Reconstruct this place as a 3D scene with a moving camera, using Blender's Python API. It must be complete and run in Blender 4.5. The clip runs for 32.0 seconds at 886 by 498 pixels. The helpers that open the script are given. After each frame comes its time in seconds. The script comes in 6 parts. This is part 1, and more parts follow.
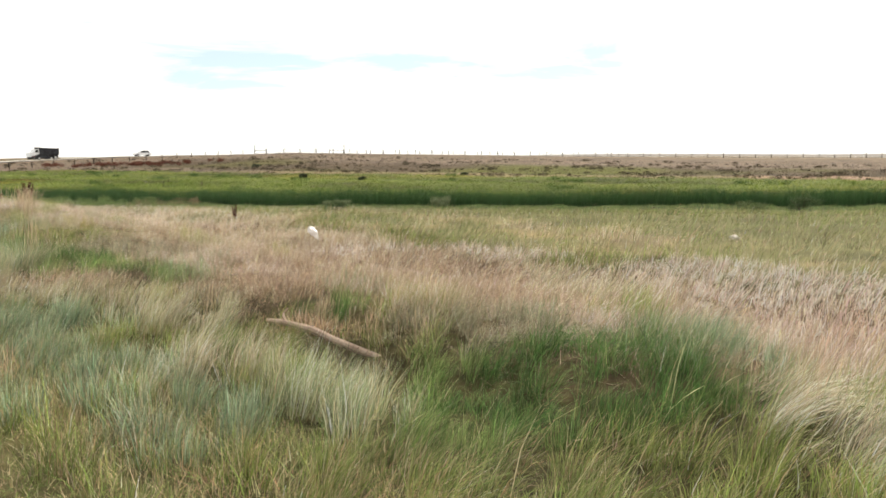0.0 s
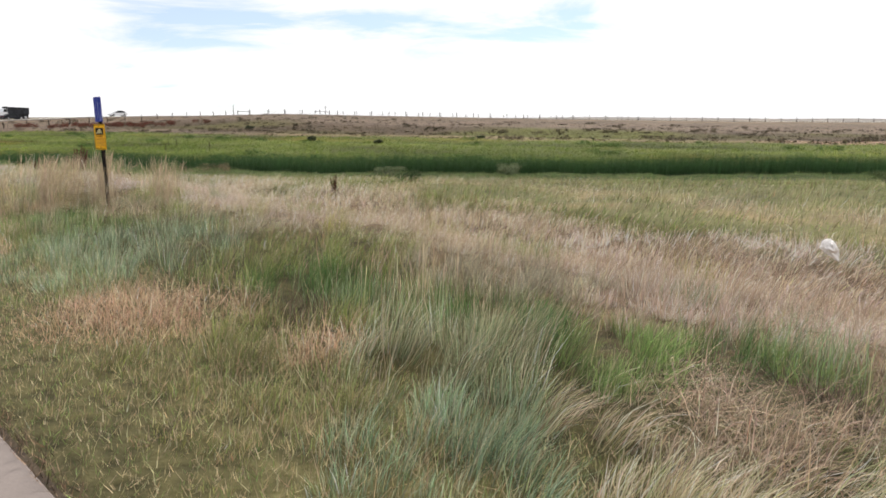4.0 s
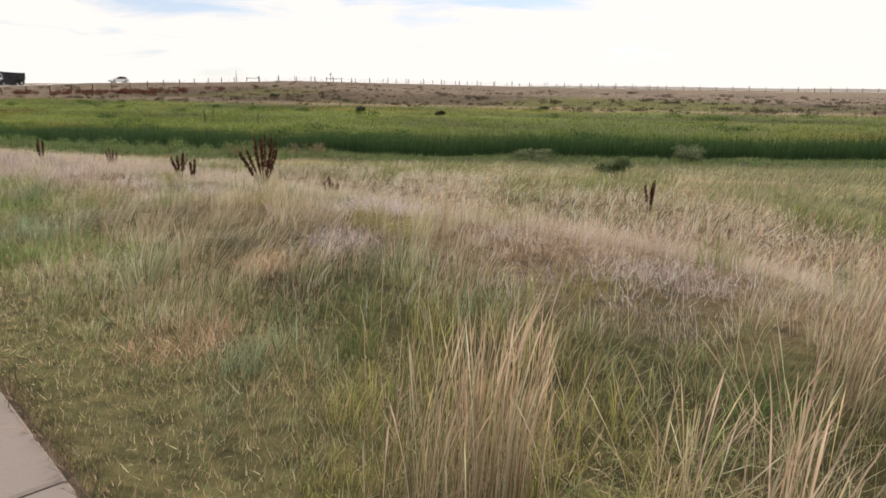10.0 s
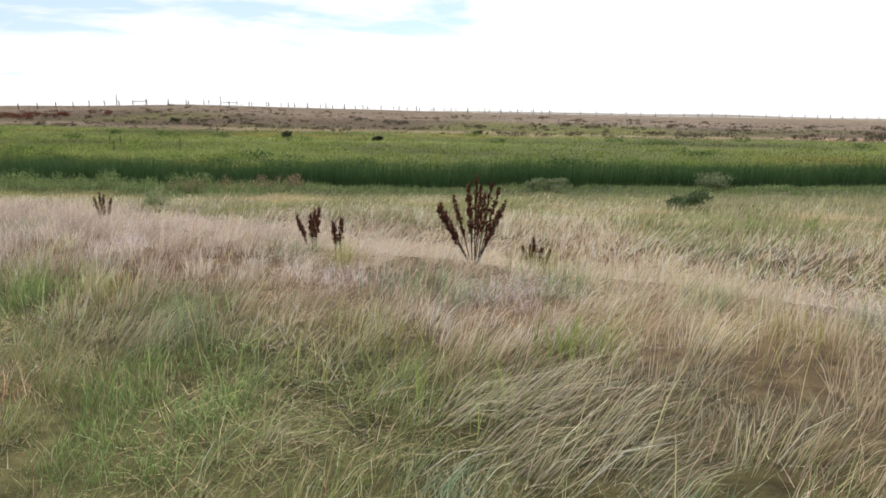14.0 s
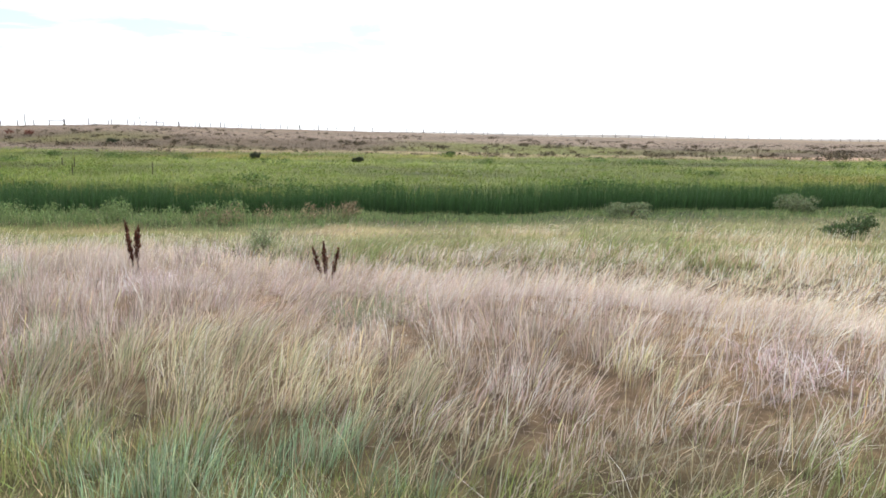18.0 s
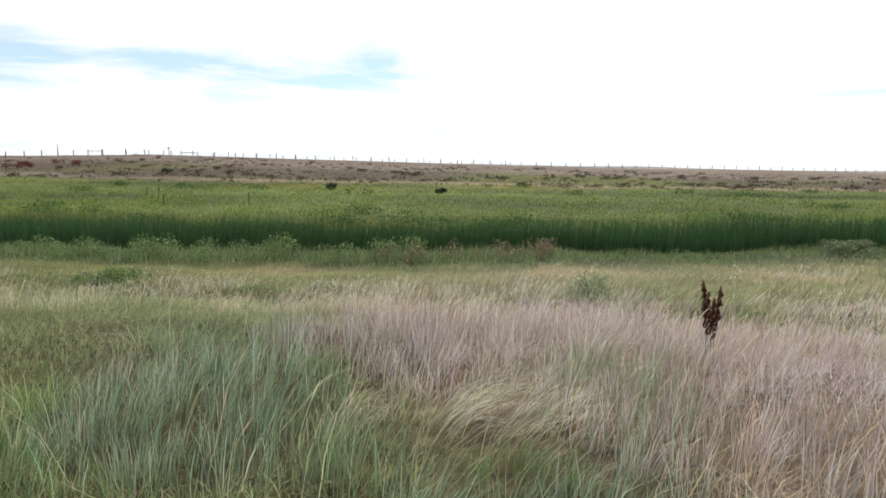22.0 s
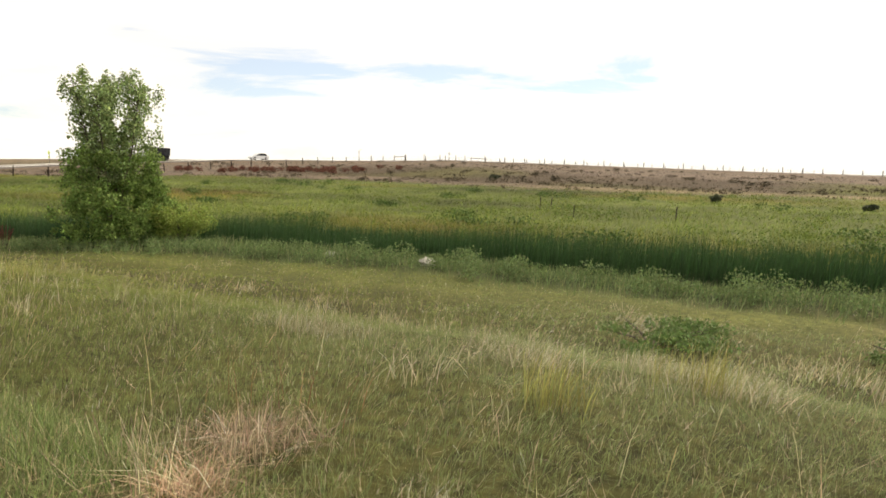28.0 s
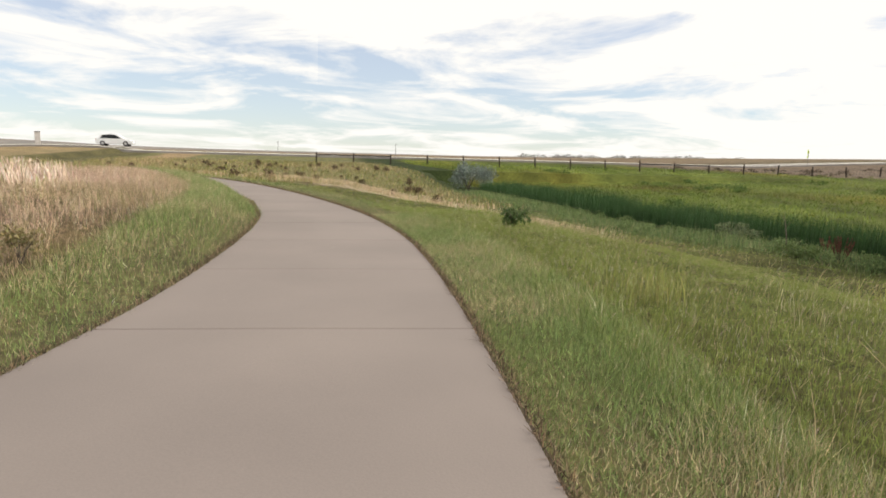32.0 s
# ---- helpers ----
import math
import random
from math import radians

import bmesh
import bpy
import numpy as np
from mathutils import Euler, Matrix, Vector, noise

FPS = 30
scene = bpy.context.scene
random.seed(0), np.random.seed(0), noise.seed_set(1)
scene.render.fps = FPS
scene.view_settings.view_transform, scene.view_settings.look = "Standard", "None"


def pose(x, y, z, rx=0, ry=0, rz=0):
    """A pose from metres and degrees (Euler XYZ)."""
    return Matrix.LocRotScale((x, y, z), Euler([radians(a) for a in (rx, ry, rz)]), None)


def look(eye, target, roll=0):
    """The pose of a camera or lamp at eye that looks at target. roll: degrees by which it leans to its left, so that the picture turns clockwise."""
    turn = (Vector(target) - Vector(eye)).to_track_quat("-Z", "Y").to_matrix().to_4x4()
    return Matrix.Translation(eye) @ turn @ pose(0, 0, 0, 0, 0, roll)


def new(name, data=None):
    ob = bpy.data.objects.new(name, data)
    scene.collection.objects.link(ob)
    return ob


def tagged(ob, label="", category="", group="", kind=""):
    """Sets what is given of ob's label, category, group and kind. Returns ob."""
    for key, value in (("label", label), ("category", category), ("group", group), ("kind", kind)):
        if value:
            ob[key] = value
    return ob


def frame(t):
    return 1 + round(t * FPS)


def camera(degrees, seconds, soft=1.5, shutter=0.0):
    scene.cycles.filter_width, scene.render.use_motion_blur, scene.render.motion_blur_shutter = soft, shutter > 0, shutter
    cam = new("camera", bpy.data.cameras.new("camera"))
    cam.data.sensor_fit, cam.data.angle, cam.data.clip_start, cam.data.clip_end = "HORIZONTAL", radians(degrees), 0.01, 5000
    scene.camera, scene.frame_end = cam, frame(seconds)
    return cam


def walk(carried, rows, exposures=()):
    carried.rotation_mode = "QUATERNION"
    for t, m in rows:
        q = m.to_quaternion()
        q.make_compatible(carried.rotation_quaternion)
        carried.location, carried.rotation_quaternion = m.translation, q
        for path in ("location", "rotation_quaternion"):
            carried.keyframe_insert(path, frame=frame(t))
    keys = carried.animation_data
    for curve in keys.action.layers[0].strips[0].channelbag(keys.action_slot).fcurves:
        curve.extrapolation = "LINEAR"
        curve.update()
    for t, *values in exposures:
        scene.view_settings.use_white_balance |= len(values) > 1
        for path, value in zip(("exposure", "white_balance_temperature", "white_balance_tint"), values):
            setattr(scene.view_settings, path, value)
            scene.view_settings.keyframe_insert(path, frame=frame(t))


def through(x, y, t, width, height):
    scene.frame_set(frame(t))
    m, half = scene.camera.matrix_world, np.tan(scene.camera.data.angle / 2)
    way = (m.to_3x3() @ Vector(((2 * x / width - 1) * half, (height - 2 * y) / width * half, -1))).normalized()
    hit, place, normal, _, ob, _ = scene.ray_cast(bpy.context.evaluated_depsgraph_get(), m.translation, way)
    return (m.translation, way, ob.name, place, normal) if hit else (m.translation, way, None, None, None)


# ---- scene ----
cam = camera(67.0, 32.0, 1.7)
PATH = [
    (0, (-0.002, 0.001, 1.548), (-0.680, 1.863, 1.281), -0.79),
    (0.5, (-0.812, 0.251, 1.564), (-1.476, 2.117, 1.284), -0.72),
    (1, (-1.570, 0.502, 1.574), (-2.226, 2.368, 1.283), -0.68),
    (1.5, (-2.318, 0.793, 1.580), (-2.968, 2.660, 1.280), -0.70),
    (2, (-3.068, 1.070, 1.589), (-3.708, 2.939, 1.279), -0.67),
    (2.5, (-3.832, 1.339, 1.591), (-4.456, 3.212, 1.270), -0.68),
    (3, (-4.609, 1.627, 1.592), (-5.222, 3.501, 1.255), -0.66),
    (3.5, (-5.402, 1.906, 1.586), (-6.005, 3.779, 1.230), -0.62),
    (4, (-6.191, 2.206, 1.580), (-6.787, 4.078, 1.204), -0.48),
    (4.5, (-6.983, 2.542, 1.592), (-7.572, 4.410, 1.191), -0.47),
    (6.5, (-10.126, 4.100, 1.610), (-10.694, 5.970, 1.185), -0.34),
    (7, (-10.892, 4.545, 1.622), (-11.465, 6.409, 1.179), -0.44),
    (7.5, (-11.666, 5.040, 1.637), (-12.243, 6.900, 1.181), -0.71),
    (8, (-12.391, 5.482, 1.651), (-12.966, 7.341, 1.191), -0.87),
    (8.5, (-13.119, 5.890, 1.654), (-13.688, 7.752, 1.196), -0.81),
    (9, (-13.829, 6.331, 1.659), (-14.396, 8.194, 1.203), -0.52),
    (9.5, (-14.551, 6.801, 1.668), (-15.120, 8.663, 1.209), -0.34),
    (10, (-15.240, 7.274, 1.672), (-15.808, 9.135, 1.207), -0.19),
    (10.5, (-15.904, 7.711, 1.677), (-16.467, 9.572, 1.207), -0.18),
    (11, (-16.574, 8.135, 1.680), (-17.119, 10.002, 1.213), -0.23),
    (11.5, (-17.248, 8.527, 1.667), (-17.741, 10.415, 1.225), -0.23),
    (12, (-17.909, 8.869, 1.648), (-18.352, 10.773, 1.222), -0.08),
    (12.5, (-18.571, 9.227, 1.640), (-18.975, 11.139, 1.217), -0.06),
    (13, (-19.231, 9.608, 1.627), (-19.586, 11.532, 1.213), -0.06),
    (13.5, (-19.898, 9.948, 1.597), (-20.193, 11.885, 1.197), -0.04),
    (14, (-20.562, 10.245, 1.581), (-20.817, 12.188, 1.185), -0.06),
    (14.5, (-21.255, 10.542, 1.573), (-21.480, 12.489, 1.178), -0.05),
    (15, (-21.957, 10.865, 1.571), (-22.163, 12.814, 1.175), -0.00),
    (15.5, (-22.687, 11.215, 1.564), (-22.876, 13.167, 1.170), -0.06),
    (17.5, (-25.422, 12.438, 1.539), (-25.466, 14.406, 1.187), -0.06),
    (18, (-26.118, 12.795, 1.527), (-26.140, 14.766, 1.189), -0.07),
    (18.5, (-26.793, 13.129, 1.518), (-26.801, 15.103, 1.198), -0.12),
    (19, (-27.476, 13.436, 1.513), (-27.474, 15.414, 1.212), -0.11),
    (19.5, (-28.154, 13.709, 1.510), (-28.135, 15.688, 1.227), -0.19),
    (20, (-28.850, 13.966, 1.505), (-28.794, 15.947, 1.233), -0.25),
    (20.5, (-29.607, 14.247, 1.497), (-29.525, 16.228, 1.231), -0.16),
    (21, (-30.338, 14.590, 1.472), (-30.267, 16.572, 1.213), -0.11),
    (21.5, (-31.089, 14.905, 1.450), (-31.084, 16.889, 1.199), -0.09),
    (22, (-31.883, 15.149, 1.461), (-31.939, 17.133, 1.213), 0.03),
    (22.5, (-32.764, 15.313, 1.469), (-32.859, 17.296, 1.225), 0.21),
    (23, (-33.539, 15.310, 1.495), (-33.663, 17.291, 1.253), 0.25),
    (23.5, (-34.416, 15.415, 1.521), (-34.546, 17.396, 1.278), 0.23),
    (24, (-35.345, 15.687, 1.536), (-35.474, 17.668, 1.292), 0.22),
    (24.5, (-36.241, 16.096, 1.541), (-36.404, 18.074, 1.297), 0.29),
    (25, (-37.143, 16.551, 1.542), (-37.360, 18.525, 1.303), 0.23),
    (25.5, (-37.957, 16.868, 1.553), (-38.236, 18.834, 1.320), 0.35),
    (27.5, (-41.338, 17.893, 1.582), (-41.803, 19.824, 1.345), 0.44),
    (28, (-42.170, 18.171, 1.595), (-42.924, 20.008, 1.360), 0.62),
    (28.5, (-42.971, 18.361, 1.620), (-44.043, 20.033, 1.386), 0.82),
    (29, (-43.760, 18.509, 1.634), (-45.053, 20.018, 1.401), 0.80),
    (29.5, (-44.454, 18.475, 1.650), (-46.006, 19.713, 1.408), 1.26),
    (30, (-45.299, 18.515, 1.609), (-47.089, 19.372, 1.361), 1.52),
    (30.5, (-46.306, 18.666, 1.552), (-48.189, 19.291, 1.303), 1.55),
    (31, (-47.203, 18.777, 1.523), (-49.123, 19.277, 1.271), 1.55),
    (31.5, (-48.045, 18.934, 1.509), (-49.987, 19.333, 1.247), 1.53),
    (32, (-48.886, 19.182, 1.476), (-50.833, 19.550, 1.202), 1.54),
]
walk(cam, [(t, look(eye, target, roll)) for t, eye, target, roll in PATH],
     [(0, 0.54, 7400, 8), (2, 0.54, 7200, 9), (4, 0.30, 6800, 11), (7, 0.28, 7000, 11), (8, 0.19, 7200, 12), (9, 0.10, 7300, 13), (13, 0.48, 7000, 12), (14, 0.34, 6800, 10), (15, 0.50, 6600, 10), (20, 0.75, 6400, 10), (21, 0.54, 6400, 9), (22, 0.28, 6400, 9), (23, 0.36, 6700, 9), (25, 0.42, 7200, 9), (28, 0.36, 7900, 9), (29, 0.70, 7900, 10), (30, 0.44, 7400, 9), (31, 0.28, 7200, 9), (32, 0.19, 7200, 9)])

# ---- sky and sun ----
SUN_BEARING, SUN_HEIGHT = -12.0, 42.0
world = bpy.data.worlds.new("sky")
scene.world = world
world.use_nodes = True
wn, wl = world.node_tree.nodes, world.node_tree.links
wn.clear()


w_out = wn.new("ShaderNodeOutputWorld")
w_back = wn.new("ShaderNodeBackground")
w_sky = wn.new("ShaderNodeTexSky")
w_sky.sky_type = "NISHITA"
w_sky.sun_disc = False
w_sky.sun_elevation = radians(SUN_HEIGHT)
w_sky.sun_rotation = radians(-SUN_BEARING)
w_sky.air_density, w_sky.dust_density, w_sky.ozone_density = 1.0, 0.1, 3.0
w_scale = wn.new("ShaderNodeVectorMath")
w_scale.operation = "MULTIPLY"
w_scale.inputs[1].default_value = (0.078, 0.093, 0.117)
wl.new(w_sky.outputs[0], w_scale.inputs[0])
w_co = wn.new("ShaderNodeTexCoord")
w_sep = wn.new("ShaderNodeSeparateXYZ")
wl.new(w_co.outputs["Generated"], w_sep.inputs[0])
# clouds lie on a flat layer overhead
w_add = wn.new("ShaderNodeMath")
w_add.operation = "ADD"
w_add.inputs[1].default_value = 0.10
w_abs = wn.new("ShaderNodeMath")
w_abs.operation = "ABSOLUTE"
wl.new(w_sep.outputs[2], w_abs.inputs[0])
wl.new(w_abs.outputs[0], w_add.inputs[0])
w_dx = wn.new("ShaderNodeMath")
w_dx.operation = "DIVIDE"
w_dy = wn.new("ShaderNodeMath")
w_dy.operation = "DIVIDE"
wl.new(w_sep.outputs[0], w_dx.inputs[0])
wl.new(w_add.outputs[0], w_dx.inputs[1])
wl.new(w_sep.outputs[1], w_dy.inputs[0])
wl.new(w_add.outputs[0], w_dy.inputs[1])
w_com = wn.new("ShaderNodeCombineXYZ")
wl.new(w_dx.outputs[0], w_com.inputs[0])
wl.new(w_dy.outputs[0], w_com.inputs[1])
w_noise = wn.new("ShaderNodeTexNoise")
w_noise.inputs["Scale"].default_value = 0.8
w_noise.inputs["Detail"].default_value = 7.0
w_noise.inputs["Roughness"].default_value = 0.6
w_noise.inputs["Distortion"].default_value = 0.5
wl.new(w_com.outputs[0], w_noise.inputs["Vector"])
# the veil is thickest round the sun and thins away from it
w_dot = wn.new("ShaderNodeVectorMath")
w_dot.operation = "DOT_PRODUCT"
w_dot.inputs[1].default_value = (math.sin(radians(-SUN_BEARING)) * 0.9, math.cos(radians(SUN_BEARING)) * 0.9, 0.2)
wl.new(w_co.outputs["Generated"], w_dot.inputs[0])
w_thick = wn.new("ShaderNodeMath")
w_thick.operation = "MULTIPLY_ADD"
w_thick.inputs[1].default_value = 0.09
wl.new(w_dot.outputs["Value"], w_thick.inputs[0])
wl.new(w_noise.outputs["Fac"], w_thick.inputs[2])
# the layer breaks open in thin streaks, and low over the west


def opening(by_height, by_bearing, amount):
    """A part of the layer that thins out, by height over the horizon and by bearing."""
    tall, wide = wn.new("ShaderNodeValToRGB"), wn.new("ShaderNodeValToRGB")
    for ramp, stops, source in ((tall, by_height, w_abs.outputs[0]), (wide, by_bearing, w_round.outputs["Fac"])):
        e = ramp.color_ramp.elements
        e[0].position, e[1].position = stops[0][0], stops[-1][0]
        e[0].color, e[1].color = (*[stops[0][1]] * 3, 1), (*[stops[-1][1]] * 3, 1)
        for at, v in stops[1:-1]:
            e.new(at).color = (v, v, v, 1)
        wl.new(source, ramp.inputs[0])
    less, both = wn.new("ShaderNodeMath"), wn.new("ShaderNodeMath")
    less.operation = both.operation = "MULTIPLY"
    less.inputs[1].default_value = -amount
    wl.new(tall.outputs[0], less.inputs[0])
    wl.new(less.outputs[0], both.inputs[0])
    wl.new(wide.outputs[0], both.inputs[1])
    return both.outputs[0]


w_round = wn.new("ShaderNodeTexGradient")
w_round.gradient_type = "RADIAL"
wl.new(w_co.outputs["Generated"], w_round.inputs[0])
w_streak = opening([(0.085, 0.1), (0.108, 0.85), (0.145, 1.0), (0.180, 0.1)], [(0.74, 0.0), (0.765, 0.85), (0.85, 1.0), (0.885, 0.1)], 0.26)
w_west = opening([(0.0, 0.3), (0.03, 0.8), (0.07, 1.0), (0.115, 0.8), (0.16, 0.1)], [(0.0, 1.0), (0.1, 0.5), (0.3, 0.2), (0.74, 0.0), (0.88, 0.0), (0.93, 0.75), (0.965, 1.0), (1.0, 1.0)], 0.15)
w_sum, w_gap = wn.new("ShaderNodeMath"), wn.new("ShaderNodeMath")
wl.new(w_streak, w_sum.inputs[0])
wl.new(w_west, w_sum.inputs[1])
wl.new(w_sum.outputs[0], w_gap.inputs[0])
wl.new(w_thick.outputs[0], w_gap.inputs[1])
w_ramp = wn.new("ShaderNodeValToRGB")
w_ramp.color_ramp.elements[0].position, w_ramp.color_ramp.elements[1].position = 0.32, 0.46
w_ramp.color_ramp.elements[0].color = (0.38, 0.38, 0.38, 1)
wl.new(w_gap.outputs[0], w_ramp.inputs[0])
w_mix = wn.new("ShaderNodeMix")
w_mix.data_type = "RGBA"
w_mix.inputs["B"].default_value = (0.88, 0.90, 0.94, 1)
w_low = wn.new("ShaderNodeMapRange")
w_low.inputs[1].default_value, w_low.inputs[2].default_value = 0.0, 0.07
w_low.inputs[4].default_value = 0.0
wl.new(w_abs.outputs[0], w_low.inputs[0])
w_haze = wn.new("ShaderNodeMapRange")
w_haze.inputs[1].default_value, w_haze.inputs[2].default_value = 0.2, 0.75
w_haze.inputs[3].default_value, w_haze.inputs[4].default_value = 0.38, 0.95
wl.new(w_dot.outputs["Value"], w_haze.inputs[0])
wl.new(w_haze.outputs[0], w_low.inputs[3])
w_max = wn.new("ShaderNodeMath")
w_max.operation = "MAXIMUM"
wl.new(w_ramp.outputs[0], w_max.inputs[0])
wl.new(w_low.outputs[0], w_max.inputs[1])
wl.new(w_max.outputs[0], w_mix.inputs["Factor"])
wl.new(w_scale.outputs[0], w_mix.inputs["A"])
wl.new(w_mix.outputs["Result"], w_back.inputs[0])
wl.new(w_back.outputs[0], w_out.inputs[0])

sun = new("sun", bpy.data.lights.new("sun", "SUN"))
sun.data.energy, sun.data.angle, sun.data.color = 3.3, radians(8), (1.0, 0.97, 0.93)
sun.matrix_world = look((0, 0, 0), (-math.sin(radians(-SUN_BEARING)) * math.cos(radians(SUN_HEIGHT)),
                                    -math.cos(radians(SUN_BEARING)) * math.cos(radians(SUN_HEIGHT)),
                                    -math.sin(radians(SUN_HEIGHT))))


# ---- materials ----
def material(name):
    m = bpy.data.materials.new(name)
    m.use_nodes = True
    return m, m.node_tree.nodes, m.node_tree.links, m.node_tree.nodes["Principled BSDF"]


def mottled(name, dark, light, scale=6.0, fine=60.0, rough=0.8, metal=0.0, bump=0.3, lo=0.35, hi=0.68, gloss=0.25):
    """Paint, stone, wood or metal: two scales of noise between two colours, with fine relief."""
    m, n, l, b = material(name)
    co = n.new("ShaderNodeTexCoord")
    big, small = n.new("ShaderNodeTexNoise"), n.new("ShaderNodeTexNoise")
    big.inputs["Scale"].default_value, small.inputs["Scale"].default_value = scale, fine
    big.inputs["Detail"].default_value, small.inputs["Detail"].default_value = 5, 3
    mixer = n.new("ShaderNodeMath")
    mixer.operation = "MULTIPLY_ADD"
    mixer.inputs[1].default_value = 0.35
    ramp = n.new("ShaderNodeValToRGB")
    ramp.color_ramp.elements[0].position, ramp.color_ramp.elements[1].position = lo + 0.17, hi + 0.17
    ramp.color_ramp.elements[0].color, ramp.color_ramp.elements[1].color = (*dark, 1), (*light, 1)
    relief = n.new("ShaderNodeBump")
    relief.inputs["Strength"].default_value, relief.inputs["Distance"].default_value = bump, 0.01
    l.new(co.outputs["Object"], big.inputs["Vector"])
    l.new(co.outputs["Object"], small.inputs["Vector"])
    l.new(small.outputs["Fac"], mixer.inputs[0])
    l.new(big.outputs["Fac"], mixer.inputs[2])
    l.new(mixer.outputs[0], ramp.inputs[0])
    l.new(ramp.outputs[0], b.inputs["Base Color"])
    l.new(small.outputs["Fac"], relief.inputs["Height"])
    l.new(relief.outputs[0], b.inputs["Normal"])
    b.inputs["Roughness"].default_value, b.inputs["Metallic"].default_value = rough, metal
    b.inputs["Specular IOR Level"].default_value = gloss
    return m


def leafy(name, rough=0.6, through=0.16):
    """Blades and leaves: their own tint, with light shining through them."""
    m, n, l, b = material(name)
    tint = n.new("ShaderNodeAttribute")
    tint.attribute_name = "tint"
    glow, mix = n.new("ShaderNodeBsdfTranslucent"), n.new("ShaderNodeMixShader")
    b.inputs["Roughness"].default_value = rough
    b.inputs["Specular IOR Level"].default_value = 0.12
    mix.inputs[0].default_value = through
    l.new(tint.outputs["Color"], b.inputs["Base Color"])
    l.new(tint.outputs["Color"], glow.inputs["Color"])
    geo, soft, unit = n.new("ShaderNodeNewGeometry"), n.new("ShaderNodeVectorMath"), n.new("ShaderNodeVectorMath")
    soft.operation, unit.operation = "ADD", "NORMALIZE"
    soft.inputs[1].default_value = (0, 0, 0.4)
    l.new(geo.outputs["Normal"], soft.inputs[0])
    l.new(soft.outputs[0], unit.inputs[0])
    l.new(unit.outputs[0], b.inputs["Normal"])
    l.new(b.outputs[0], mix.inputs[1])
    l.new(glow.outputs[0], mix.inputs[2])
    l.new(mix.outputs[0], n["Material Output"].inputs["Surface"])
    return m


M_BLADE = leafy("grass_blade")
M_LEAF = leafy("leaf", 0.75, 0.28)
M_DRY = leafy("dry_stalk", 0.75, 0.25)


def ground_material():
    """Thatch and soil, whose tint follows the cover."""
    m, n, l, b = material("thatch")
    tint, co = n.new("ShaderNodeAttribute"), n.new("ShaderNodeTexCoord")
    tint.attribute_name = "tint"
    small, mid = n.new("ShaderNodeTexNoise"), n.new("ShaderNodeTexNoise")
    small.inputs["Scale"].default_value, small.inputs["Detail"].default_value = 9.0, 6
    mid.inputs["Scale"].default_value, mid.inputs["Detail"].default_value = 0.6, 4
    ramp, ramp2 = n.new("ShaderNodeValToRGB"), n.new("ShaderNodeValToRGB")
    for r, lo, hi in ((ramp, 0.45, 1.25), (ramp2, 0.7, 1.25)):
        r.color_ramp.elements[0].position, r.color_ramp.elements[1].position = 0.3, 0.7
        r.color_ramp.elements[0].color, r.color_ramp.elements[1].color = (lo, lo, lo, 1), (hi, hi * 0.97, hi * 0.9, 1)
    m1, m2 = n.new("ShaderNodeMix"), n.new("ShaderNodeMix")
    for k in (m1, m2):
        k.data_type, k.blend_type = "RGBA", "MULTIPLY"
        k.inputs["Factor"].default_value = 1.0
    relief = n.new("ShaderNodeBump")
    relief.inputs["Strength"].default_value, relief.inputs["Distance"].default_value = 0.8, 0.06
    l.new(co.outputs["Object"], small.inputs["Vector"])
    l.new(co.outputs["Object"], mid.inputs["Vector"])
    l.new(small.outputs["Fac"], ramp.inputs[0])
    l.new(mid.outputs["Fac"], ramp2.inputs[0])
    l.new(tint.outputs["Color"], m1.inputs["A"])
    l.new(ramp.outputs[0], m1.inputs["B"])
    l.new(m1.outputs["Result"], m2.inputs["A"])
    l.new(ramp2.outputs[0], m2.inputs["B"])
    l.new(m2.outputs["Result"], b.inputs["Base Color"])
    l.new(small.outputs["Fac"], relief.inputs["Height"])
    l.new(relief.outputs[0], b.inputs["Normal"])
    b.inputs["Roughness"].default_value = 0.95
    b.inputs["Specular IOR Level"].default_value = 0.1
    return m


M_GROUND = ground_material()
M_CONCRETE = mottled("brushed_concrete", (0.182, 0.154, 0.141), (0.236, 0.199, 0.180), 0.35, 70.0, 0.85, 0, 0.12, 0.25, 0.75)
M_SOIL = mottled("dark_soil", (0.035, 0.025, 0.018), (0.10, 0.075, 0.05), 8, 60, 0.95)
M_ASPHALT = mottled("worn_asphalt", (0.22, 0.20, 0.19), (0.30, 0.28, 0.265), 0.3, 20, 0.9)
M_PAINT_LINE = mottled("road_paint", (0.6, 0.58, 0.5), (0.8, 0.78, 0.7), 3, 40, 0.7)
M_WOOD = mottled("weathered_wood", (0.020, 0.014, 0.012), (0.06, 0.045, 0.038), 12, 90, 0.9)
M_PINKWOOD = mottled("bleached_branch", (0.27, 0.19, 0.15), (0.46, 0.36, 0.29), 9, 70, 0.9)
M_WIRE = mottled("galvanised_wire", (0.12, 0.12, 0.12), (0.25, 0.25, 0.25), 10, 90, 0.5, 0.8)
M_POST = mottled("dark_steel_post", (0.005, 0.004, 0.004), (0.022, 0.017, 0.014), 14, 120, 0.7, 0.0, gloss=0.1)
M_HOLE = mottled("bright_hole", (0.34, 0.32, 0.29), (0.55, 0.52, 0.48), 30, 120, 0.8)
M_BLUE = mottled("blue_sheet", (0.010, 0.022, 0.21), (0.020, 0.040, 0.31), 4, 60, 0.5, 0, 0.08, gloss=0.08)
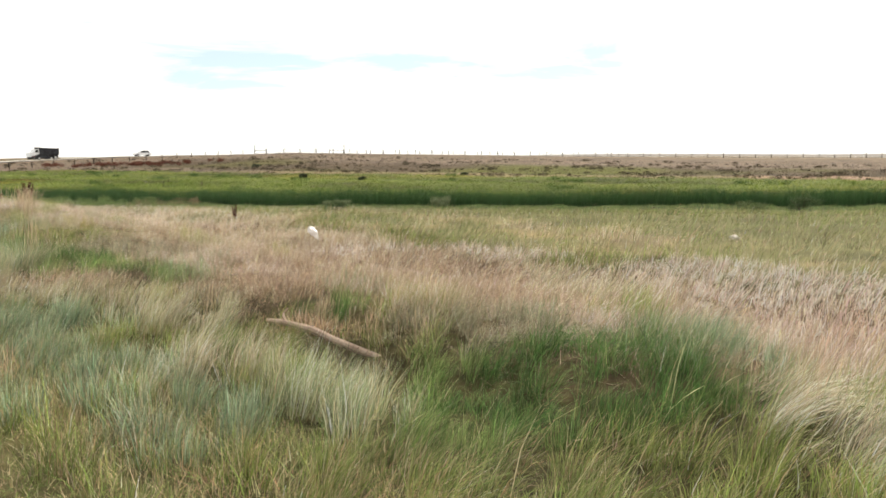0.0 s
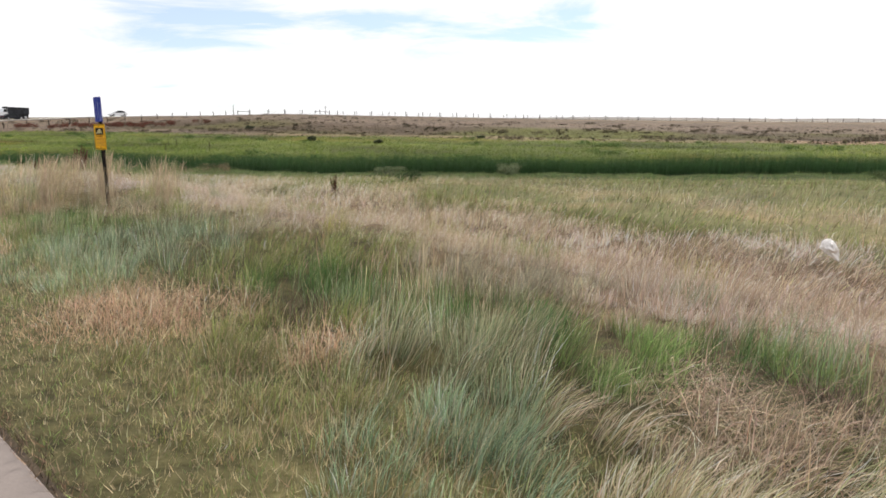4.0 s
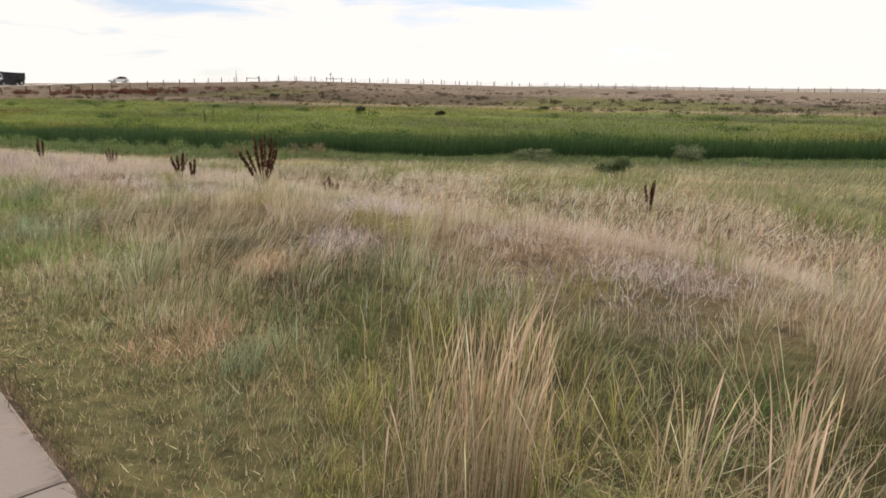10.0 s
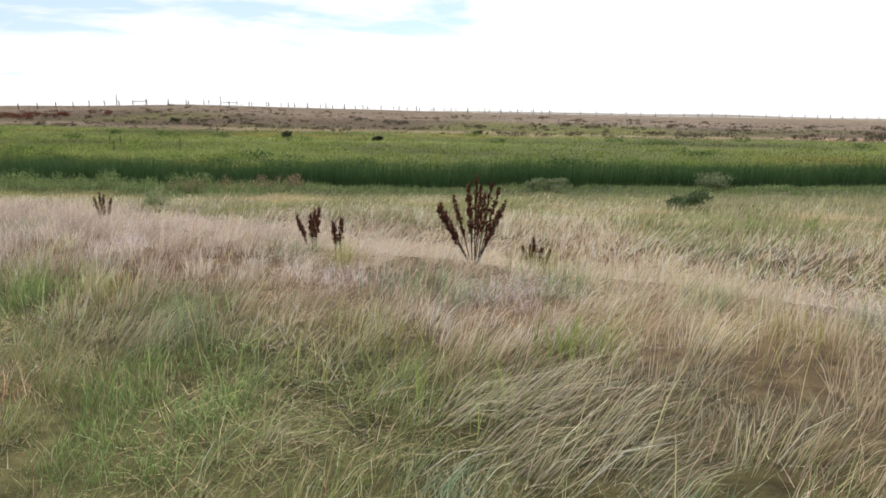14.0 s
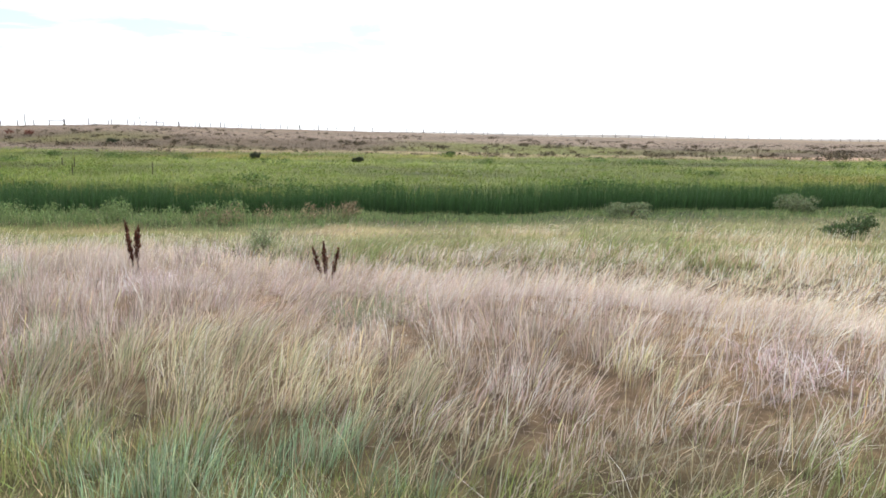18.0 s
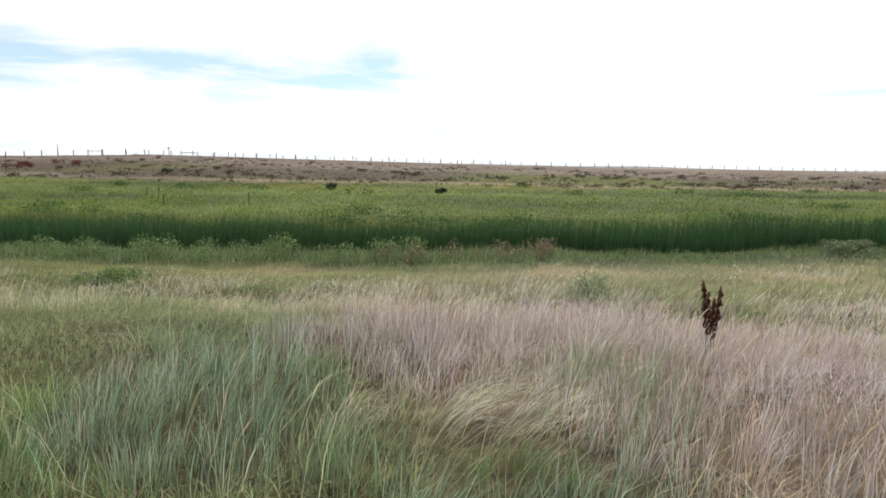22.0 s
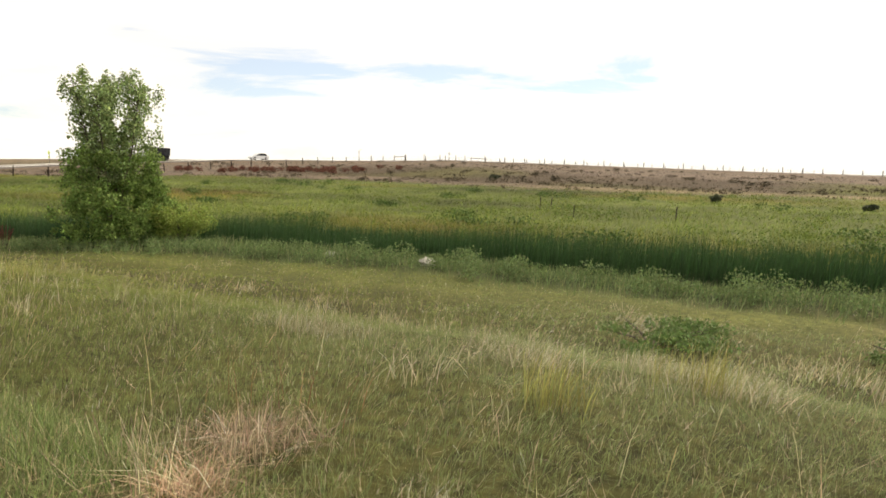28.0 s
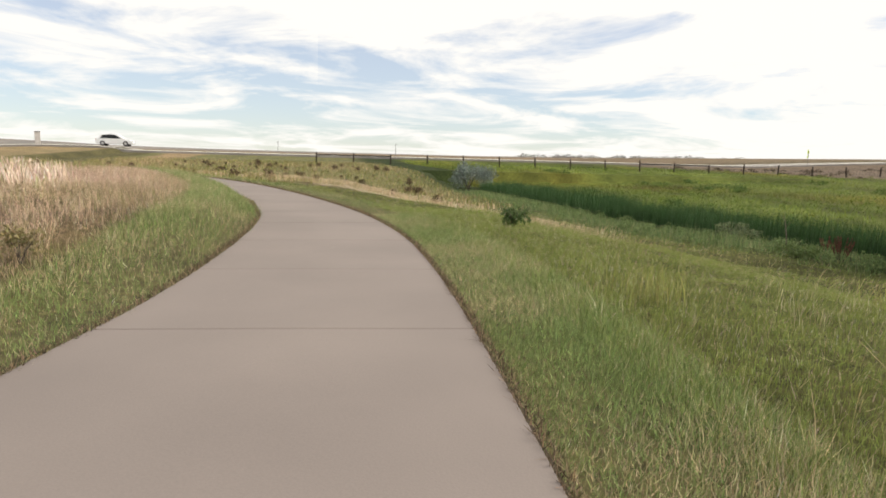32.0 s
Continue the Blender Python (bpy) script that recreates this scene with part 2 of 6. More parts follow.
M_SCRATCH = mottled("scratch", (0.18, 0.22, 0.42), (0.42, 0.46, 0.62), 30, 90, 0.6)
M_YELLOW = mottled("yellow_sheet", (0.76, 0.38, 0.006), (0.88, 0.48, 0.012), 5, 60, 0.5, 0, 0.05, gloss=0.1)
M_BLACK = mottled("black_print", (0.006, 0.004, 0.004), (0.014, 0.010, 0.008), 10, 80, 0.6, 0, 0.05, gloss=0.05)
M_TITLE = mottled("dark_red_print", (0.10, 0.018, 0.006), (0.15, 0.03, 0.008), 30, 90, 0.6, 0, 0.05, gloss=0.05)
M_RED = mottled("rusty_bolt", (0.14, 0.02, 0.012), (0.3, 0.05, 0.03), 60, 200, 0.6, 0.3)
M_PRINT = mottled("brown_print", (0.22, 0.07, 0.006), (0.34, 0.12, 0.01), 30, 90, 0.5, 0, 0.05)
M_CREAM = mottled("cream_print", (0.72, 0.6, 0.25), (0.82, 0.72, 0.38), 30, 90, 0.5, 0, 0.05)
M_BARK = mottled("bark", (0.05, 0.04, 0.03), (0.17, 0.14, 0.11), 12, 60, 0.9, 0, 0.8)
M_BAG = mottled("white_plastic", (0.84, 0.80, 0.77), (0.90, 0.87, 0.85), 12, 40, 0.45, 0, 0.5)
M_STONE = mottled("pale_stone", (0.36, 0.33, 0.29), (0.62, 0.58, 0.52), 5, 30, 0.9, 0, 0.6)
M_WHITE_CAR = mottled("white_car_paint", (0.72, 0.73, 0.75), (0.8, 0.81, 0.82), 2, 30, 0.25, 0, 0.02)
M_DARK_CAR = mottled("dark_car_paint", (0.012, 0.013, 0.016), (0.03, 0.032, 0.038), 2, 30, 0.25, 0, 0.02)
M_GLASS = mottled("tinted_glass", (0.01, 0.012, 0.014), (0.02, 0.023, 0.026), 3, 20, 0.08, 0, 0.0)
M_RUBBER = mottled("tyre_rubber", (0.012, 0.012, 0.012), (0.03, 0.03, 0.03), 8, 60, 0.85)
M_RIM = mottled("wheel_rim", (0.35, 0.35, 0.36), (0.55, 0.55, 0.56), 8, 60, 0.35, 0.9)
M_LIME = mottled("lime_sheet", (0.45, 0.6, 0.02), (0.55, 0.7, 0.04), 4, 40, 0.5)
M_PALE = mottled("pale_plaster", (0.4, 0.37, 0.35), (0.55, 0.52, 0.5), 0.5, 5, 0.9)
M_LAMP = mottled("tail_lamp", (0.2, 0.01, 0.01), (0.35, 0.02, 0.02), 8, 60, 0.3)


# ---- shapes ----
def part(name, bm, mat, parent=None, label=""):
    """Links a bmesh as one mesh object under a thing or a part."""
    me = bpy.data.meshes.new(name)
    bm.normal_update()
    bm.to_mesh(me)
    bm.free()
    me.materials.append(mat)
    ob = new(name, me)
    ob.parent = parent
    return tagged(ob, label)


def block(bm, lo, hi, bevel=0.0, m=None):
    """A box between two corners, with rounded edges."""
    made = bmesh.ops.create_cube(bm, size=1.0)["verts"]
    size = [hi[k] - lo[k] for k in range(3)]
    mid = [(hi[k] + lo[k]) / 2 for k in range(3)]
    for v in made:
        v.co = Vector([v.co[k] * size[k] + mid[k] for k in range(3)])
        if m is not None:
            v.co = m @ v.co
    if bevel:
        edges = {e for v in made for e in v.link_edges}
        bmesh.ops.bevel(bm, geom=list(edges), offset=bevel, segments=2, affect="EDGES", profile=0.5)
    return bm


def tube(bm, points, radii, sides=7):
    """A tapered tube through the points."""
    rings = []
    for k, p in enumerate(points):
        p = Vector(p)
        ahead = (Vector(points[min(k + 1, len(points) - 1)]) - Vector(points[max(k - 1, 0)])).normalized()
        u = ahead.cross(Vector((0.31, 0.95, 0.05))).normalized()
        v = ahead.cross(u)
        r = radii[k] if isinstance(radii, (list, tuple)) else radii
        rings.append([bm.verts.new(p + r * (math.cos(a) * u + math.sin(a) * v))
                      for a in (2 * math.pi * i / sides for i in range(sides))])
    for a, b in zip(rings, rings[1:]):
        for i in range(sides):
            bm.faces.new((a[i], a[(i + 1) % sides], b[(i + 1) % sides], b[i]))
    bm.faces.new(rings[0][::-1])
    bm.faces.new(rings[-1])
    return bm


def prism(bm, outline, depth, m=None):
    """A flat outline in x and z, drawn out along y by depth both ways."""
    front = [bm.verts.new((x, -depth, z)) for x, z in outline]
    back = [bm.verts.new((x, depth, z)) for x, z in outline]
    if m is not None:
        for v in front + back:
            v.co = m @ v.co
    bm.faces.new(front)
    bm.faces.new(back[::-1])
    for i in range(len(outline)):
        j = (i + 1) % len(outline)
        bm.faces.new((front[j], front[i], back[i], back[j]))
    return bm


def thing(name, place, turn=0.0, label="", category="", group="", kind=""):
    ob = new(name)
    ob.matrix_world = pose(*place, 0, 0, turn)
    return tagged(ob, label, category, group, kind)


# ---- the lie of the land ----
EDGE_X = [-112, -100, -90, -82, -75, -68.1, -63, -58.5, -54.5, -50.3, -47.1, -41.3, -37.1, -33.5, -28.8, -22, -17.8, -14.9, -12.6, -8.6, 0.3, 14, 30, 60]
EDGE_Y = [-3.5, 5, 12, 16.0, 18.2, 19.95, 20.75, 20.82, 20.53, 20.21, 19.74, 18.75, 17.6, 16.4, 14.75, 11.53, 9.22, 7.58, 6.28, 3.70, 0.45, -4.3, -9.5, -19]
CREEK_X = [-130, -112, -93, -80, -72, -66, -59, -51, -42, -34, -27, -19, -12.6, 0, 8, 40, 90]
CREEK_Y = [26, 29.5, 31.2, 31.6, 33, 34.8, 37, 36.7, 35.4, 35.0, 35.3, 36.5, 36.8, 38.6, 40, 46, 53]
PATH_WIDE = 3.05


def smooth(a, b, v):
    t = np.clip((np.asarray(v, float) - a) / (b - a), 0, 1)
    return t * t * (3 - 2 * t)


def curve_at(v, xs, ys):
    """A line through the points, rounded off."""
    v = np.asarray(v, float)
    return sum(np.interp(v + k, xs, ys) for k in (-3, -1.5, 0, 1.5, 3)) / 5


def edge_y(x):
    return curve_at(x, EDGE_X, EDGE_Y)


def creek_y(x):
    return curve_at(x, CREEK_X, CREEK_Y)


def off_path(x, y):
    """Metres from the path's creek-side edge, towards the creek."""
    slope = (edge_y(np.asarray(x) + 0.5) - edge_y(np.asarray(x) - 0.5))
    return (np.asarray(y) - edge_y(x)) / np.sqrt(1 + slope**2)


def path_wide(x):
    """The slabs' width, less round the bend."""
    return np.interp(x, [-72, -69, -67.3, -65.2, -63, -61.3, -59, -57.2, -55.1, -53.5, -52, -46, -40], [2.3, 2.28, 2.42, 2.52, 2.7, 2.85, 2.95, 3.0, 3.1, 3.26, 3.36, 3.36, PATH_WIDE])


WAVES = np.random.RandomState(5).uniform(-1, 1, (24, 3))


def ripple(x, y, size, which=0):
    """Soft unevenness between about -1 and 1, with patches of that size."""
    out = 0.0
    for k in range(6):
        a, b, c = WAVES[(which * 5 + k) % 24]
        n = math.hypot(a, b) + 0.2
        f = (1.0 + 0.45 * k) * 2.2 / size
        out = out + np.sin((a / n * x + b / n * y) * f + 9 * c + k) * np.cos((b / n * x - a / n * y) * f * 0.8 + 5 * c) / (1 + 0.35 * k)
    return out / 2.2


def swell(x):
    """How far the path's bank rises over the first stretch."""
    return curve_at(x, [-34, -31, -28, -25, -22, -19, -15, -10, -7, -5, -3, -1, 2, 6], [0, 0.02, 0.12, 0.30, 0.42, 0.50, 0.53, 0.53, 0.48, 0.42, 0.32, 0.20, 0.06, 0])


ROAD_A, ROAD_WAY = np.array([-148.0, -9.0]), np.array([-0.04, 0.9992])


def road_off(x, y):
    return (x - ROAD_A[0]) * ROAD_WAY[1] - (y - ROAD_A[1]) * ROAD_WAY[0]


def height(x, y):
    """The ground's height."""
    x, y = np.asarray(x, float), np.asarray(y, float)
    d = y - creek_y(x)
    dip = 1 - smooth(-98, -114, x)
    bearing = np.degrees(np.arctan2(-(x + 20), y - 10))
    amp = np.interp(bearing, [-60, -45, -32, -20, -10, 5, 14, 22, 28, 36, 42, 50, 62, 75, 110], [-1.2, -1.0, -0.7, 0.3, 0.6, 1.8, 2.6, 3.2, 3.7, 3.4, 3.4, 3.6, 3.2, 2.1, 1.8])
    t = off_path(x, y)
    wide = path_wide(x)
    away = -t - wide
    near = -0.06 - dip * (0.55 * smooth(3.5, 9.0, t) + 0.70 * smooth(-14, -1.5, d)) + 0.6 * smooth(-106, -138, x)
    rise = swell(x)
    near = near + rise * smooth(8.5, 2.5, t) * smooth(-30, -14, t)
    near = near + 0.46 * smooth(0.0, 0.9, away) * smooth(-54, -62, x) * smooth(22, 8, away)
    far = -1.3 + (amp + 1.3) * np.interp(d, [4, 31, 58, 112, 128], [0, 0.17, 0.34, 0.94, 1.0])
    # to the right the plain falls away beyond the ridge
    far = far - 0.0095 * np.maximum(np.hypot(x + 20, y - 10) - 200, 0) * smooth(6, -30, bearing) * smooth(20, 60, d)
    z = np.where(d < 0, near, np.where(x > -114, far, np.maximum(near, far)))
    lump = 0.10 * ripple(x, y, 3.0, 1) + 0.05 * ripple(x, y, 1.1, 2)
    z = z + lump * smooth(1.0, 4.0, np.abs(t + 1.5) - 1.5) * (1 - smooth(60, 140, np.hypot(x + 20, y - 10)))
    ditch = np.exp(-(((x + 2.3) / 2.4) ** 2 + ((y - 4.25 + 0.45 * (x + 2.3)) / 0.8) ** 2))
    z = z - 0.36 * ditch
    z = z + 0.55 * np.exp(-((road_off(x, y) / 8.0) ** 2)) * smooth(600, 400, np.abs(y)) * smooth(140, 90, y)
    on_path = smooth(0.15, -0.25, np.abs(t + wide / 2) - wide / 2) * smooth(-119, -111, x)
    return z * (1 - on_path) + (rise - 0.07) * on_path


def patch(x, y):
    """How dry the cover is, and what else sets it apart: (dry, pink, straw, olive), each 0 to 1."""
    t = off_path(x, y)
    n1, n2, n3 = ripple(x, y, 5.0, 0), ripple(x, y, 2.0, 1), ripple(x, y, 9.0, 3)
    start = np.interp(x, [-40, -34, -32, -30, -25, -21.5, -18, -14.5, -11, -7, -3.5, 0, 7], [13, 9, 2.6, 1.2, 1.7, 2.6, 2.9, 3.0, 3.6, 4.0, 4.0, 4.4, 5.2])
    ends = np.interp(x, [-40, -34, -28, -19, -9, 0, 12], [11, 10.5, 9.0, 10.0, 11.0, 10.0, 9.0])
    dry = smooth(-0.9, 0.9, t - start + 0.8 * n2 + 0.6 * n1) * smooth(1.4, -1.4, t - ends + 1.2 * n1) * smooth(-36.0, -31.0, x + 1.8 * n1 + 1.2 * n2)
    pink = dry * smooth(-0.5, 0.7, n3 + 0.5 * n2 + 0.2)
    # the far bank of pale tufts, and the dry slope inside the path's bend
    straw = 0.95 * smooth(-0.3, 0.7, n2 + 0.5 * n1) * smooth(8.0, 11.0, t) * smooth(-44, -35, x) * smooth(20, 16, t)
    wide = path_wide(x)
    inside = smooth(-0.3, -2.4, t + wide + 0.7 * n2 + 0.5 * ripple(x, y, 0.8, 2))
    dry = np.where(t < -wide, np.maximum(0.34, inside), dry)
    dry = np.where(t < -wide, dry * (0.60 + 0.35 * smooth(-0.5, 0.7, n1)), dry)
    pink = np.where(t < -wide, inside * smooth(-0.6, 0.6, n1), pink)
    middle = np.interp(x, [-88, -80, -75, -70], [5.2, 5.6, 7.0, 8.6])
    bank = smooth(-67.5, -72.0, x + 1.5 * n2) * smooth(2.9, 1.5, np.abs(t - middle) + 0.6 * n2)
    dry = np.maximum(dry, bank)
    olive = smooth(0.0, 0.8, n3 - 0.3 * n1)
    return dry, pink, straw, olive


# ---- patches of the cover ----
KINDS = {}


def growth(name, colour, second, share, lo, hi, lean, wind, stands):
    """A kind of cover: colour, second colour and its share, height from and to, lean, wind, share that stands."""
    KINDS[name] = (colour, second, share, lo, hi, lean, wind, stands)


growth("teal", (0.215, 0.300, 0.185), (0.44, 0.44, 0.30), 0.26, 0.24, 0.42, 0.24, 0.22, 1.0)
growth("green", (0.160, 0.250, 0.078), (0.36, 0.38, 0.18), 0.18, 0.22, 0.38, 0.34, 0.24, 1.0)
growth("dark", (0.068, 0.145, 0.040), (0.17, 0.21, 0.08), 0.20, 0.22, 0.38, 0.40, 0.20, 1.0)
growth("olive", (0.27, 0.26, 0.08), (0.45, 0.38, 0.18), 0.3, 0.26, 0.44, 0.30, 0.25, 1.0)
# hollows: mud and dead stalks, with the hollow's shade put into the colour
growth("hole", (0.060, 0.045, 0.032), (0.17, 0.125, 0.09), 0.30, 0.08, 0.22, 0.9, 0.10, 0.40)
growth("ginger", (0.50, 0.325, 0.215), (0.62, 0.46, 0.32), 0.4, 0.10, 0.24, 0.70, 0.15, 0.75)
growth("mat", (0.29, 0.208, 0.145), (0.46, 0.355, 0.26), 0.36, 0.14, 0.30, 1.0, 0.35, 0.60)
growth("lilac", (0.47, 0.375, 0.37), (0.66, 0.56, 0.53), 0.4, 0.10, 0.26, 0.95, 0.10, 0.60)
growth("grey", (0.27, 0.255, 0.175), (0.42, 0.36, 0.26), 0.4, 0.22, 0.36, 0.62, 0.40, 0.9)
growth("rose", (0.71, 0.545, 0.475), (0.72, 0.60, 0.48), 0.4, 0.16, 0.32, 0.40, 0.30, 1.0)
growth("mauve", (0.405, 0.335, 0.292), (0.57, 0.46, 0.40), 0.4, 0.26, 0.44, 0.26, 0.08, 0.85)
growth("tan", (0.62, 0.495, 0.36), (0.32, 0.31, 0.16), 0.3, 0.26, 0.44, 0.30, 0.40, 1.0)
growth("rust", (0.50, 0.30, 0.10), (0.36, 0.20, 0.09), 0.4, 0.24, 0.42, 0.35, 0.20, 1.0)
growth("bowed", (0.54, 0.46, 0.33), (0.27, 0.30, 0.165), 0.26, 0.34, 0.56, 0.30, 0.70, 0.9)
growth("spike", (0.22, 0.27, 0.15), (0.62, 0.55, 0.36), 0.45, 0.38, 0.60, 0.20, 0.22, 1.0)
growth("pale", (0.64, 0.54, 0.39), (0.24, 0.26, 0.11), 0.55, 0.18, 0.32, 0.65, 0.40, 1.0)
KIND_NAMES = list(KINDS)
DEAD = [KIND_NAMES.index(k) for k in ("hole", "ginger", "mat", "lilac", "rust")]
COVER = []


def spots(kind, *places):
    """Patches of one kind: x, y, reach across, reach away, turn."""
    COVER.append((kind, places))


spots("dark", (-0.48, 4.14, 0.69, 0.62, 20), (-3.11, 3.93, 0.23, 0.54, 19), (-3.15, 5.34, 0.26, 0.28, 20), (-5.56, 5.58, 0.65, 0.52, 19), (-7.13, 6.03, 0.46, 0.98, 19), (-8.33, 6.12, 0.45, 0.59, 18), (-14.69, 9.86, 0.19, 0.23, 17), (-15.99, 8.89, 0.11, 0.2, 17), (-16.33, 10.0, 0.23, 0.4, 17), (-17.14, 10.85, 0.51, 0.49, 17), (-17.21, 10.89, 0.2, 0.21, 16))
spots("green", (-1.42, 3.82, 0.38, 0.98, 20), (-3.03, 5.49, 0.29, 0.29, 19), (-4.6, 3.33, 0.32, 0.29, 19), (-5.32, 5.71, 0.3, 0.47, 18), (-6.24, 5.67, 0.31, 0.4, 18), (-10.4, 6.59, 0.23, 0.27, 17), (-10.88, 6.77, 0.3, 0.28, 17), (-11.41, 7.17, 0.46, 0.42, 17), (-15.96, 9.06, 0.11, 0.17, 17), (-17.82, 10.42, 0.1, 0.22, 16), (-19.41, 11.09, 0.33, 0.29, 13), (-19.54, 11.19, 0.33, 0.46, 16), (-19.68, 11.43, 0.24, 0.19, 10), (-19.73, 11.19, 0.34, 0.68, 17), (-21.99, 12.57, 0.26, 0.63, 10), (-22.34, 12.75, 0.38, 0.2, 6))
spots("green", (-22.8, 14.2, 0.27, 0.23, 6), (-24.22, 14.06, 0.44, 0.59, 6), (-31.61, 18.11, 0.23, 0.26, 2), (-33.0, 19.1, 0.33, 0.95, -2), (-33.69, 18.76, 0.91, 0.89, 2))
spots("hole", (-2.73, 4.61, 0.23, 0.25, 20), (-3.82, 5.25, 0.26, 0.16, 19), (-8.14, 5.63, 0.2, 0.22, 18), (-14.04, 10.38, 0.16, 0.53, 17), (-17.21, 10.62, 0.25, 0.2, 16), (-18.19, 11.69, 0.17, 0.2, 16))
spots("ginger", (-2.92, 5.05, 0.46, 0.17, 19), (-2.93, 5.15, 0.35, 0.22, 20), (-4.64, 2.85, 0.28, 0.15, 19), (-5.43, 3.11, 0.31, 0.32, 19), (-6.19, 3.5, 0.2, 0.44, 19), (-7.73, 5.12, 0.26, 0.27, 18), (-9.12, 5.35, 0.7, 0.56, 18), (-11.65, 6.47, 0.15, 0.18, 17), (-13.5, 8.55, 0.15, 0.26, 17), (-13.91, 9.24, 0.2, 0.29, 17), (-14.1, 7.64, 0.27, 0.27, 17), (-14.97, 8.0, 0.14, 0.15, 17), (-15.38, 8.31, 0.15, 0.2, 17), (-17.62, 11.09, 0.28, 0.2, 16), (-17.7, 11.09, 0.21, 0.18, 13), (-44.55, 20.63, 0.22, 0.15, 22))
spots("rose", (1.5, 12.2, 2.18, 2.02, 20), (-5.34, 14.02, 2.58, 1.34, 18), (-15.36, 11.31, 0.46, 1.0, 17), (-17.77, 12.47, 0.7, 0.4, 16), (-18.09, 12.99, 0.68, 0.63, 13), (-18.66, 16.16, 0.99, 2.47, 17), (-20.65, 14.22, 0.72, 0.75, 10), (-22.98, 15.44, 0.81, 0.4, 6))
spots("rust", (-0.19, 8.57, 0.39, 1.17, 20), (-18.8, 11.75, 0.04, 0.15, 10))
spots("teal", (0.24, 5.89, 0.28, 0.92, 20), (-2.34, 2.62, 0.42, 0.43, 20), (-3.9, 3.09, 0.29, 0.22, 19), (-6.74, 4.29, 0.39, 0.74, 19), (-6.84, 4.21, 0.46, 0.4, 18), (-10.6, 6.75, 0.92, 1.44, 18), (-15.38, 9.18, 0.19, 0.29, 17), (-15.56, 8.86, 0.18, 0.38, 17), (-16.64, 9.49, 0.2, 0.37, 17), (-16.79, 9.68, 0.21, 0.57, 17), (-17.11, 9.83, 0.28, 0.15, 16), (-18.45, 10.68, 0.31, 0.23, 13), (-19.15, 11.69, 0.11, 0.15, 10), (-20.61, 11.92, 0.33, 0.32, 10), (-20.73, 11.77, 0.27, 0.51, 13), (-26.88, 15.23, 0.91, 0.34, 1))
spots("teal", (-28.07, 15.77, 0.38, 0.16, 0), (-31.0, 17.76, 0.34, 0.19, 2), (-31.53, 17.53, 0.63, 0.43, -2))
spots("bowed", (0.66, 3.96, 0.26, 0.71, 20), (-2.7, 3.86, 0.2, 0.5, 19), (-2.95, 3.32, 0.31, 0.62, 20), (-4.06, 4.61, 0.36, 0.69, 19), (-5.58, 4.25, 0.32, 0.68, 19), (-10.11, 8.1, 0.25, 0.41, 17), (-14.23, 9.02, 0.19, 0.35, 17), (-14.67, 8.88, 0.24, 0.34, 17), (-18.44, 12.47, 0.35, 0.48, 10), (-20.33, 12.36, 0.48, 0.36, 10), (-21.58, 13.59, 0.19, 0.29, 6), (-22.67, 13.47, 0.47, 0.27, 6), (-26.11, 15.39, 0.28, 0.22, 1), (-26.69, 16.23, 0.44, 0.36, 0), (-27.08, 16.25, 0.97, 0.57, 1), (-27.72, 16.73, 0.85, 0.49, 0))
spots("bowed", (-32.52, 18.89, 0.22, 0.27, -2), (-33.39, 19.47, 0.52, 0.52, 2))
spots("mat", (-1.18, 9.3, 1.43, 3.0, 20), (-1.89, 9.07, 1.08, 2.68, 19), (-4.39, 5.84, 0.75, 0.87, 20), (-4.52, 8.71, 0.99, 2.49, 19), (-5.46, 5.03, 0.22, 0.31, 18), (-5.99, 5.11, 0.3, 0.49, 18), (-13.71, 8.07, 0.29, 0.48, 17), (-15.71, 11.84, 0.35, 0.63, 16), (-17.4, 9.9, 0.25, 0.32, 17), (-23.01, 12.79, 0.22, 0.16, 6), (-30.58, 17.84, 0.2, 0.32, -2), (-44.64, 21.27, 0.43, 0.29, 22))
spots("tan", (-4.28, 3.89, 0.24, 0.36, 19), (-5.91, 4.33, 0.17, 0.21, 18), (-12.85, 9.13, 0.87, 1.84, 18), (-14.32, 11.09, 0.41, 1.09, 17), (-18.55, 13.28, 1.61, 2.81, 17), (-19.04, 11.93, 0.42, 0.38, 13), (-20.83, 13.29, 0.2, 0.31, 6), (-23.41, 14.31, 0.19, 0.34, 6), (-25.11, 16.04, 0.34, 0.3, 1))
spots("grey", (-2.22, 5.28, 0.29, 0.34, 19), (-7.27, 7.32, 0.84, 0.74, 18), (-10.19, 7.18, 0.16, 0.29, 17), (-11.49, 9.13, 0.45, 0.56, 17), (-14.31, 8.11, 0.3, 0.21, 17), (-19.65, 12.95, 0.27, 0.33, 10), (-25.27, 15.13, 0.31, 0.26, 1), (-34.04, 19.58, 0.49, 0.5, 4))
spots("spike", (-7.11, 5.24, 0.47, 0.33, 18), (-12.09, 7.77, 0.44, 0.47, 17), (-18.43, 10.92, 0.25, 0.49, 16))
spots("olive", (-15.5, 8.95, 0.45, 1.3, 17))
spots("lilac", (-12.83, 10.49, 0.15, 0.62, 17), (-13.34, 12.24, 0.18, 0.69, 17), (-15.25, 11.46, 0.77, 0.63, 17), (-17.56, 12.0, 0.37, 0.42, 13), (-18.0, 14.03, 0.54, 0.99, 10), (-20.73, 14.65, 0.28, 0.43, 6), (-21.87, 15.02, 0.43, 0.32, 6), (-24.38, 16.08, 0.31, 0.45, 1), (-29.31, 19.16, 0.77, 0.73, -2))
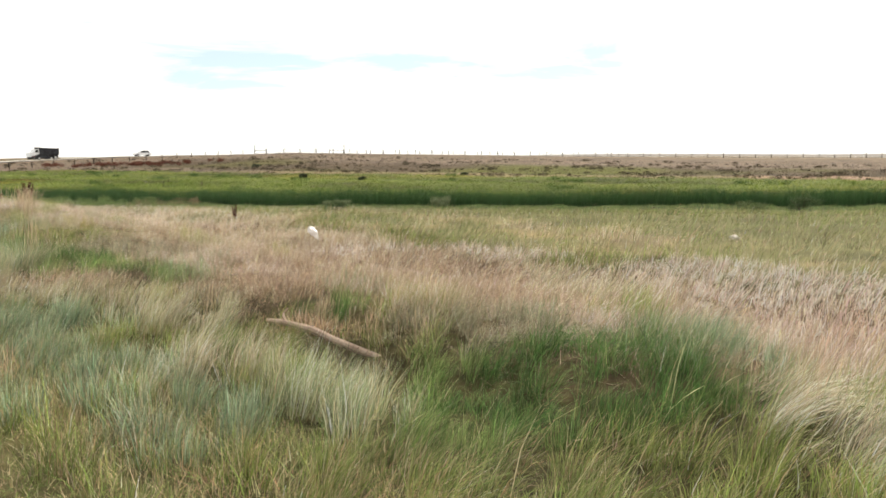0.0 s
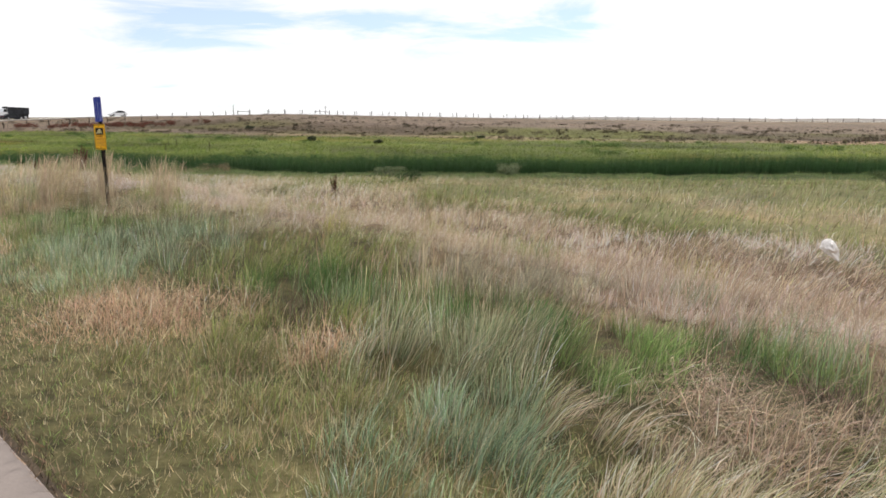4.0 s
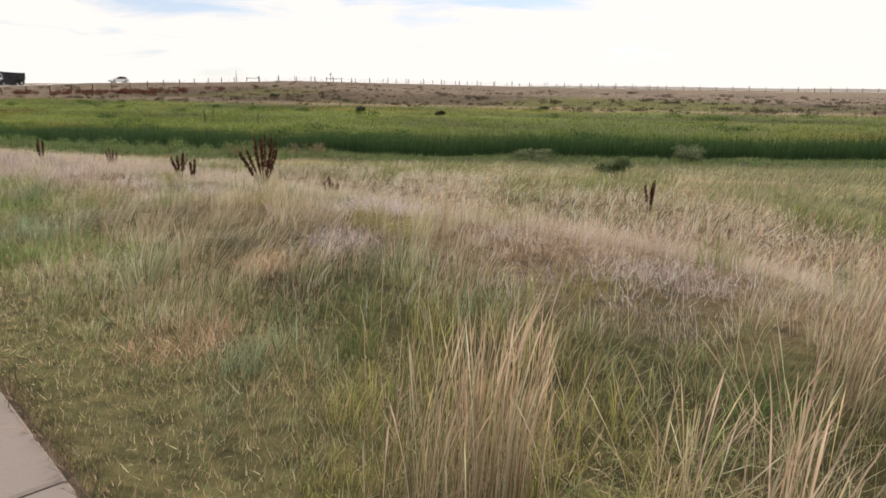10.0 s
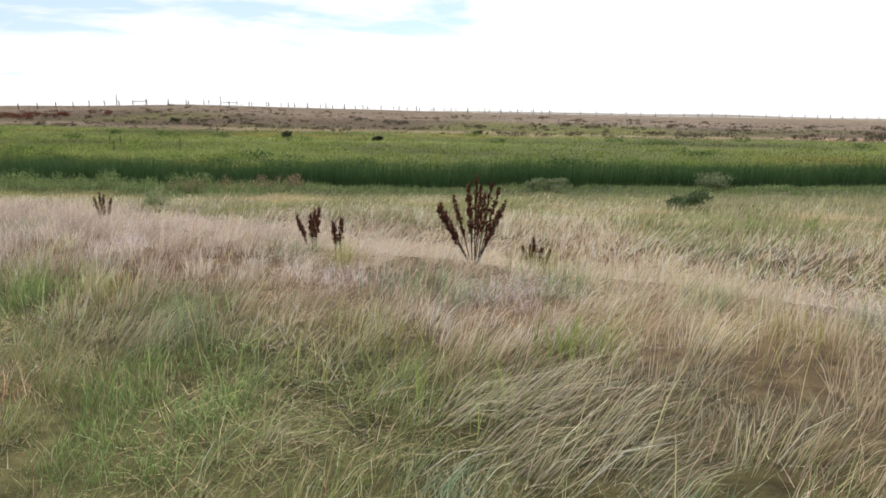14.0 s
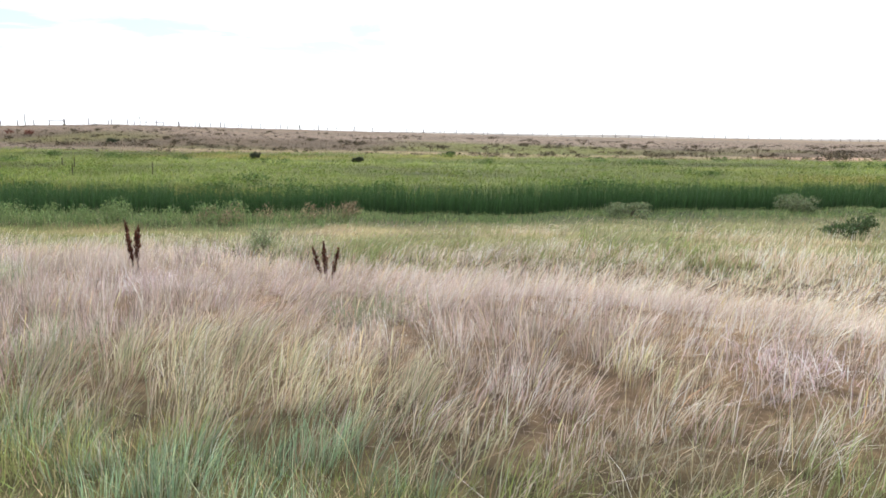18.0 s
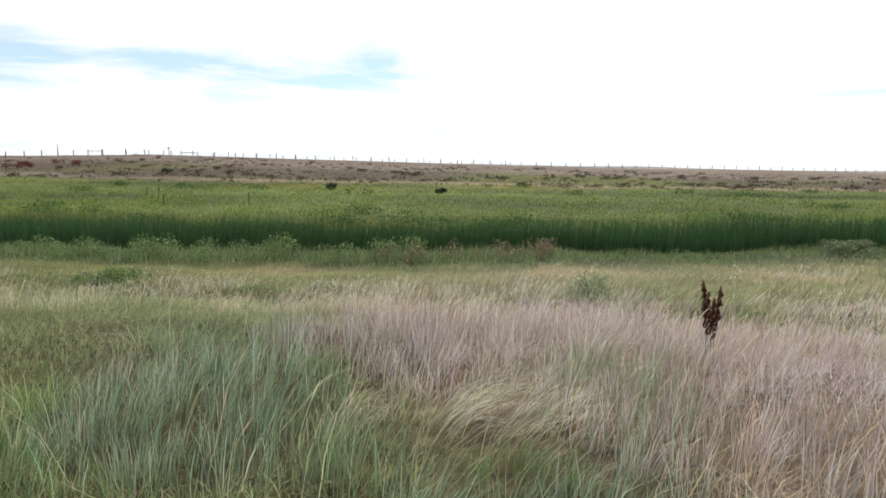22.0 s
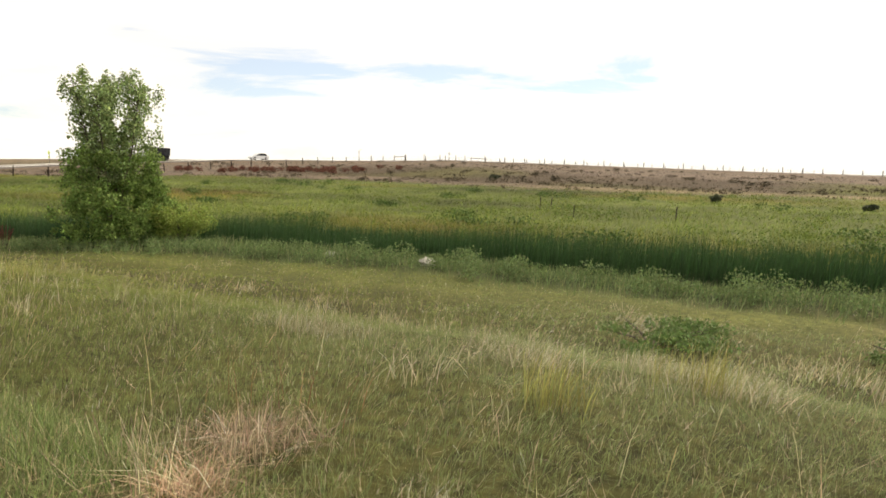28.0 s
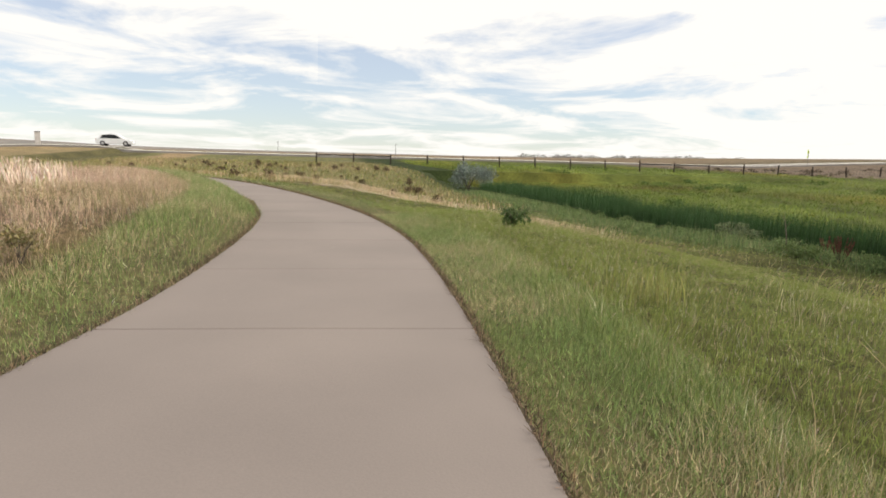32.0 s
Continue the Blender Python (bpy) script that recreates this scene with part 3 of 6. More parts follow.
spots("mauve", (-25.93, 16.76, 0.85, 0.47, 1), (-26.24, 17.31, 0.82, 0.55, 0), (-28.87, 18.08, 0.91, 0.78, 1), (-29.84, 18.1, 0.78, 0.87, 0), (-31.73, 20.14, 1.02, 0.94, -2), (-32.38, 21.13, 0.56, 1.16, 2), (-33.14, 20.54, 0.52, 0.57, 4), (-28.63, 17.74, 0.39, 0.79, -2), (-29.73, 17.92, 0.92, 0.73, -2), (-30.41, 19.09, 0.73, 0.69, 2))
spots("pale", (-30.79, 27.1, 1.61, 1.58, -2), (-31.26, 24.76, 1.04, 1.76, 4), (-32.34, 19.01, 0.27, 0.24, 2), (-33.8, 19.83, 0.54, 0.41, 2), (-33.94, 27.52, 1.15, 2.1, 4), (-37.37, 28.74, 0.97, 1.82, 4), (-40.56, 27.0, 0.37, 1.12, 22), (-42.31, 25.29, 0.57, 1.55, 22), (-42.87, 29.76, 0.74, 0.96, 22), (-43.37, 20.89, 0.13, 0.16, 22), (-43.8, 24.24, 0.48, 0.6, 22), (-46.2, 24.34, 0.62, 0.5, 22))

# the ditch and its banks
spots("mat", (-6.91, 10.83, 0.78, 2.02, 19), (-4.88, 11.93, 1.46, 3.0, 19), (-2.92, 9.11, 0.76, 1.97, 19), (-3.9, 5.85, 0.43, 0.62, 19))
spots("tan", (-6.17, 4.44, 0.35, 0.84, 19), (-5.03, 4.52, 0.38, 0.64, 19))
spots("bowed", (-4.37, 4.77, 0.39, 0.75, 19), (-2.96, 3.6, 0.3, 0.6, 19))
spots("grey", (-1.35, 5.3, 0.6, 0.53, 19))
spots("bowed", (-1.52, 10.27, 1.01, 2.04, 19))
spots("rose", (0.28, 12.95, 1.49, 1.34, 19))
spots("dark", (-0.93, 4.53, 0.52, 0.43, 19))
spots("ginger", (-4.72, 2.88, 0.17, 0.54, 19), (-3.85, 2.48, 0.25, 0.39, 19))
spots("teal", (-4.5, 3.5, 0.58, 0.6, 19), (-3.29, 2.76, 0.46, 0.53, 19))
spots("spike", (-1.92, 3.44, 0.41, 0.71, 19))
spots("green", (-1.67, 4.21, 0.28, 0.29, 19))
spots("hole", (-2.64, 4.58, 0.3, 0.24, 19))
spots("ginger", (-3.05, 5.15, 0.47, 0.23, 19))
spots("dark", (-2.99, 5.39, 0.18, 0.2, 19))
# about the sign
spots("green", (-12.65, 7.86, 0.47, 0.4, 17), (-11.96, 7.96, 0.37, 0.45, 17))
spots("dark", (-12.93, 8.44, 0.23, 0.37, 17))
spots("olive", (-15.85, 9.34, 0.46, 1.26, 17), (-13.93, 8.34, 0.33, 0.57, 17))
spots("mat", (-13.58, 8.07, 0.28, 0.26, 17))
spots("ginger", (-13.9, 7.59, 0.33, 0.16, 17), (-15.5, 8.3, 0.19, 0.28, 17))
spots("grey", (-14.67, 7.97, 0.24, 0.24, 17))
spots("mat", (-12.54, 8.85, 0.26, 0.28, 17))
spots("tan", (-11.78, 9.65, 0.67, 0.46, 17))
spots("green", (-13.16, 8.96, 0.19, 0.31, 17))
spots("dark", (-0.55, 4.05, 0.95, 0.55, 19), (-0.2, 4.9, 0.5, 0.5, 19))
# along the dry stretch and where it turns green
spots("green", (-19.45, 11.25, 0.8, 0.35, 10))
spots("teal", (-20.39, 11.77, 0.42, 0.3, 10))
spots("green", (-22.11, 12.79, 0.34, 0.71, 10))
spots("bowed", (-20.46, 12.71, 0.45, 0.41, 10), (-18.73, 11.86, 0.3, 0.27, 10))
spots("tan", (-19.32, 12.13, 0.33, 0.24, 10))
spots("lilac", (-18.05, 14.39, 0.7, 1.13, 10))
spots("mat", (-5.86, 4.77, 0.33, 0.49, 18))
spots("hole", (-5.37, 5.37, 0.2, 0.29, 18))
spots("spike", (-7.06, 5.07, 0.52, 0.35, 18))
spots("teal", (-6.89, 4.13, 0.43, 0.37, 18))
spots("green", (-6.36, 5.37, 0.3, 0.33, 18))
spots("teal", (-33.46, 18.98, 0.8, 0.97, 2))
spots("bowed", (-31.67, 18.94, 0.42, 0.56, 2))
spots("mauve", (-30.51, 18.82, 0.76, 0.98, 2), (-30.69, 22.73, 1.09, 2.58, 2))
spots("mat", (-2.30, 4.12, 0.40, 0.32, 19))
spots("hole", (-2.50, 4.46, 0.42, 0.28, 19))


def cover_kind(x, y):
    """Which kind of patch each place lies in; -1 outside all of them."""
    out = np.full(len(x), -1)
    rng = np.random.RandomState(len(x))
    ragged = 0.38 * ripple(x, y, 0.9, 2) + 0.30 * ripple(x, y, 0.42, 3)
    chance = rng.uniform(0, 0.92, len(x))
    for name, places in COVER:
        for cx, cy, rx, ry, turn in places:
            i = np.nonzero((np.abs(x - cx) < 1.5 * (rx + ry)) & (np.abs(y - cy) < 1.5 * (rx + ry)))[0]
            if len(i) == 0:
                continue
            c, k = math.cos(radians(turn)), math.sin(radians(turn))
            u, v = (x[i] - cx) * c + (y[i] - cy) * k, (y[i] - cy) * c - (x[i] - cx) * k
            q = (u / rx) ** 2 + (v / ry) ** 2 + ragged[i]
            out[i[chance[i] < smooth(1.7, 0.5, q)]] = KIND_NAMES.index(name)
    return out


def kind_values(kind, column):
    return np.array([KINDS[k][column] for k in KIND_NAMES])[kind]


def matted_down(x, y):
    """How far the grass is dead and pressed down, 0 or 1."""
    shape = np.shape(x)
    return np.isin(cover_kind(np.ravel(x), np.ravel(y)), DEAD).reshape(shape).astype(float)


def ground_tint(x, y):
    d, t = y - creek_y(x), off_path(x, y)
    dry, pink, straw, olive = patch(x, y)
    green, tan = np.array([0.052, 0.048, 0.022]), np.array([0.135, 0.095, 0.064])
    fresh = smooth(-33, -42, x)[..., None]
    green = green * (1 - fresh) + np.array([0.066, 0.066, 0.024]) * fresh
    # under the thickest grass the soil tint is darkened for shade among stems
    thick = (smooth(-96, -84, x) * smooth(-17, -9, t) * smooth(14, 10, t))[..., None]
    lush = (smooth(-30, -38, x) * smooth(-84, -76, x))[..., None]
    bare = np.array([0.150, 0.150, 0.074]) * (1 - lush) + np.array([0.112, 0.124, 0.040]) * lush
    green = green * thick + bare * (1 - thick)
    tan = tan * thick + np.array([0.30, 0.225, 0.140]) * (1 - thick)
    c = green + (tan - green) * np.clip(dry + 0.6 * straw, 0, 1)[..., None]
    verge = (smooth(1.6, 0.9, t) * smooth(-4.6, -3.6, t))[..., None]
    c = c * (1 - verge) + np.array([0.105, 0.098, 0.050]) * verge
    damp = smooth(-3, 0, d)[..., None]
    c = c * (1 - damp) + np.array([0.03, 0.045, 0.015]) * damp
    top = meadow_top(x)
    m = (smooth(3, 6, d) * smooth(3, -3, y - top - 3 * ripple(x, y, 12, 2)))[..., None]
    meadow = np.array([0.090, 0.112, 0.030]) * (1 + 0.45 * ripple(x * 0.35, y * 1.3, 6, 1))[..., None]
    meadow = meadow + np.array([0.05, 0.01, -0.005]) * smooth(0.1, 0.9, ripple(x, y * 2, 22, 3))[..., None]
    c = c * (1 - m) + meadow * m
    f = (smooth(-3, 3, y - top - 3 * ripple(x, y, 12, 2)) * smooth(-160, -150, x))[..., None]
    wild = slope_tint(x, y)
    c = c * (1 - f) + wild * f
    out = smooth(140, 220, np.hypot(x + 20, y - 10))[..., None]
    plain = np.array([0.21, 0.165, 0.12]) * (1 + 0.2 * ripple(x, y, 120, 1))[..., None]
    return np.clip(c * (1 - out) + plain * out, 0.01, 0.8)


def slope_tint(x, y):
    """The dry slope: a pale strip above the meadow, an olive stretch and brown scrub over it, mauve-grey under the fence."""
    up = y - meadow_top(x) + 2.5 * ripple(x * 0.5, y, 9, 1)
    pale, olive, brown, mauve, dirt = np.array([0.235, 0.19, 0.115]), np.array([0.100, 0.106, 0.030]), np.array([0.090, 0.068, 0.048]), np.array([0.172, 0.135, 0.110]), np.array([0.34, 0.235, 0.180])
    c = np.broadcast_to(mauve, (*np.shape(x), 3))
    band = smooth(4, 8, up) * smooth(38, 26, up)
    green = smooth(-37, -27, x + 5 * ripple(x, y, 14, 2)) * smooth(1, -8, x + 5 * ripple(x, y, 14, 2))
    mix = brown + (olive - brown) * np.maximum(green, 0.5 * smooth(0.1, 0.6, ripple(x, y, 20, 3)))[..., None]
    c = c + (mix - c) * (band * smooth(-120, -90, x))[..., None]
    c = c + (pale - c) * (smooth(-3, 0, up) * smooth(8, 4, up) * smooth(-75, -40, x))[..., None]
    bare = np.exp(-((x - 13) / 10) ** 2 - ((y - 81) / 4.5) ** 2)
    c = c + (dirt - c) * smooth(0.3, 0.7, bare)[..., None]
    return c * (1 + 0.20 * ripple(x * 0.7, y * 1.5, 6, 0))[..., None]


def meadow_top(x):
    return np.interp(x, [-150, -125, -105, -79, -57, -40, 0, 20, 60], [64, 78, 92, 87, 79, 79, 79, 77, 79])


def put_mesh(name, verts, loops, starts, mat, tint=None, smooth_faces=False):
    me = bpy.data.meshes.new(name)
    me.vertices.add(len(verts))
    me.vertices.foreach_set("co", np.ascontiguousarray(verts, np.float32).ravel())
    me.loops.add(len(loops))
    me.loops.foreach_set("vertex_index", np.ascontiguousarray(loops, np.int32))
    me.polygons.add(len(starts))
    me.polygons.foreach_set("loop_start", np.ascontiguousarray(starts, np.int32))
    if tint is not None:
        at = me.attributes.new("tint", "FLOAT_COLOR", "POINT")
        rgba = np.ones((len(verts), 4), np.float32)
        rgba[:, :3] = np.clip(tint, 0.003, 0.9)
        at.data.foreach_set("color", rgba.ravel())
    me.update(calc_edges=True)
    if smooth_faces:
        me.polygons.foreach_set("use_smooth", np.ones(len(starts), bool))
    me.materials.append(mat)
    return new(name, me)


def grid_lines(near_lo, near_hi, step, far):
    mid = np.arange(near_lo, near_hi + step / 2, step)
    out, v, s = [], near_hi, step
    while v < far:
        s *= 1.16
        v += s
        out.append(v)
    back, v, s = [], near_lo, step
    while v > -far:
        s *= 1.16
        v -= s
        back.append(v)
    return np.array(back[::-1] + list(mid) + out)


def build_ground():
    xs, ys = grid_lines(-118, 30, 0.7, 4200), grid_lines(-8, 76, 0.5, 4200)
    gx, gy = np.meshgrid(xs, ys)
    z = height(gx, gy)
    verts = np.stack([gx, gy, z], -1).reshape(-1, 3)
    w, h = len(xs), len(ys)
    i = (np.arange(h - 1)[:, None] * w + np.arange(w - 1)).ravel()
    loops = np.stack([i, i + 1, i + 1 + w, i + w], 1).ravel()
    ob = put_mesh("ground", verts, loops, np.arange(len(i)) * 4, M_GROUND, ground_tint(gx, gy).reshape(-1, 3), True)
    tagged(ob, "uneven prairie ground of thatch and soil under grass", "ground", kind="structure")


build_ground()


# ---- the concrete path: one slab after another ----
def path_samples(step):
    """Points along the path's creek-side edge, evenly spaced, with the way across to the other edge."""
    x = np.arange(44, -112, -0.05)
    p = np.stack([x, edge_y(x)], 1)
    run = np.r_[0, np.cumsum(np.hypot(*np.diff(p, axis=0).T))]
    s = np.arange(0, run[-1], step)
    q = np.stack([np.interp(s, run, p[:, 0]), np.interp(s, run, p[:, 1])], 1)
    way = np.gradient(q, axis=0)
    way /= np.linalg.norm(way, axis=1)[:, None]
    return q, np.stack([-way[:, 1], way[:, 0]], 1)


def build_path():
    q, across = path_samples(0.1016)
    root = tagged(new("pavement"), "tan brushed concrete trail of square slabs with joints", "path", kind="structure")

    def nearest(x, y):
        return int(np.argmin(np.hypot(q[:, 0] - x, q[:, 1] - y)))

    # joints run out from one that is known, with shorter slabs on the bank
    turn = nearest(-24.0, 12.6)
    bend = nearest(-54.45, 20.55)
    bank = nearest(-12.77, 6.27)
    joints = [i for i in (round(bank + 23.5 * m) for m in range(-30, 12)) if 0 <= i < turn]
    joints += [i for i in (bend + 30 * m for m in range(-40, 40)) if joints[-1] + 12 < i < len(q)]
    for k, end in zip(joints, joints[1:]):
        bm = bmesh.new()
        rows = []
        stops = [k, *range(k + 5, end - 2, 5), end]
        for j in stops:
            half = 0.011 if j == bend else 0.006
            gap = half if j == k else -half if j == end else 0.0
            a, c = Vector((*q[j], float(swell(q[j][0])))), Vector((*across[j], 0))
            f = Vector((c.y, -c.x, 0)) * gap
            # rounded arris, flat top, thickness
            wide = float(path_wide(q[j][0]))
            prof = [(-0.0, -0.12), (0.0, -0.008), (0.008, 0.0), (wide / 2, 0.006), (wide - 0.008, 0.0), (wide, -0.008), (wide, -0.12)]
            drop = -0.007 if j in (k, end) else 0.0
            rows.append([bm.verts.new(a + f + c * u + Vector((0, 0, w + (drop if -0.01 < w < 0.01 else 0)))) for u, w in prof])
            if j in (k, end):
                g = Vector((c.y, -c.x, 0)) * (0.012 if j == k else -0.012)
                more = [bm.verts.new(a + f + g + c * u + Vector((0, 0, w))) for u, w in prof]
                rows.insert(len(rows) if j == k else len(rows) - 1, more)
        for a, b in zip(rows, rows[1:]):
            for i in range(len(a) - 1):
                bm.faces.new((a[i], a[i + 1], b[i + 1], b[i]))
        bm.faces.new(rows[0][::-1])
        bm.faces.new(rows[-1])
        bmesh.ops.recalc_face_normals(bm, faces=bm.faces)
        part("slab", bm, M_CONCRETE, root)
    # the trench of bare soil in which the slabs lie
    bm = bmesh.new()
    rows = [[bm.verts.new(Vector((*(q[i] + across[i] * u), w + float(swell(q[i][0]))))) for u, w in ((-0.035, -0.03), (0.0, -0.028), (float(path_wide(q[i][0])), -0.028), (float(path_wide(q[i][0])) + 0.035, -0.03))] for i in range(0, len(q), 6)]
    for a, b in zip(rows, rows[1:]):
        for i in range(3):
            bm.faces.new((a[i], a[i + 1], b[i + 1], b[i]))
    part("soil_edge", bm, M_SOIL, root, "dark soil gap beside the slabs")
    # specks of gravel and litter on the slabs
    rng = np.random.RandomState(11)
    bm = bmesh.new()
    for _ in range(60):
        i = rng.randint(360, len(q) - 180)
        c = q[i] + across[i] * rng.uniform(0.1, path_wide(q[i][0]) - 0.1)
        r = rng.uniform(0.004, 0.010)
        v = bmesh.ops.create_icosphere(bm, subdivisions=1, radius=r)["verts"]
        for w in v:
            w.co = Vector((c[0] + w.co.x * 1.3, c[1] + w.co.y, 0.004 + float(swell(q[i][0])) + r * 0.3 + w.co.z * 0.5))
    tagged(part("gravel", bm, M_STONE, root, "pale gravel specks"), kind="stuff")


build_path()


# ---- grass ----
RNG = np.random.RandomState(21)


def blades(name, x, y, tall, wide, tint, lean=0.35, spread=0.35, wind=0.25, profile=(1.0, 0.8, 0.0), stations=(0.0, 0.5, 1.0), mat=None, lift=0.0, label="", category="grass", droop=1.0, tip=None, push=None, fine=True):
    """Many tapered, bent blades in one mesh. lean: how far each leans; wind: the shared lean towards +x; tip: tint at the tip; push: each one's lean away from its tussock."""
    n = len(x)
    z = height(x, y) + lift
    if fine:
        # the grass is shorter and finer on the path's bank
        less = 1 - 0.36 * swell(x) / 0.53 * smooth(10, 6.5, off_path(x, y))
        tall, wide = tall * less, wide * less
    turn = RNG.uniform(0, 2 * np.pi, n)
    face = RNG.uniform(0, 2 * np.pi, n)
    matted = 0.75 + (1.6 - 1.1 * smooth(-38, -45, x)) * smooth(0.15, 0.8, ripple(x, y, 1.7, 2))
    amount = np.abs(RNG.normal(0, 1, n) * spread * lean + lean) * matted
    wind = wind * (0.6 + 1.3 * smooth(-0.4, 0.8, ripple(x, y, 2.4, 4)))
    bx, by = np.cos(turn) * amount + wind, np.sin(turn) * amount + 0.15 * wind
    if push is not None:
        bx, by = bx + push[0], by + push[1]
    side = np.stack([np.cos(face), np.sin(face), np.zeros(n)], 1)
    rings, tints = [], []
    for s, w in zip(stations, profile):
        bend = s * (0.35 + 0.65 * droop * s)
        c = np.stack([x + bx * tall * bend, y + by * tall * bend, z + tall * s * (1 - 0.30 * np.clip(bx**2 + by**2, 0, 2.2) * s)], 1)
        col = tint if tip is None else tint + (tip - tint) * s
        if w == 0:
            rings.append([c])
            tints.append([col])
        else:
            o = side * (wide * w / 2)[:, None]
            rings.append([c - o, c + o])
            tints.append([col, col])
    flat = [v for r in rings for v in r]
    verts = np.stack(flat, 1).reshape(-1, 3)
    cols = np.stack([c for r in tints for c in r], 1).reshape(-1, 3)
    per = len(flat)
    tmpl, starts, at = [], [], 0
    for k in range(len(rings) - 1):
        a = 2 * k
        starts.append(len(tmpl))
        tmpl += [a, a + 1, a + 3, a + 2] if len(rings[k + 1]) == 2 else [a, a + 1, a + 2]
    base = np.arange(n)[:, None]
    loops = (base * per + np.array(tmpl)).ravel()
    begin = (base * len(tmpl) + np.array(starts)).ravel()
    ob = put_mesh(name, verts, loops, begin, mat or M_BLADE, cols)
    return tagged(ob, label, category, kind="stuff")


def shade(n, base, vary=0.18, hue=0.06):
    """Tints round one colour, lighter or darker, warmer or cooler, blade by blade."""
    base = np.asarray(base, float)
    base = np.broadcast_to(base, (n, 3))
    return np.clip(base * np.exp(RNG.normal(0, vary, (n, 1))) * np.exp(RNG.normal(0, hue, (n, 3))), 0.004, 0.8)


def scatter(n, x0, x1, d0, d1, power=1.0, side=1):
    """Places by their distance from the path's edge; power above 1 crowds them towards the path."""
    x = RNG.uniform(x0, x1, n)
    d = d0 + (d1 - d0) * RNG.uniform(0, 1, n) ** power
    slope = edge_y(x + 0.5) - edge_y(x - 0.5)
    reach = np.sqrt(1 + slope**2)
    if side > 0:
        return x, edge_y(x) + d * reach
    return x, edge_y(x) - (path_wide(x) + d) * reach


def clumped(x, y, pull=0.5, size=0.45):
    """Draws places together into tussocks."""
    return tussocks(x, y, pull, size)[:2]


def tussocks(x, y, pull, size):
    """Places drawn together, the way out from each one's tussock, and two numbers that all blades of a tussock share."""
    # each blade follows one of three lattices, turned against one another, so that no rows show
    a = np.array([0.35, 1.13, 2.02])[RNG.randint(0, 3, len(x))]
    s = size * (0.8 + 0.25 * a)
    p, q = np.cos(a) * x + np.sin(a) * y, np.cos(a) * y - np.sin(a) * x
    i, k = np.floor(p / s), np.floor(q / s)
    u, v = np.sin(i * 127.1 + k * 311.7 + a) * 43758.5, np.sin(i * 269.5 + k * 183.3 + a) * 24634.6
    u, v = u - np.floor(u), v - np.floor(v)
    dp, dq = (i + u) * s - p, (k + v) * s - q
    p, q = p + dp * pull, q + dq * pull
    ox, oy = -(np.cos(a) * dp - np.sin(a) * dq) / s, -(np.sin(a) * dp + np.cos(a) * dq) / s
    return np.cos(a) * p - np.sin(a) * q, np.sin(a) * p + np.cos(a) * q, ox, oy, u, v


RUSTY = (0.37, 0.240, 0.145)
GREEN, BLUE, OLIVE = np.array([0.185, 0.235, 0.065]), np.array([0.185, 0.240, 0.130]), np.array([0.275, 0.265, 0.085])
TAN, PINK, STRAW = np.array([0.66, 0.53, 0.38]), np.array([0.70, 0.535, 0.45]), np.array([0.68, 0.56, 0.33])


def cover_tint(x, y):
    dry, pink, straw, olive = patch(x, y)
    n = len(x)
    blue = smooth(-0.1, 0.7, ripple(x, y, 2.6, 4)) * smooth(-46, -37, x)
    far = smooth(9, 13, off_path(x, y))[:, None]
    c = GREEN + (OLIVE * (1 - far) + np.array([0.245, 0.248, 0.118]) * far - GREEN) * olive[:, None]
    c = c + (BLUE - c) * (0.40 * blue)[:, None]
    fresh = (smooth(-36, -42, x) * 0.75)[:, None]
    c = c * (1 - fresh) + (np.array([0.195, 0.236, 0.072]) + np.array([0.050, 0.060, 0.004]) * smooth(-44, -52, x)[:, None]) * fresh
    hoary = (0.72 * smooth(-26, -30, x) * smooth(-50, -43, x) + 0.60 * smooth(-12.5, -15, x) * smooth(-27, -24, x) * smooth(4.2, 2.6, off_path(x, y)))[:, None]
    c = c * (1 - hoary) + np.array([0.270, 0.318, 0.145]) * hoary
    d = TAN + (PINK - TAN) * pink[:, None]
    faded = smooth(-19, -26, x)[:, None]
    faded = faded * smooth(-44, -38, x)[:, None]
    d = d * (1 - faded) + (np.array([0.445, 0.388, 0.318]) + np.array([0.035, 0.005, 0.038]) * pink[:, None] + np.array([0.03, 0.02, -0.05]) * smooth(-29, -34, x)[:, None]) * faded
    d = d * (1 - 0.22 * smooth(-15, -10.5, x) - 0.33 * smooth(-28.8, -31.0, x) * smooth(-40, -37, x) + 0.19 * smooth(-15, -17, x) * smooth(-28, -25, x))[:, None]
    # inside the bend the green is duller
    c = np.where((off_path(x, y) < -1)[:, None], np.array([0.235, 0.235, 0.095]), c)
    chance = RNG.uniform(0, 1, n) < np.clip(dry * 0.93 + 0.75 * straw + 0.10 + 0.05 * smooth(-30, -20, x), 0, 1)
    return np.where(chance[:, None], d, c), chance


def straw_stand(x, y, n, hi):
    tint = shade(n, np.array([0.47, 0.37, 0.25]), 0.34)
    # stalk colour drops to 0.55 at the root, painting in the stand's shade
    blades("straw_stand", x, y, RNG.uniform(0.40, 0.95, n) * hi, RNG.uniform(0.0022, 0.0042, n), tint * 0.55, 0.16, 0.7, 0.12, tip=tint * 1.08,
           profile=(0.7, 0.6, 0.6, 1.3, 0.0), stations=(0, 0.4, 0.65, 0.85, 1.0), mat=M_DRY, label="stand of tall straw yellow grass stalks", category="grass", fine=False)


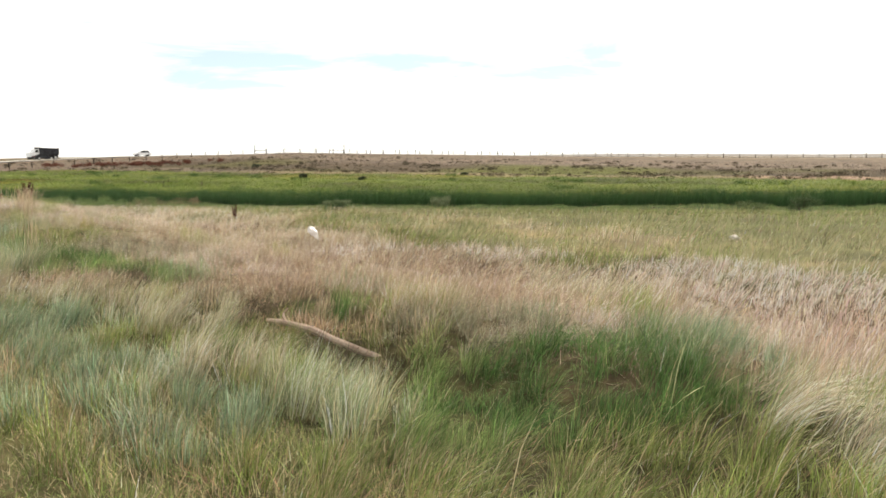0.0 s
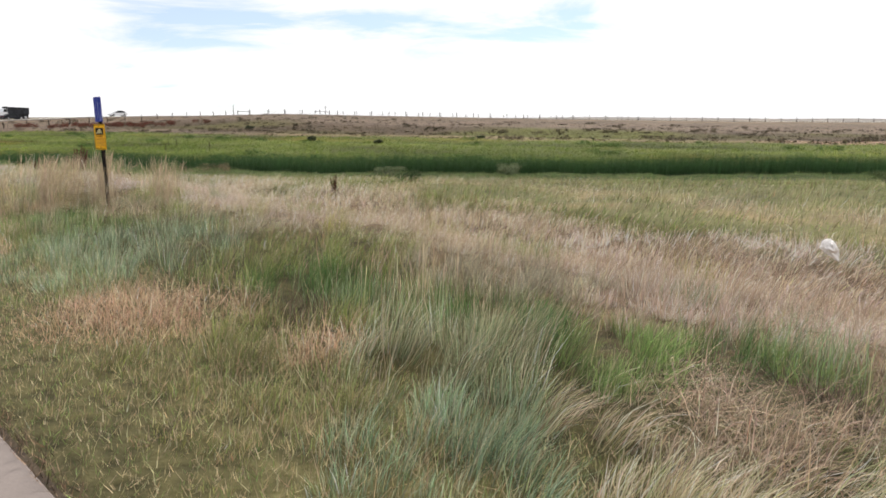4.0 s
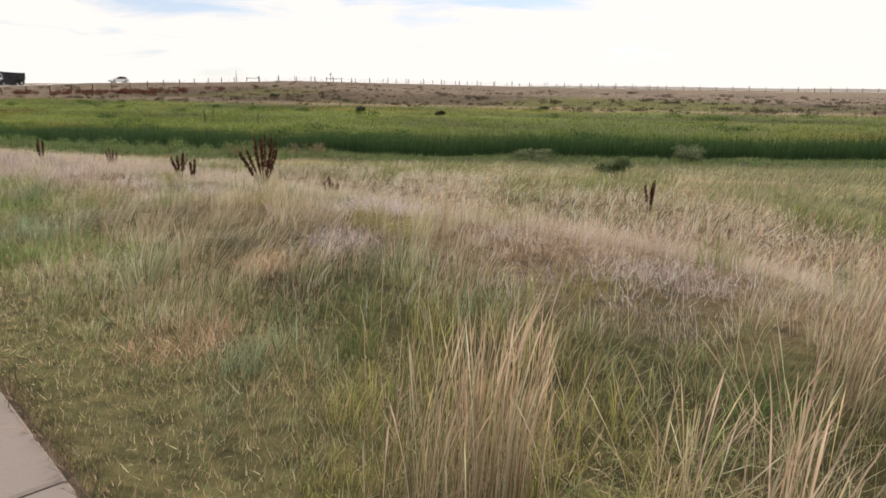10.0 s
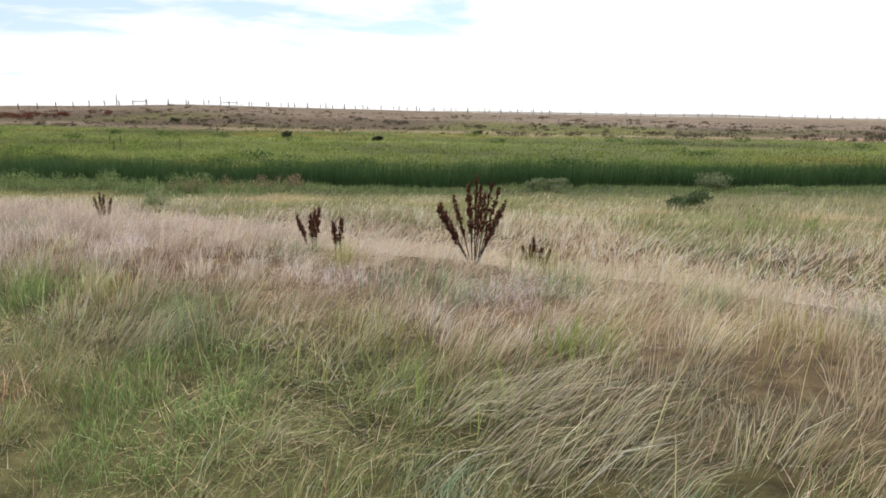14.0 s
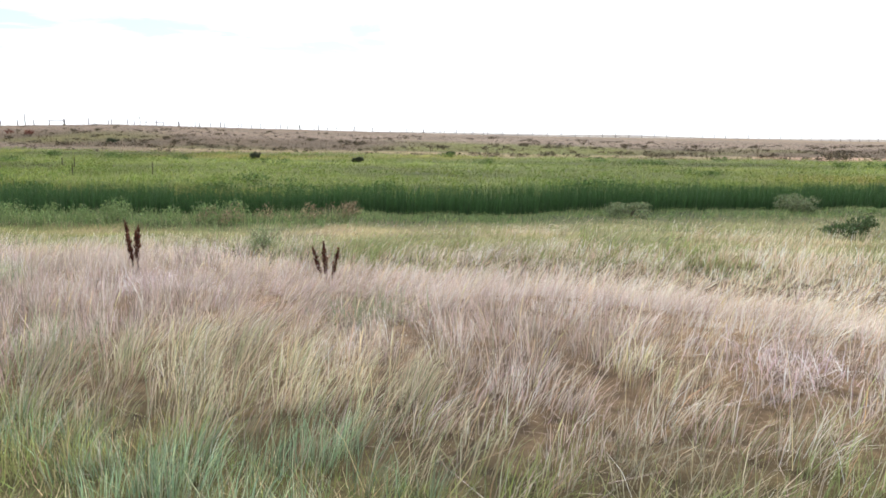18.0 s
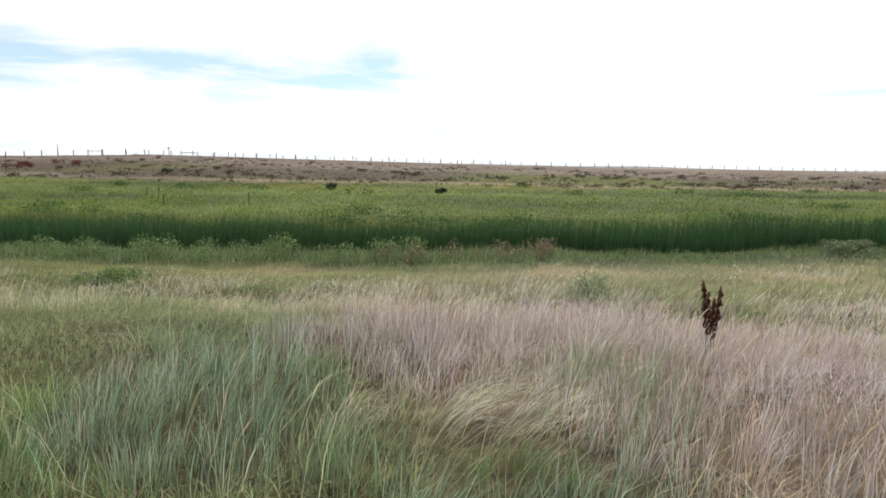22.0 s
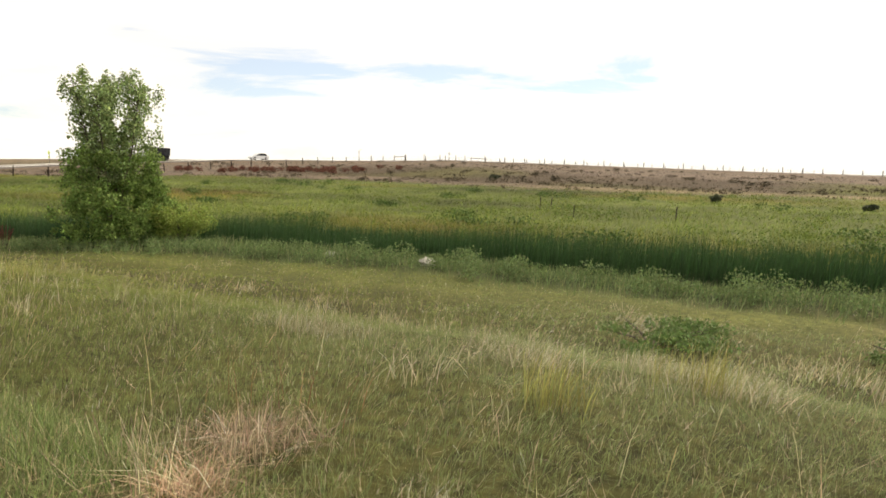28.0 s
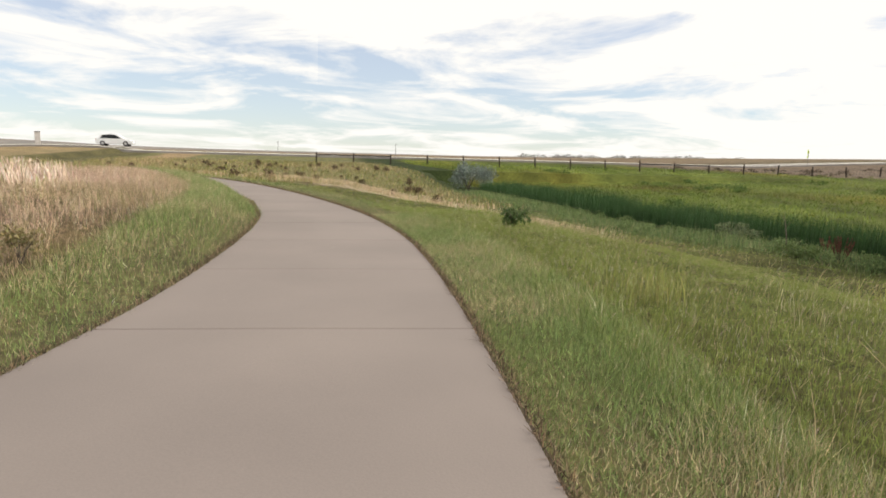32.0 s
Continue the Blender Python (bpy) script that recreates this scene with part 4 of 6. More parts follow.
def build_grass():
    # mown verge beside the path
    for name, side, x0, x1, n in (("mown_grass", 1, -20, 4, 110000), ("mown_grass", 1, -45, -20, 50000), ("mown_grass", 1, -66, -45, 130000), ("mown_grass", 1, -92, -66, 16000), ("mown_grass", -1, -86, -50, 60000), ("mown_grass", -1, -50, 8, 36000)):
        x, y = scatter(n, x0, x1, -0.02, 1.55, 1.0, side)
        c, dry = cover_tint(x, y)
        bank = 1 + 0.45 * swell(x) / 0.53
        worn = 0.36 + 0.3 * ripple(x, y, 1.8, 3) - 0.10 * smooth(-38, -44, x) + 0.28 * smooth(-14.5, -16, x) * smooth(-30, -24, x) + 0.30 * smooth(-11.5, -9.5, x)
        c = np.where((RNG.uniform(0, 1, n) < worn)[:, None], np.array([0.43, 0.35, 0.215]), np.array([0.170, 0.225, 0.078]))
        t = np.abs(off_path(x, y) + path_wide(x) / 2) - path_wide(x) / 2
        mat = np.maximum(matted_down(x, y), smooth(0.5, 0.9, t) * smooth(-21, -17, x) * smooth(0.1, 0.6, ripple(x, y, 2.2, 1)))
        c = np.where((RNG.uniform(0, 1, n) < 0.85 * mat)[:, None], np.array([0.53, 0.35, 0.235]), c)
        tall = (0.05 + 0.09 * smooth(0.3, 1.6, t * bank) * (t * bank < 1.7) + (0.03 + 0.07 * smooth(-57, -64, x) if side < 0 else 0.0)) * RNG.uniform(0.6, 1.5, n)
        blades(name, x, y, tall, RNG.uniform(0.003, 0.006, n), shade(n, c, 0.34), 0.7, 0.6, 0.1, profile=(1.0, 0.0), stations=(0.0, 1.0),
               label="short mown grass verge, green and straw coloured, beside the path")
    # ragged thatch hanging over the slabs' edges
    for side, x0, x1, n in ((1, -20, 4, 9000), (1, -92, -42, 17000), (-1, -86, -46, 12000)):
        x, y = scatter(n, x0, x1, -0.015, 0.07, 1.0, side)
        lift = np.maximum(0.012 + swell(x) - height(x, y), 0) * RNG.uniform(0.4, 1.2, n)
        c = np.where((RNG.uniform(0, 1, n) < 0.5)[:, None], np.array([0.22, 0.155, 0.10]), np.array([0.065, 0.050, 0.032]))
        blades("edge_thatch", x, y, RNG.uniform(0.03, 0.10, n), RNG.uniform(0.004, 0.009, n), shade(n, c, 0.3), 1.0, 0.6, 0.0, profile=(1.0, 0.0), stations=(0.0, 1.0), lift=lift,
               mat=M_DRY, label="ragged brown thatch along the path's edge")
    # tall grass, nearest first
    for name, x0, x1, d0, d1, n, power, wide, label in (
            ("tall_grass", -38, 6, 0.35, 7.0, 300000, 1.25, 0.0036, "tall uncut grass, green and dry blades mixed, beside the path"),
            ("tall_grass", -9, 4, 1.0, 6.0, 70000, 1.2, 0.0036, "tall uncut blue-green grass round the ditch"),
            ("tall_grass", -69, -37, 1.2, 7.0, 215000, 1.2, 0.0030, "tall green grass with straw coloured tips beside the path"),
            ("tall_grass", -47, 14, 6.5, 13.0, 110000, 1.1, 0.0100, "tall dry tan and pinkish grass on the flat"),
            ("tall_grass", -82, -43, 6.5, 14.5, 52000, 1.0, 0.013, "olive green grass on the slope above the creek"),
            ("tall_grass", -54, 26, 12.5, 34.0, 120000, 1.0, 0.011, "olive grass with pale tufts near the creek"),
            ("tall_grass", -108, -67, 1.3, 12.0, 36000, 1.0, 0.017, "grass bank beyond the bend of the path")):
        x, y = scatter(n, x0, x1, d0, d1, power)
        ok = (y < creek_y(x) - 0.3)
        x, y = x[ok], y[ok]
        x, y, ox, oy, h1, h2 = tussocks(x, y, 0.52 - 0.34 * smooth(-30, -37, x), 0.42)
        kind = cover_kind(x, y)
        stay = RNG.uniform(0, 1, len(x)) < np.where(kind >= 0, kind_values(kind, 7), 1.0)
        x, y, ox, oy, h1, h2, kind = (v[stay] for v in (x, y, ox, oy, h1, h2, kind))
        n = len(x)
        c, dry = cover_tint(x, y)
        d = off_path(x, y)
        c = np.where((RNG.uniform(0, 1, n) < 0.10 * smooth(-38, -30, x))[:, None], np.array(RUSTY), c)
        low = np.where(y > creek_y(x) - 5.0, 0.55, 1.0) * (1 - 0.42 * np.where(dry, smooth(-31, -36, x), smooth(-26.5, -31, x)) - 0.27 * smooth(-34, -42, x))
        tall = np.where(dry, RNG.uniform(0.17, 0.36, n), RNG.uniform(0.18, 0.42, n)) * low * (1 + 0.25 * ripple(x, y, 1.6, 3))
        lean = 0.42 + np.where(dry, -0.08 * smooth(-22, -26, x) + 0.40 * smooth(-31, -36, x), 0.28 * smooth(-27, -32, x)) - 0.30 * smooth(-41, -46, x)
        wind = 0.30 + 0.22 * smooth(-14, -24, x) - 0.30 * smooth(-34, -42, x)
        # the patches have their own colour, height and lie
        k = kind >= 0
        two = np.where((RNG.uniform(0, 1, n) < kind_values(kind, 2))[:, None], kind_values(kind, 1), kind_values(kind, 0))
        c = np.where(k[:, None], two, c)
        tall = np.where(k, kind_values(kind, 3) + (kind_values(kind, 4) - kind_values(kind, 3)) * RNG.uniform(0, 1, n), tall)
        lean = np.where(k, kind_values(kind, 5), lean)
        wind = np.where(k, kind_values(kind, 6), wind)
        tall = tall * (0.72 + 0.55 * h2) * (1 - 0.30 * np.clip(np.hypot(ox, oy), 0, 1))
        tall = tall * smooth(0.5, 2.2, d * (1 + 0.45 * swell(x) / 0.53) + 0.4 + 1.1 * smooth(-6, -3.5, x) + 0.6 * smooth(-17, -20, x))
        w = wide * RNG.uniform(0.6, 1.4, n)
        old = (0.04 * smooth(5.0, 7.5, d) * smooth(-24, -19, x) * smooth(30, 24, d))[:, None]
        c = c * (1 - old) * np.exp((h1 - 0.5) * (0.75 - 0.35 * smooth(-34, -42, x)))[:, None]
        tint = shade(n, c, (0.40 - 0.15 * smooth(-33, -39, x) - 0.10 * smooth(-10, -14, x) * smooth(-33, -29, x))[:, None])
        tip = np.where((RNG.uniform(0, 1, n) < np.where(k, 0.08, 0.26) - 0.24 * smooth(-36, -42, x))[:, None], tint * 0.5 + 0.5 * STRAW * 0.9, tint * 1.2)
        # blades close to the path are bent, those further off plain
        # shade between the stems is put into the tint: roots darker than tips
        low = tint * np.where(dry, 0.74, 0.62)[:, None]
        close = (d < 3.7) & (wide < 0.01)
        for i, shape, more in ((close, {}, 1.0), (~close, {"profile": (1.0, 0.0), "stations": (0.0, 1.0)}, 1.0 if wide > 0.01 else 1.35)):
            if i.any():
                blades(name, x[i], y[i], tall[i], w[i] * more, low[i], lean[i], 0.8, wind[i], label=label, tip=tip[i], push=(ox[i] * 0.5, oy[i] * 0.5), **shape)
    # stalks with seed heads
    for x0, x1, d0, d1, n, col, lo, hi, wide, keep in (
            (-40, 6, 1.6, 6.5, 3000, STRAW, 0.30, 0.50, 0.0034, 0.1),
            (-39, 9, 4.6, 11.5, 19000, np.array([0.63, 0.53, 0.45]), 0.22, 0.38, 0.0044, 0.25),
            (-69, -37, 1.8, 9.0, 900, STRAW * 0.9, 0.26, 0.46, 0.0026, -1.0),
            (-53, 12, 8.5, 18.0, 15000, np.array([0.62, 0.55, 0.40]), 0.18, 0.32, 0.007, 0.05),
            (-92, -67, 3.2, 11.0, 11000, np.array([0.62, 0.48, 0.32]), 0.22, 0.40, 0.009, 0.1)):
        x, y = scatter(n, x0, x1, d0, d1)
        dry, pink, straw, olive = patch(x, y)
        ok = (RNG.uniform(0, 1, n) < np.clip(dry + straw - keep, 0.06, 1)) & (y < creek_y(x) - 4)
        x, y = clumped(x[ok], y[ok], 0.55, 0.7)
        n = len(x)
        blades("seed_stalks", x, y, RNG.uniform(lo, hi, n), wide * RNG.uniform(0.8, 1.4, n), shade(n, col, 0.2), 0.22, 0.6, 0.30,
               profile=(0.45, 0.4, 0.55, 1.6, 0.0), stations=(0, 0.45, 0.72, 0.86, 1.0), mat=M_DRY,
               label="straw coloured grass stalks with seed heads", category="grass")
    # stands of tall upright straw stalks about the sign
    for cx, cy, r, n, hi in ((-13.81, 8.93, 0.29, 300, 0.85), (-13.81, 9.9, 0.14, 260, 0.92), (-13.05, 10.15, 0.24, 200, 0.8), (-12.72, 10.0, 0.2, 130, 0.72), (-15.56, 9.06, 0.18, 170, 0.74),
                             (-13.9, 8.05, 0.28, 160, 0.58), (-14.04, 9.22, 0.37, 260, 0.85), (-15.76, 8.84, 0.16, 90, 0.70), (-14.94, 8.51, 0.15, 100, 0.75), (-14.17, 9.77, 0.3, 240, 0.8), (-13.44, 8.63, 0.17, 80, 0.62),
                             (-12.97, 9.13, 0.13, 90, 0.88), (-13.34, 8.09, 0.15, 60, 0.55), (-15.66, 8.97, 0.10, 90, 0.82), (-15.09, 8.95, 0.1, 50, 0.6), (-14.79, 9.22, 0.13, 80, 0.68), (-14.43, 9.98, 0.13, 80, 0.78)):
        a, q = RNG.uniform(0, 2 * np.pi, n), np.abs(RNG.normal(0, 0.75, n)) * r
        x, y = cx + q * np.cos(a), cy + q * np.sin(a) * 0.7
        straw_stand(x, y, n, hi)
    for cx, cy, r, n, hi in ((-3.05, 5.2, 0.3, 110, 0.34), (-2.5, 5.02, 0.2, 60, 0.30), (-2.02, 4.92, 0.12, 40, 0.36), (-18.75, 11.21, 0.21, 60, 0.5), (-19.65, 11.42, 0.09, 40, 0.58), (-19.27, 11.47, 0.1, 50, 0.6), (-18.09, 10.82, 0.16, 50, 0.5), (-7.5, 5.9, 0.5, 130, 0.55), (-0.14, 6.38, 0.16, 60, 0.55), (0.7, 4.1, 0.35, 70, 0.6),
                             (-15.96, 12.55, 0.5, 130, 0.65), (-16.71, 12.08, 0.5, 130, 0.62), (-20.86, 13.02, 0.13, 40, 0.5), (-26.61, 16.1, 0.28, 50, 0.5), (-29.91, 17.15, 0.46, 80, 0.58), (-44.85, 20.63, 0.16, 50, 0.5), (-44.45, 20.81, 0.16, 50, 0.5), (-57.5, 15.7, 0.35, 120, 0.75)):
        a, q = RNG.uniform(0, 2 * np.pi, n), np.abs(RNG.normal(0, 0.75, n)) * r
        x, y = cx + q * np.cos(a), cy + q * np.sin(a) * 0.7
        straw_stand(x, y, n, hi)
    # pale tufts scattered through the green grass
    cx, cy = scatter(60, -56, -31, 3.0, 9.5, 0.9)
    known = np.array([(-56.1, 33.2), (-55.9, 34.1), (-49.5, 24.0), (-48.1, 23.7), (-49.3, 28.0), (-48.9, 28.7), (-48.6, 28.3), (-47.4, 28.1), (-46.9, 28.2), (-46.1, 27.7), (-44.4, 23.5),
                      (-44.3, 22.7), (-43.4, 22.1), (-40.6, 28.2), (-43.9, 31.8), (-52.3, 24.2), (-52.1, 23.8), (-54.9, 21.9)])
    cx, cy = np.append(cx, known[:, 0]), np.append(cy, known[:, 1])
    xs, ys = [], []
    for px, py in zip(cx, cy):
        m, r = RNG.randint(10, 40), RNG.uniform(0.10, 0.30)
        xs.append(px + RNG.normal(0, r, m))
        ys.append(py + RNG.normal(0, r * 0.7, m))
    # a drift of dead, curled tufts where the dry flat gives way to green
    for _ in range(60):
        m, r = RNG.randint(20, 65), RNG.uniform(0.10, 0.26)
        px = RNG.uniform(-38.5, -31.5)
        py = 23.4 + 0.25 * (px + 35) + np.abs(RNG.normal(0, 0.95)) - 0.6
        xs.append(px + RNG.normal(0, r, m))
        ys.append(py + RNG.normal(0, r * 0.7, m))
    x, y = np.concatenate(xs), np.concatenate(ys)
    n = len(x)
    blades("pale_tufts", x, y, RNG.uniform(0.16, 0.36, n), RNG.uniform(0.003, 0.006, n), shade(n, STRAW * np.array([0.86, 0.90, 1.05]), 0.25), 0.75, 0.6, 0.15, mat=M_DRY, label="pale straw tufts scattered through green grass")
    # a few reddish stalks in the green
    n = 18
    x, y = np.where(np.arange(n) % 2, -45.08, -44.66) + RNG.normal(0, 0.25, n), np.where(np.arange(n) % 2, 21.87, 21.99) + RNG.normal(0, 0.2, n)
    blades("red_stalks", x, y, RNG.uniform(0.3, 0.5, n), RNG.uniform(0.004, 0.007, n), shade(n, np.array([0.30, 0.155, 0.085]), 0.25), 0.25, 0.6, 0.1, mat=M_DRY, label="few reddish brown stalks among green grass")
    # tussocks
    xs, ys, hs, cs = [], [], [], []
    for x0, x1, d0, d1, count in ((-22, 4, 1.6, 5.5, 60), (-34, -22, 1.6, 4.0, 12), (-60, -36, 2.0, 7.0, 8)):
        cx, cy = scatter(count, x0, x1, d0, d1)
        for px, py in zip(cx, cy):
            m = RNG.randint(90, 200)
            r = RNG.uniform(0.16, 0.42)
            xs.append(px + RNG.normal(0, r * 0.6, m))
            ys.append(py + RNG.normal(0, r * 0.6, m))
            hs.append(RNG.uniform(0.32, 0.55) * RNG.uniform(0.6, 1.1, m))
            near_clump = abs(px + 7.4) < 2.0 and abs(py - 5.5) < 1.2
            cs.append(np.repeat([(BLUE, GREEN, OLIVE)[0 if near_clump or -36 < px < -24 else RNG.choice(3, p=(0.5, 0.3, 0.2)) if px > -36 else 2]], m, axis=0))
    for cx, cy, rx, ry, m, h, col in ((-13.15, 6.8, 0.28, 0.14, 1500, 0.11, np.array([0.105, 0.225, 0.05])), (-13.6, 7.02, 0.18, 0.10, 700, 0.10, np.array([0.11, 0.225, 0.05])), (-15.44, 7.98, 0.25, 0.12, 1100, 0.11, np.array([0.125, 0.225, 0.065]))):
        px, py = cx + RNG.normal(0, rx, m), cy + RNG.normal(0, ry, m)
        xs.append(px), ys.append(py), hs.append(RNG.uniform(0.65, 1.2, m) * h), cs.append(np.repeat([col], m, axis=0))
    x, y, tall, col = np.concatenate(xs), np.concatenate(ys), np.concatenate(hs), np.concatenate(cs)
    ok = (off_path(x, y) > 0.8) | ((tall < 0.2) & (off_path(x, y) > 0.08))
    x, y, tall, col = x[ok], y[ok], tall[ok], col[ok]
    n = len(x)
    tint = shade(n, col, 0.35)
    # inner shade of each tussock is painted in: dark bases, bright tips
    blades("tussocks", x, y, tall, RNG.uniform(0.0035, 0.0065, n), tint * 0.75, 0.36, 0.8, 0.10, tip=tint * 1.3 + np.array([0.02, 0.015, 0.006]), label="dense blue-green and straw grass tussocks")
    # blades pressed down and tangled near the ground
    for x0, x1, d1, n in ((-69, -36, 7.0, 70000), (-36, 5, 6.0, 50000)):
        x, y = scatter(n, x0, x1, 1.0, d1, 1.2)
        c, dry = cover_tint(x, y)
        blades("matted_grass", x, y, RNG.uniform(0.10, 0.26, n), RNG.uniform(0.002, 0.004, n), shade(n, c * 0.80, 0.22), 1.15, 0.5, 0.1, profile=(1.0, 0.0), stations=(0.0, 1.0),
               lift=RNG.uniform(0.0, 0.05, n), label="matted lower grass, green and straw mixed")
    # mats of dead stalks lying flat
    for name, places in COVER:
        if name not in ("ginger", "mat", "lilac", "hole"):
            continue
        xs, ys = [], []
        for cx, cy, rx, ry, turn in places:
            m = int(1500 * rx * ry + 150)
            u, v = RNG.normal(0, 0.5 * rx, m), RNG.normal(0, 0.5 * ry, m)
            xs.append(cx + u * math.cos(radians(turn)) - v * math.sin(radians(turn)))
            ys.append(cy + u * math.sin(radians(turn)) + v * math.cos(radians(turn)))
        x, y = np.concatenate(xs), np.concatenate(ys)
        ok = (off_path(x, y) > 0.35) & (ripple(x, y, 0.8, 3) > -0.35)
        x, y = x[ok], y[ok]
        n = len(x)
        one, two = np.array(KINDS[name][0]), np.array(KINDS[name][1])
        blades("flattened_stalks", x, y, RNG.uniform(0.10, 0.28, n), RNG.uniform(0.0025, 0.0055, n), shade(n, np.where((RNG.uniform(0, 1, n) < 0.4)[:, None], two, one), 0.38), 1.2, 0.6, 0.15,
               lift=RNG.uniform(0.0, 0.10, n), mat=M_DRY, label="flattened mat of dead brownish grass stalks")
    # long thin straws bowed over the green grass
    n = 1200
    x, y = scatter(n, -66, 4, 1.4, 6.5, 1.3)
    ok = (x > -27) | (RNG.uniform(0, 1, n) < 0.4 - 0.28 * smooth(-38, -46, x))
    x, y = x[ok], y[ok]
    n = len(x)
    blades("long_straws", x, y, RNG.uniform(0.45, 0.8, n), RNG.uniform(0.0028, 0.0045, n), shade(n, STRAW, 0.2), 0.55, 0.6, 0.15, mat=M_DRY, label="long thin straw coloured stalks bowed by wind")
    # inside of the bend
    n = 110000
    x, y = scatter(n, -84, -46, 0.6, 13, 1.5, -1)
    x, y = clumped(x, y, 0.4, 0.5)
    c, dry = cover_tint(x, y)
    tint = shade(n, c * np.where(dry[:, None], np.array([0.80, 0.73, 0.68]), np.array([0.95, 0.95, 0.95])), 0.3)
    away = -off_path(x, y) - path_wide(x)
    # roots darker, tips lighter, as shaded low down; painted into the tint
    blades("tall_grass", x, y, np.where(dry, 0.36, 0.28) * RNG.uniform(0.5, 1.2, n) * smooth(0.5, 2.8, away), RNG.uniform(0.003, 0.0065, n), tint * 0.8, 0.65, 0.7, 0.25,
           tip=tint * 1.15, profile=(1.0, 0.0), stations=(0.0, 1.0), label="tall tan grass inside the bend of the path")
    n = 26000
    x, y = scatter(n, -118, -68, 5, 40, 1.0, -1)
    c, dry = cover_tint(x, y)
    tint = shade(n, c, 0.2)
    blades("tall_grass", x, y, RNG.uniform(0.3, 0.55, n), RNG.uniform(0.025, 0.05, n), tint, 0.3, 0.5, 0.2, label="tall tan grass on the plain")
    n = 30000
    x, y = RNG.uniform(-127, -84, n), RNG.uniform(-4, 34, n)
    ok = ((off_path(x, y) > 1.2) | (off_path(x, y) < -4.5)) & (y < creek_y(x) - 1)
    x, y = x[ok], y[ok]
    n = len(x)
    c = np.where((RNG.uniform(0, 1, n) < 0.45 + 0.4 * ripple(x, y, 7, 2))[:, None], np.array([0.36, 0.28, 0.16]), np.array([0.20, 0.195, 0.065]))
    blades("tall_grass", x, y, RNG.uniform(0.15, 0.4, n), RNG.uniform(0.03, 0.06, n), shade(n, c, 0.25), 0.4, 0.5, 0.1, profile=(1.0, 0.0), stations=(0.0, 1.0), label="tan and olive grass on the flat before the road fence")
    # weeds along the creek's near edge
    n = 52000
    x = RNG.uniform(-100, 26, n)
    y = creek_y(x) - np.abs(RNG.normal(0, 1.3, n)) + 1.0 + 0.8 * ripple(x, x * 0, 6, 1)
    tall = RNG.uniform(0.14, 0.42, n) * (1 + 0.4 * ripple(x, y, 3, 2)) * (1 - 0.5 * smooth(-34, -24, x))
    c = np.where((RNG.uniform(0, 1, n) < 0.2)[:, None], np.array([0.27, 0.28, 0.14]), np.array([0.150, 0.205, 0.078]))
    blades("creek_weeds", x, y, tall, RNG.uniform(0.010, 0.024, n), shade(n, c, 0.22), 0.35, 0.5, 0.08, profile=(1.0, 0.0), stations=(0.0, 1.0), label="low green weeds along the creek", category="weeds")
    # cattails in the creek
    n = 110000
    x = RNG.uniform(-101, 44, n)
    far = RNG.uniform(0, 1, n)
    y = creek_y(x) + 1.2 + 3.2 * far + 0.6 * ripple(x, x * 0, 5, 2)
    tall = np.where(np.hypot(x + 62.3, y - 37.2) < 2.2, 0.35, 1.0) * RNG.uniform(0.75, 1.15, n) * (0.80 + 0.25 * far) * (1 + 0.12 * ripple(x, y, 5, 3))
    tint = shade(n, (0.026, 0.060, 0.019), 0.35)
    # tint runs from dark feet to lighter tips, standing in for shade low down
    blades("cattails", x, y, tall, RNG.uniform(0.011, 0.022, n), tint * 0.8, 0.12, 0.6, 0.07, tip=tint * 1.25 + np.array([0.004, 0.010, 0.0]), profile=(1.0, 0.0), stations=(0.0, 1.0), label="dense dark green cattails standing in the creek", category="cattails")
    # the meadow beyond
    n = 150000
    x = RNG.uniform(-135, 48, n)
    top = meadow_top(x)
    y = creek_y(x) + 4.2 + (top - creek_y(x) - 3) * RNG.uniform(0, 1, n) ** 1.4
    low = 1 - 0.55 * smooth(0, 1, (y - creek_y(x)) / (top - creek_y(x)))
    warm = smooth(0.0, 0.8, ripple(x, y * 2, 22, 3))
    c = np.array([0.165, 0.215, 0.045]) + np.array([0.055, 0.002, 0.0]) * warm[:, None]
    c = c * np.clip(1 + 0.70 * ripple(x * 0.35, y * 1.3, 6, 1) + 0.40 * ripple(x * 0.6, y * 1.8, 2.6, 2), 0.25, 1.6)[:, None]
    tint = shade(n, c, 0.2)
    # darker base tint paints the shadow inside the clumps, under lighter tops
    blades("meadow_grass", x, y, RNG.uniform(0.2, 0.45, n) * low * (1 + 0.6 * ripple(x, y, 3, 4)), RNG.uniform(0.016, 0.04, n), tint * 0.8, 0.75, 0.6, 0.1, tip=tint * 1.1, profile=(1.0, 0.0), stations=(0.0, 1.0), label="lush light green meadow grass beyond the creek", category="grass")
    # dry scrub up to the fence
    n = 60000
    x = RNG.uniform(-145, 75, n)
    y = meadow_top(x) - 2 + RNG.uniform(0, 1, n) ** 1.3 * 66
    ok = road_off(x, y) > 7
    x, y = x[ok], y[ok]
    n = len(x)
    c = slope_tint(x, y) * 1.08
    blades("dry_scrub", x, y, RNG.uniform(0.10, 0.28, n), RNG.uniform(0.025, 0.06, n), shade(n, c, 0.3), 0.6, 0.5, 0.1, profile=(1.0, 0.0), stations=(0.0, 1.0), label="dry brownish prairie grass up to the fence", category="grass")


build_grass()


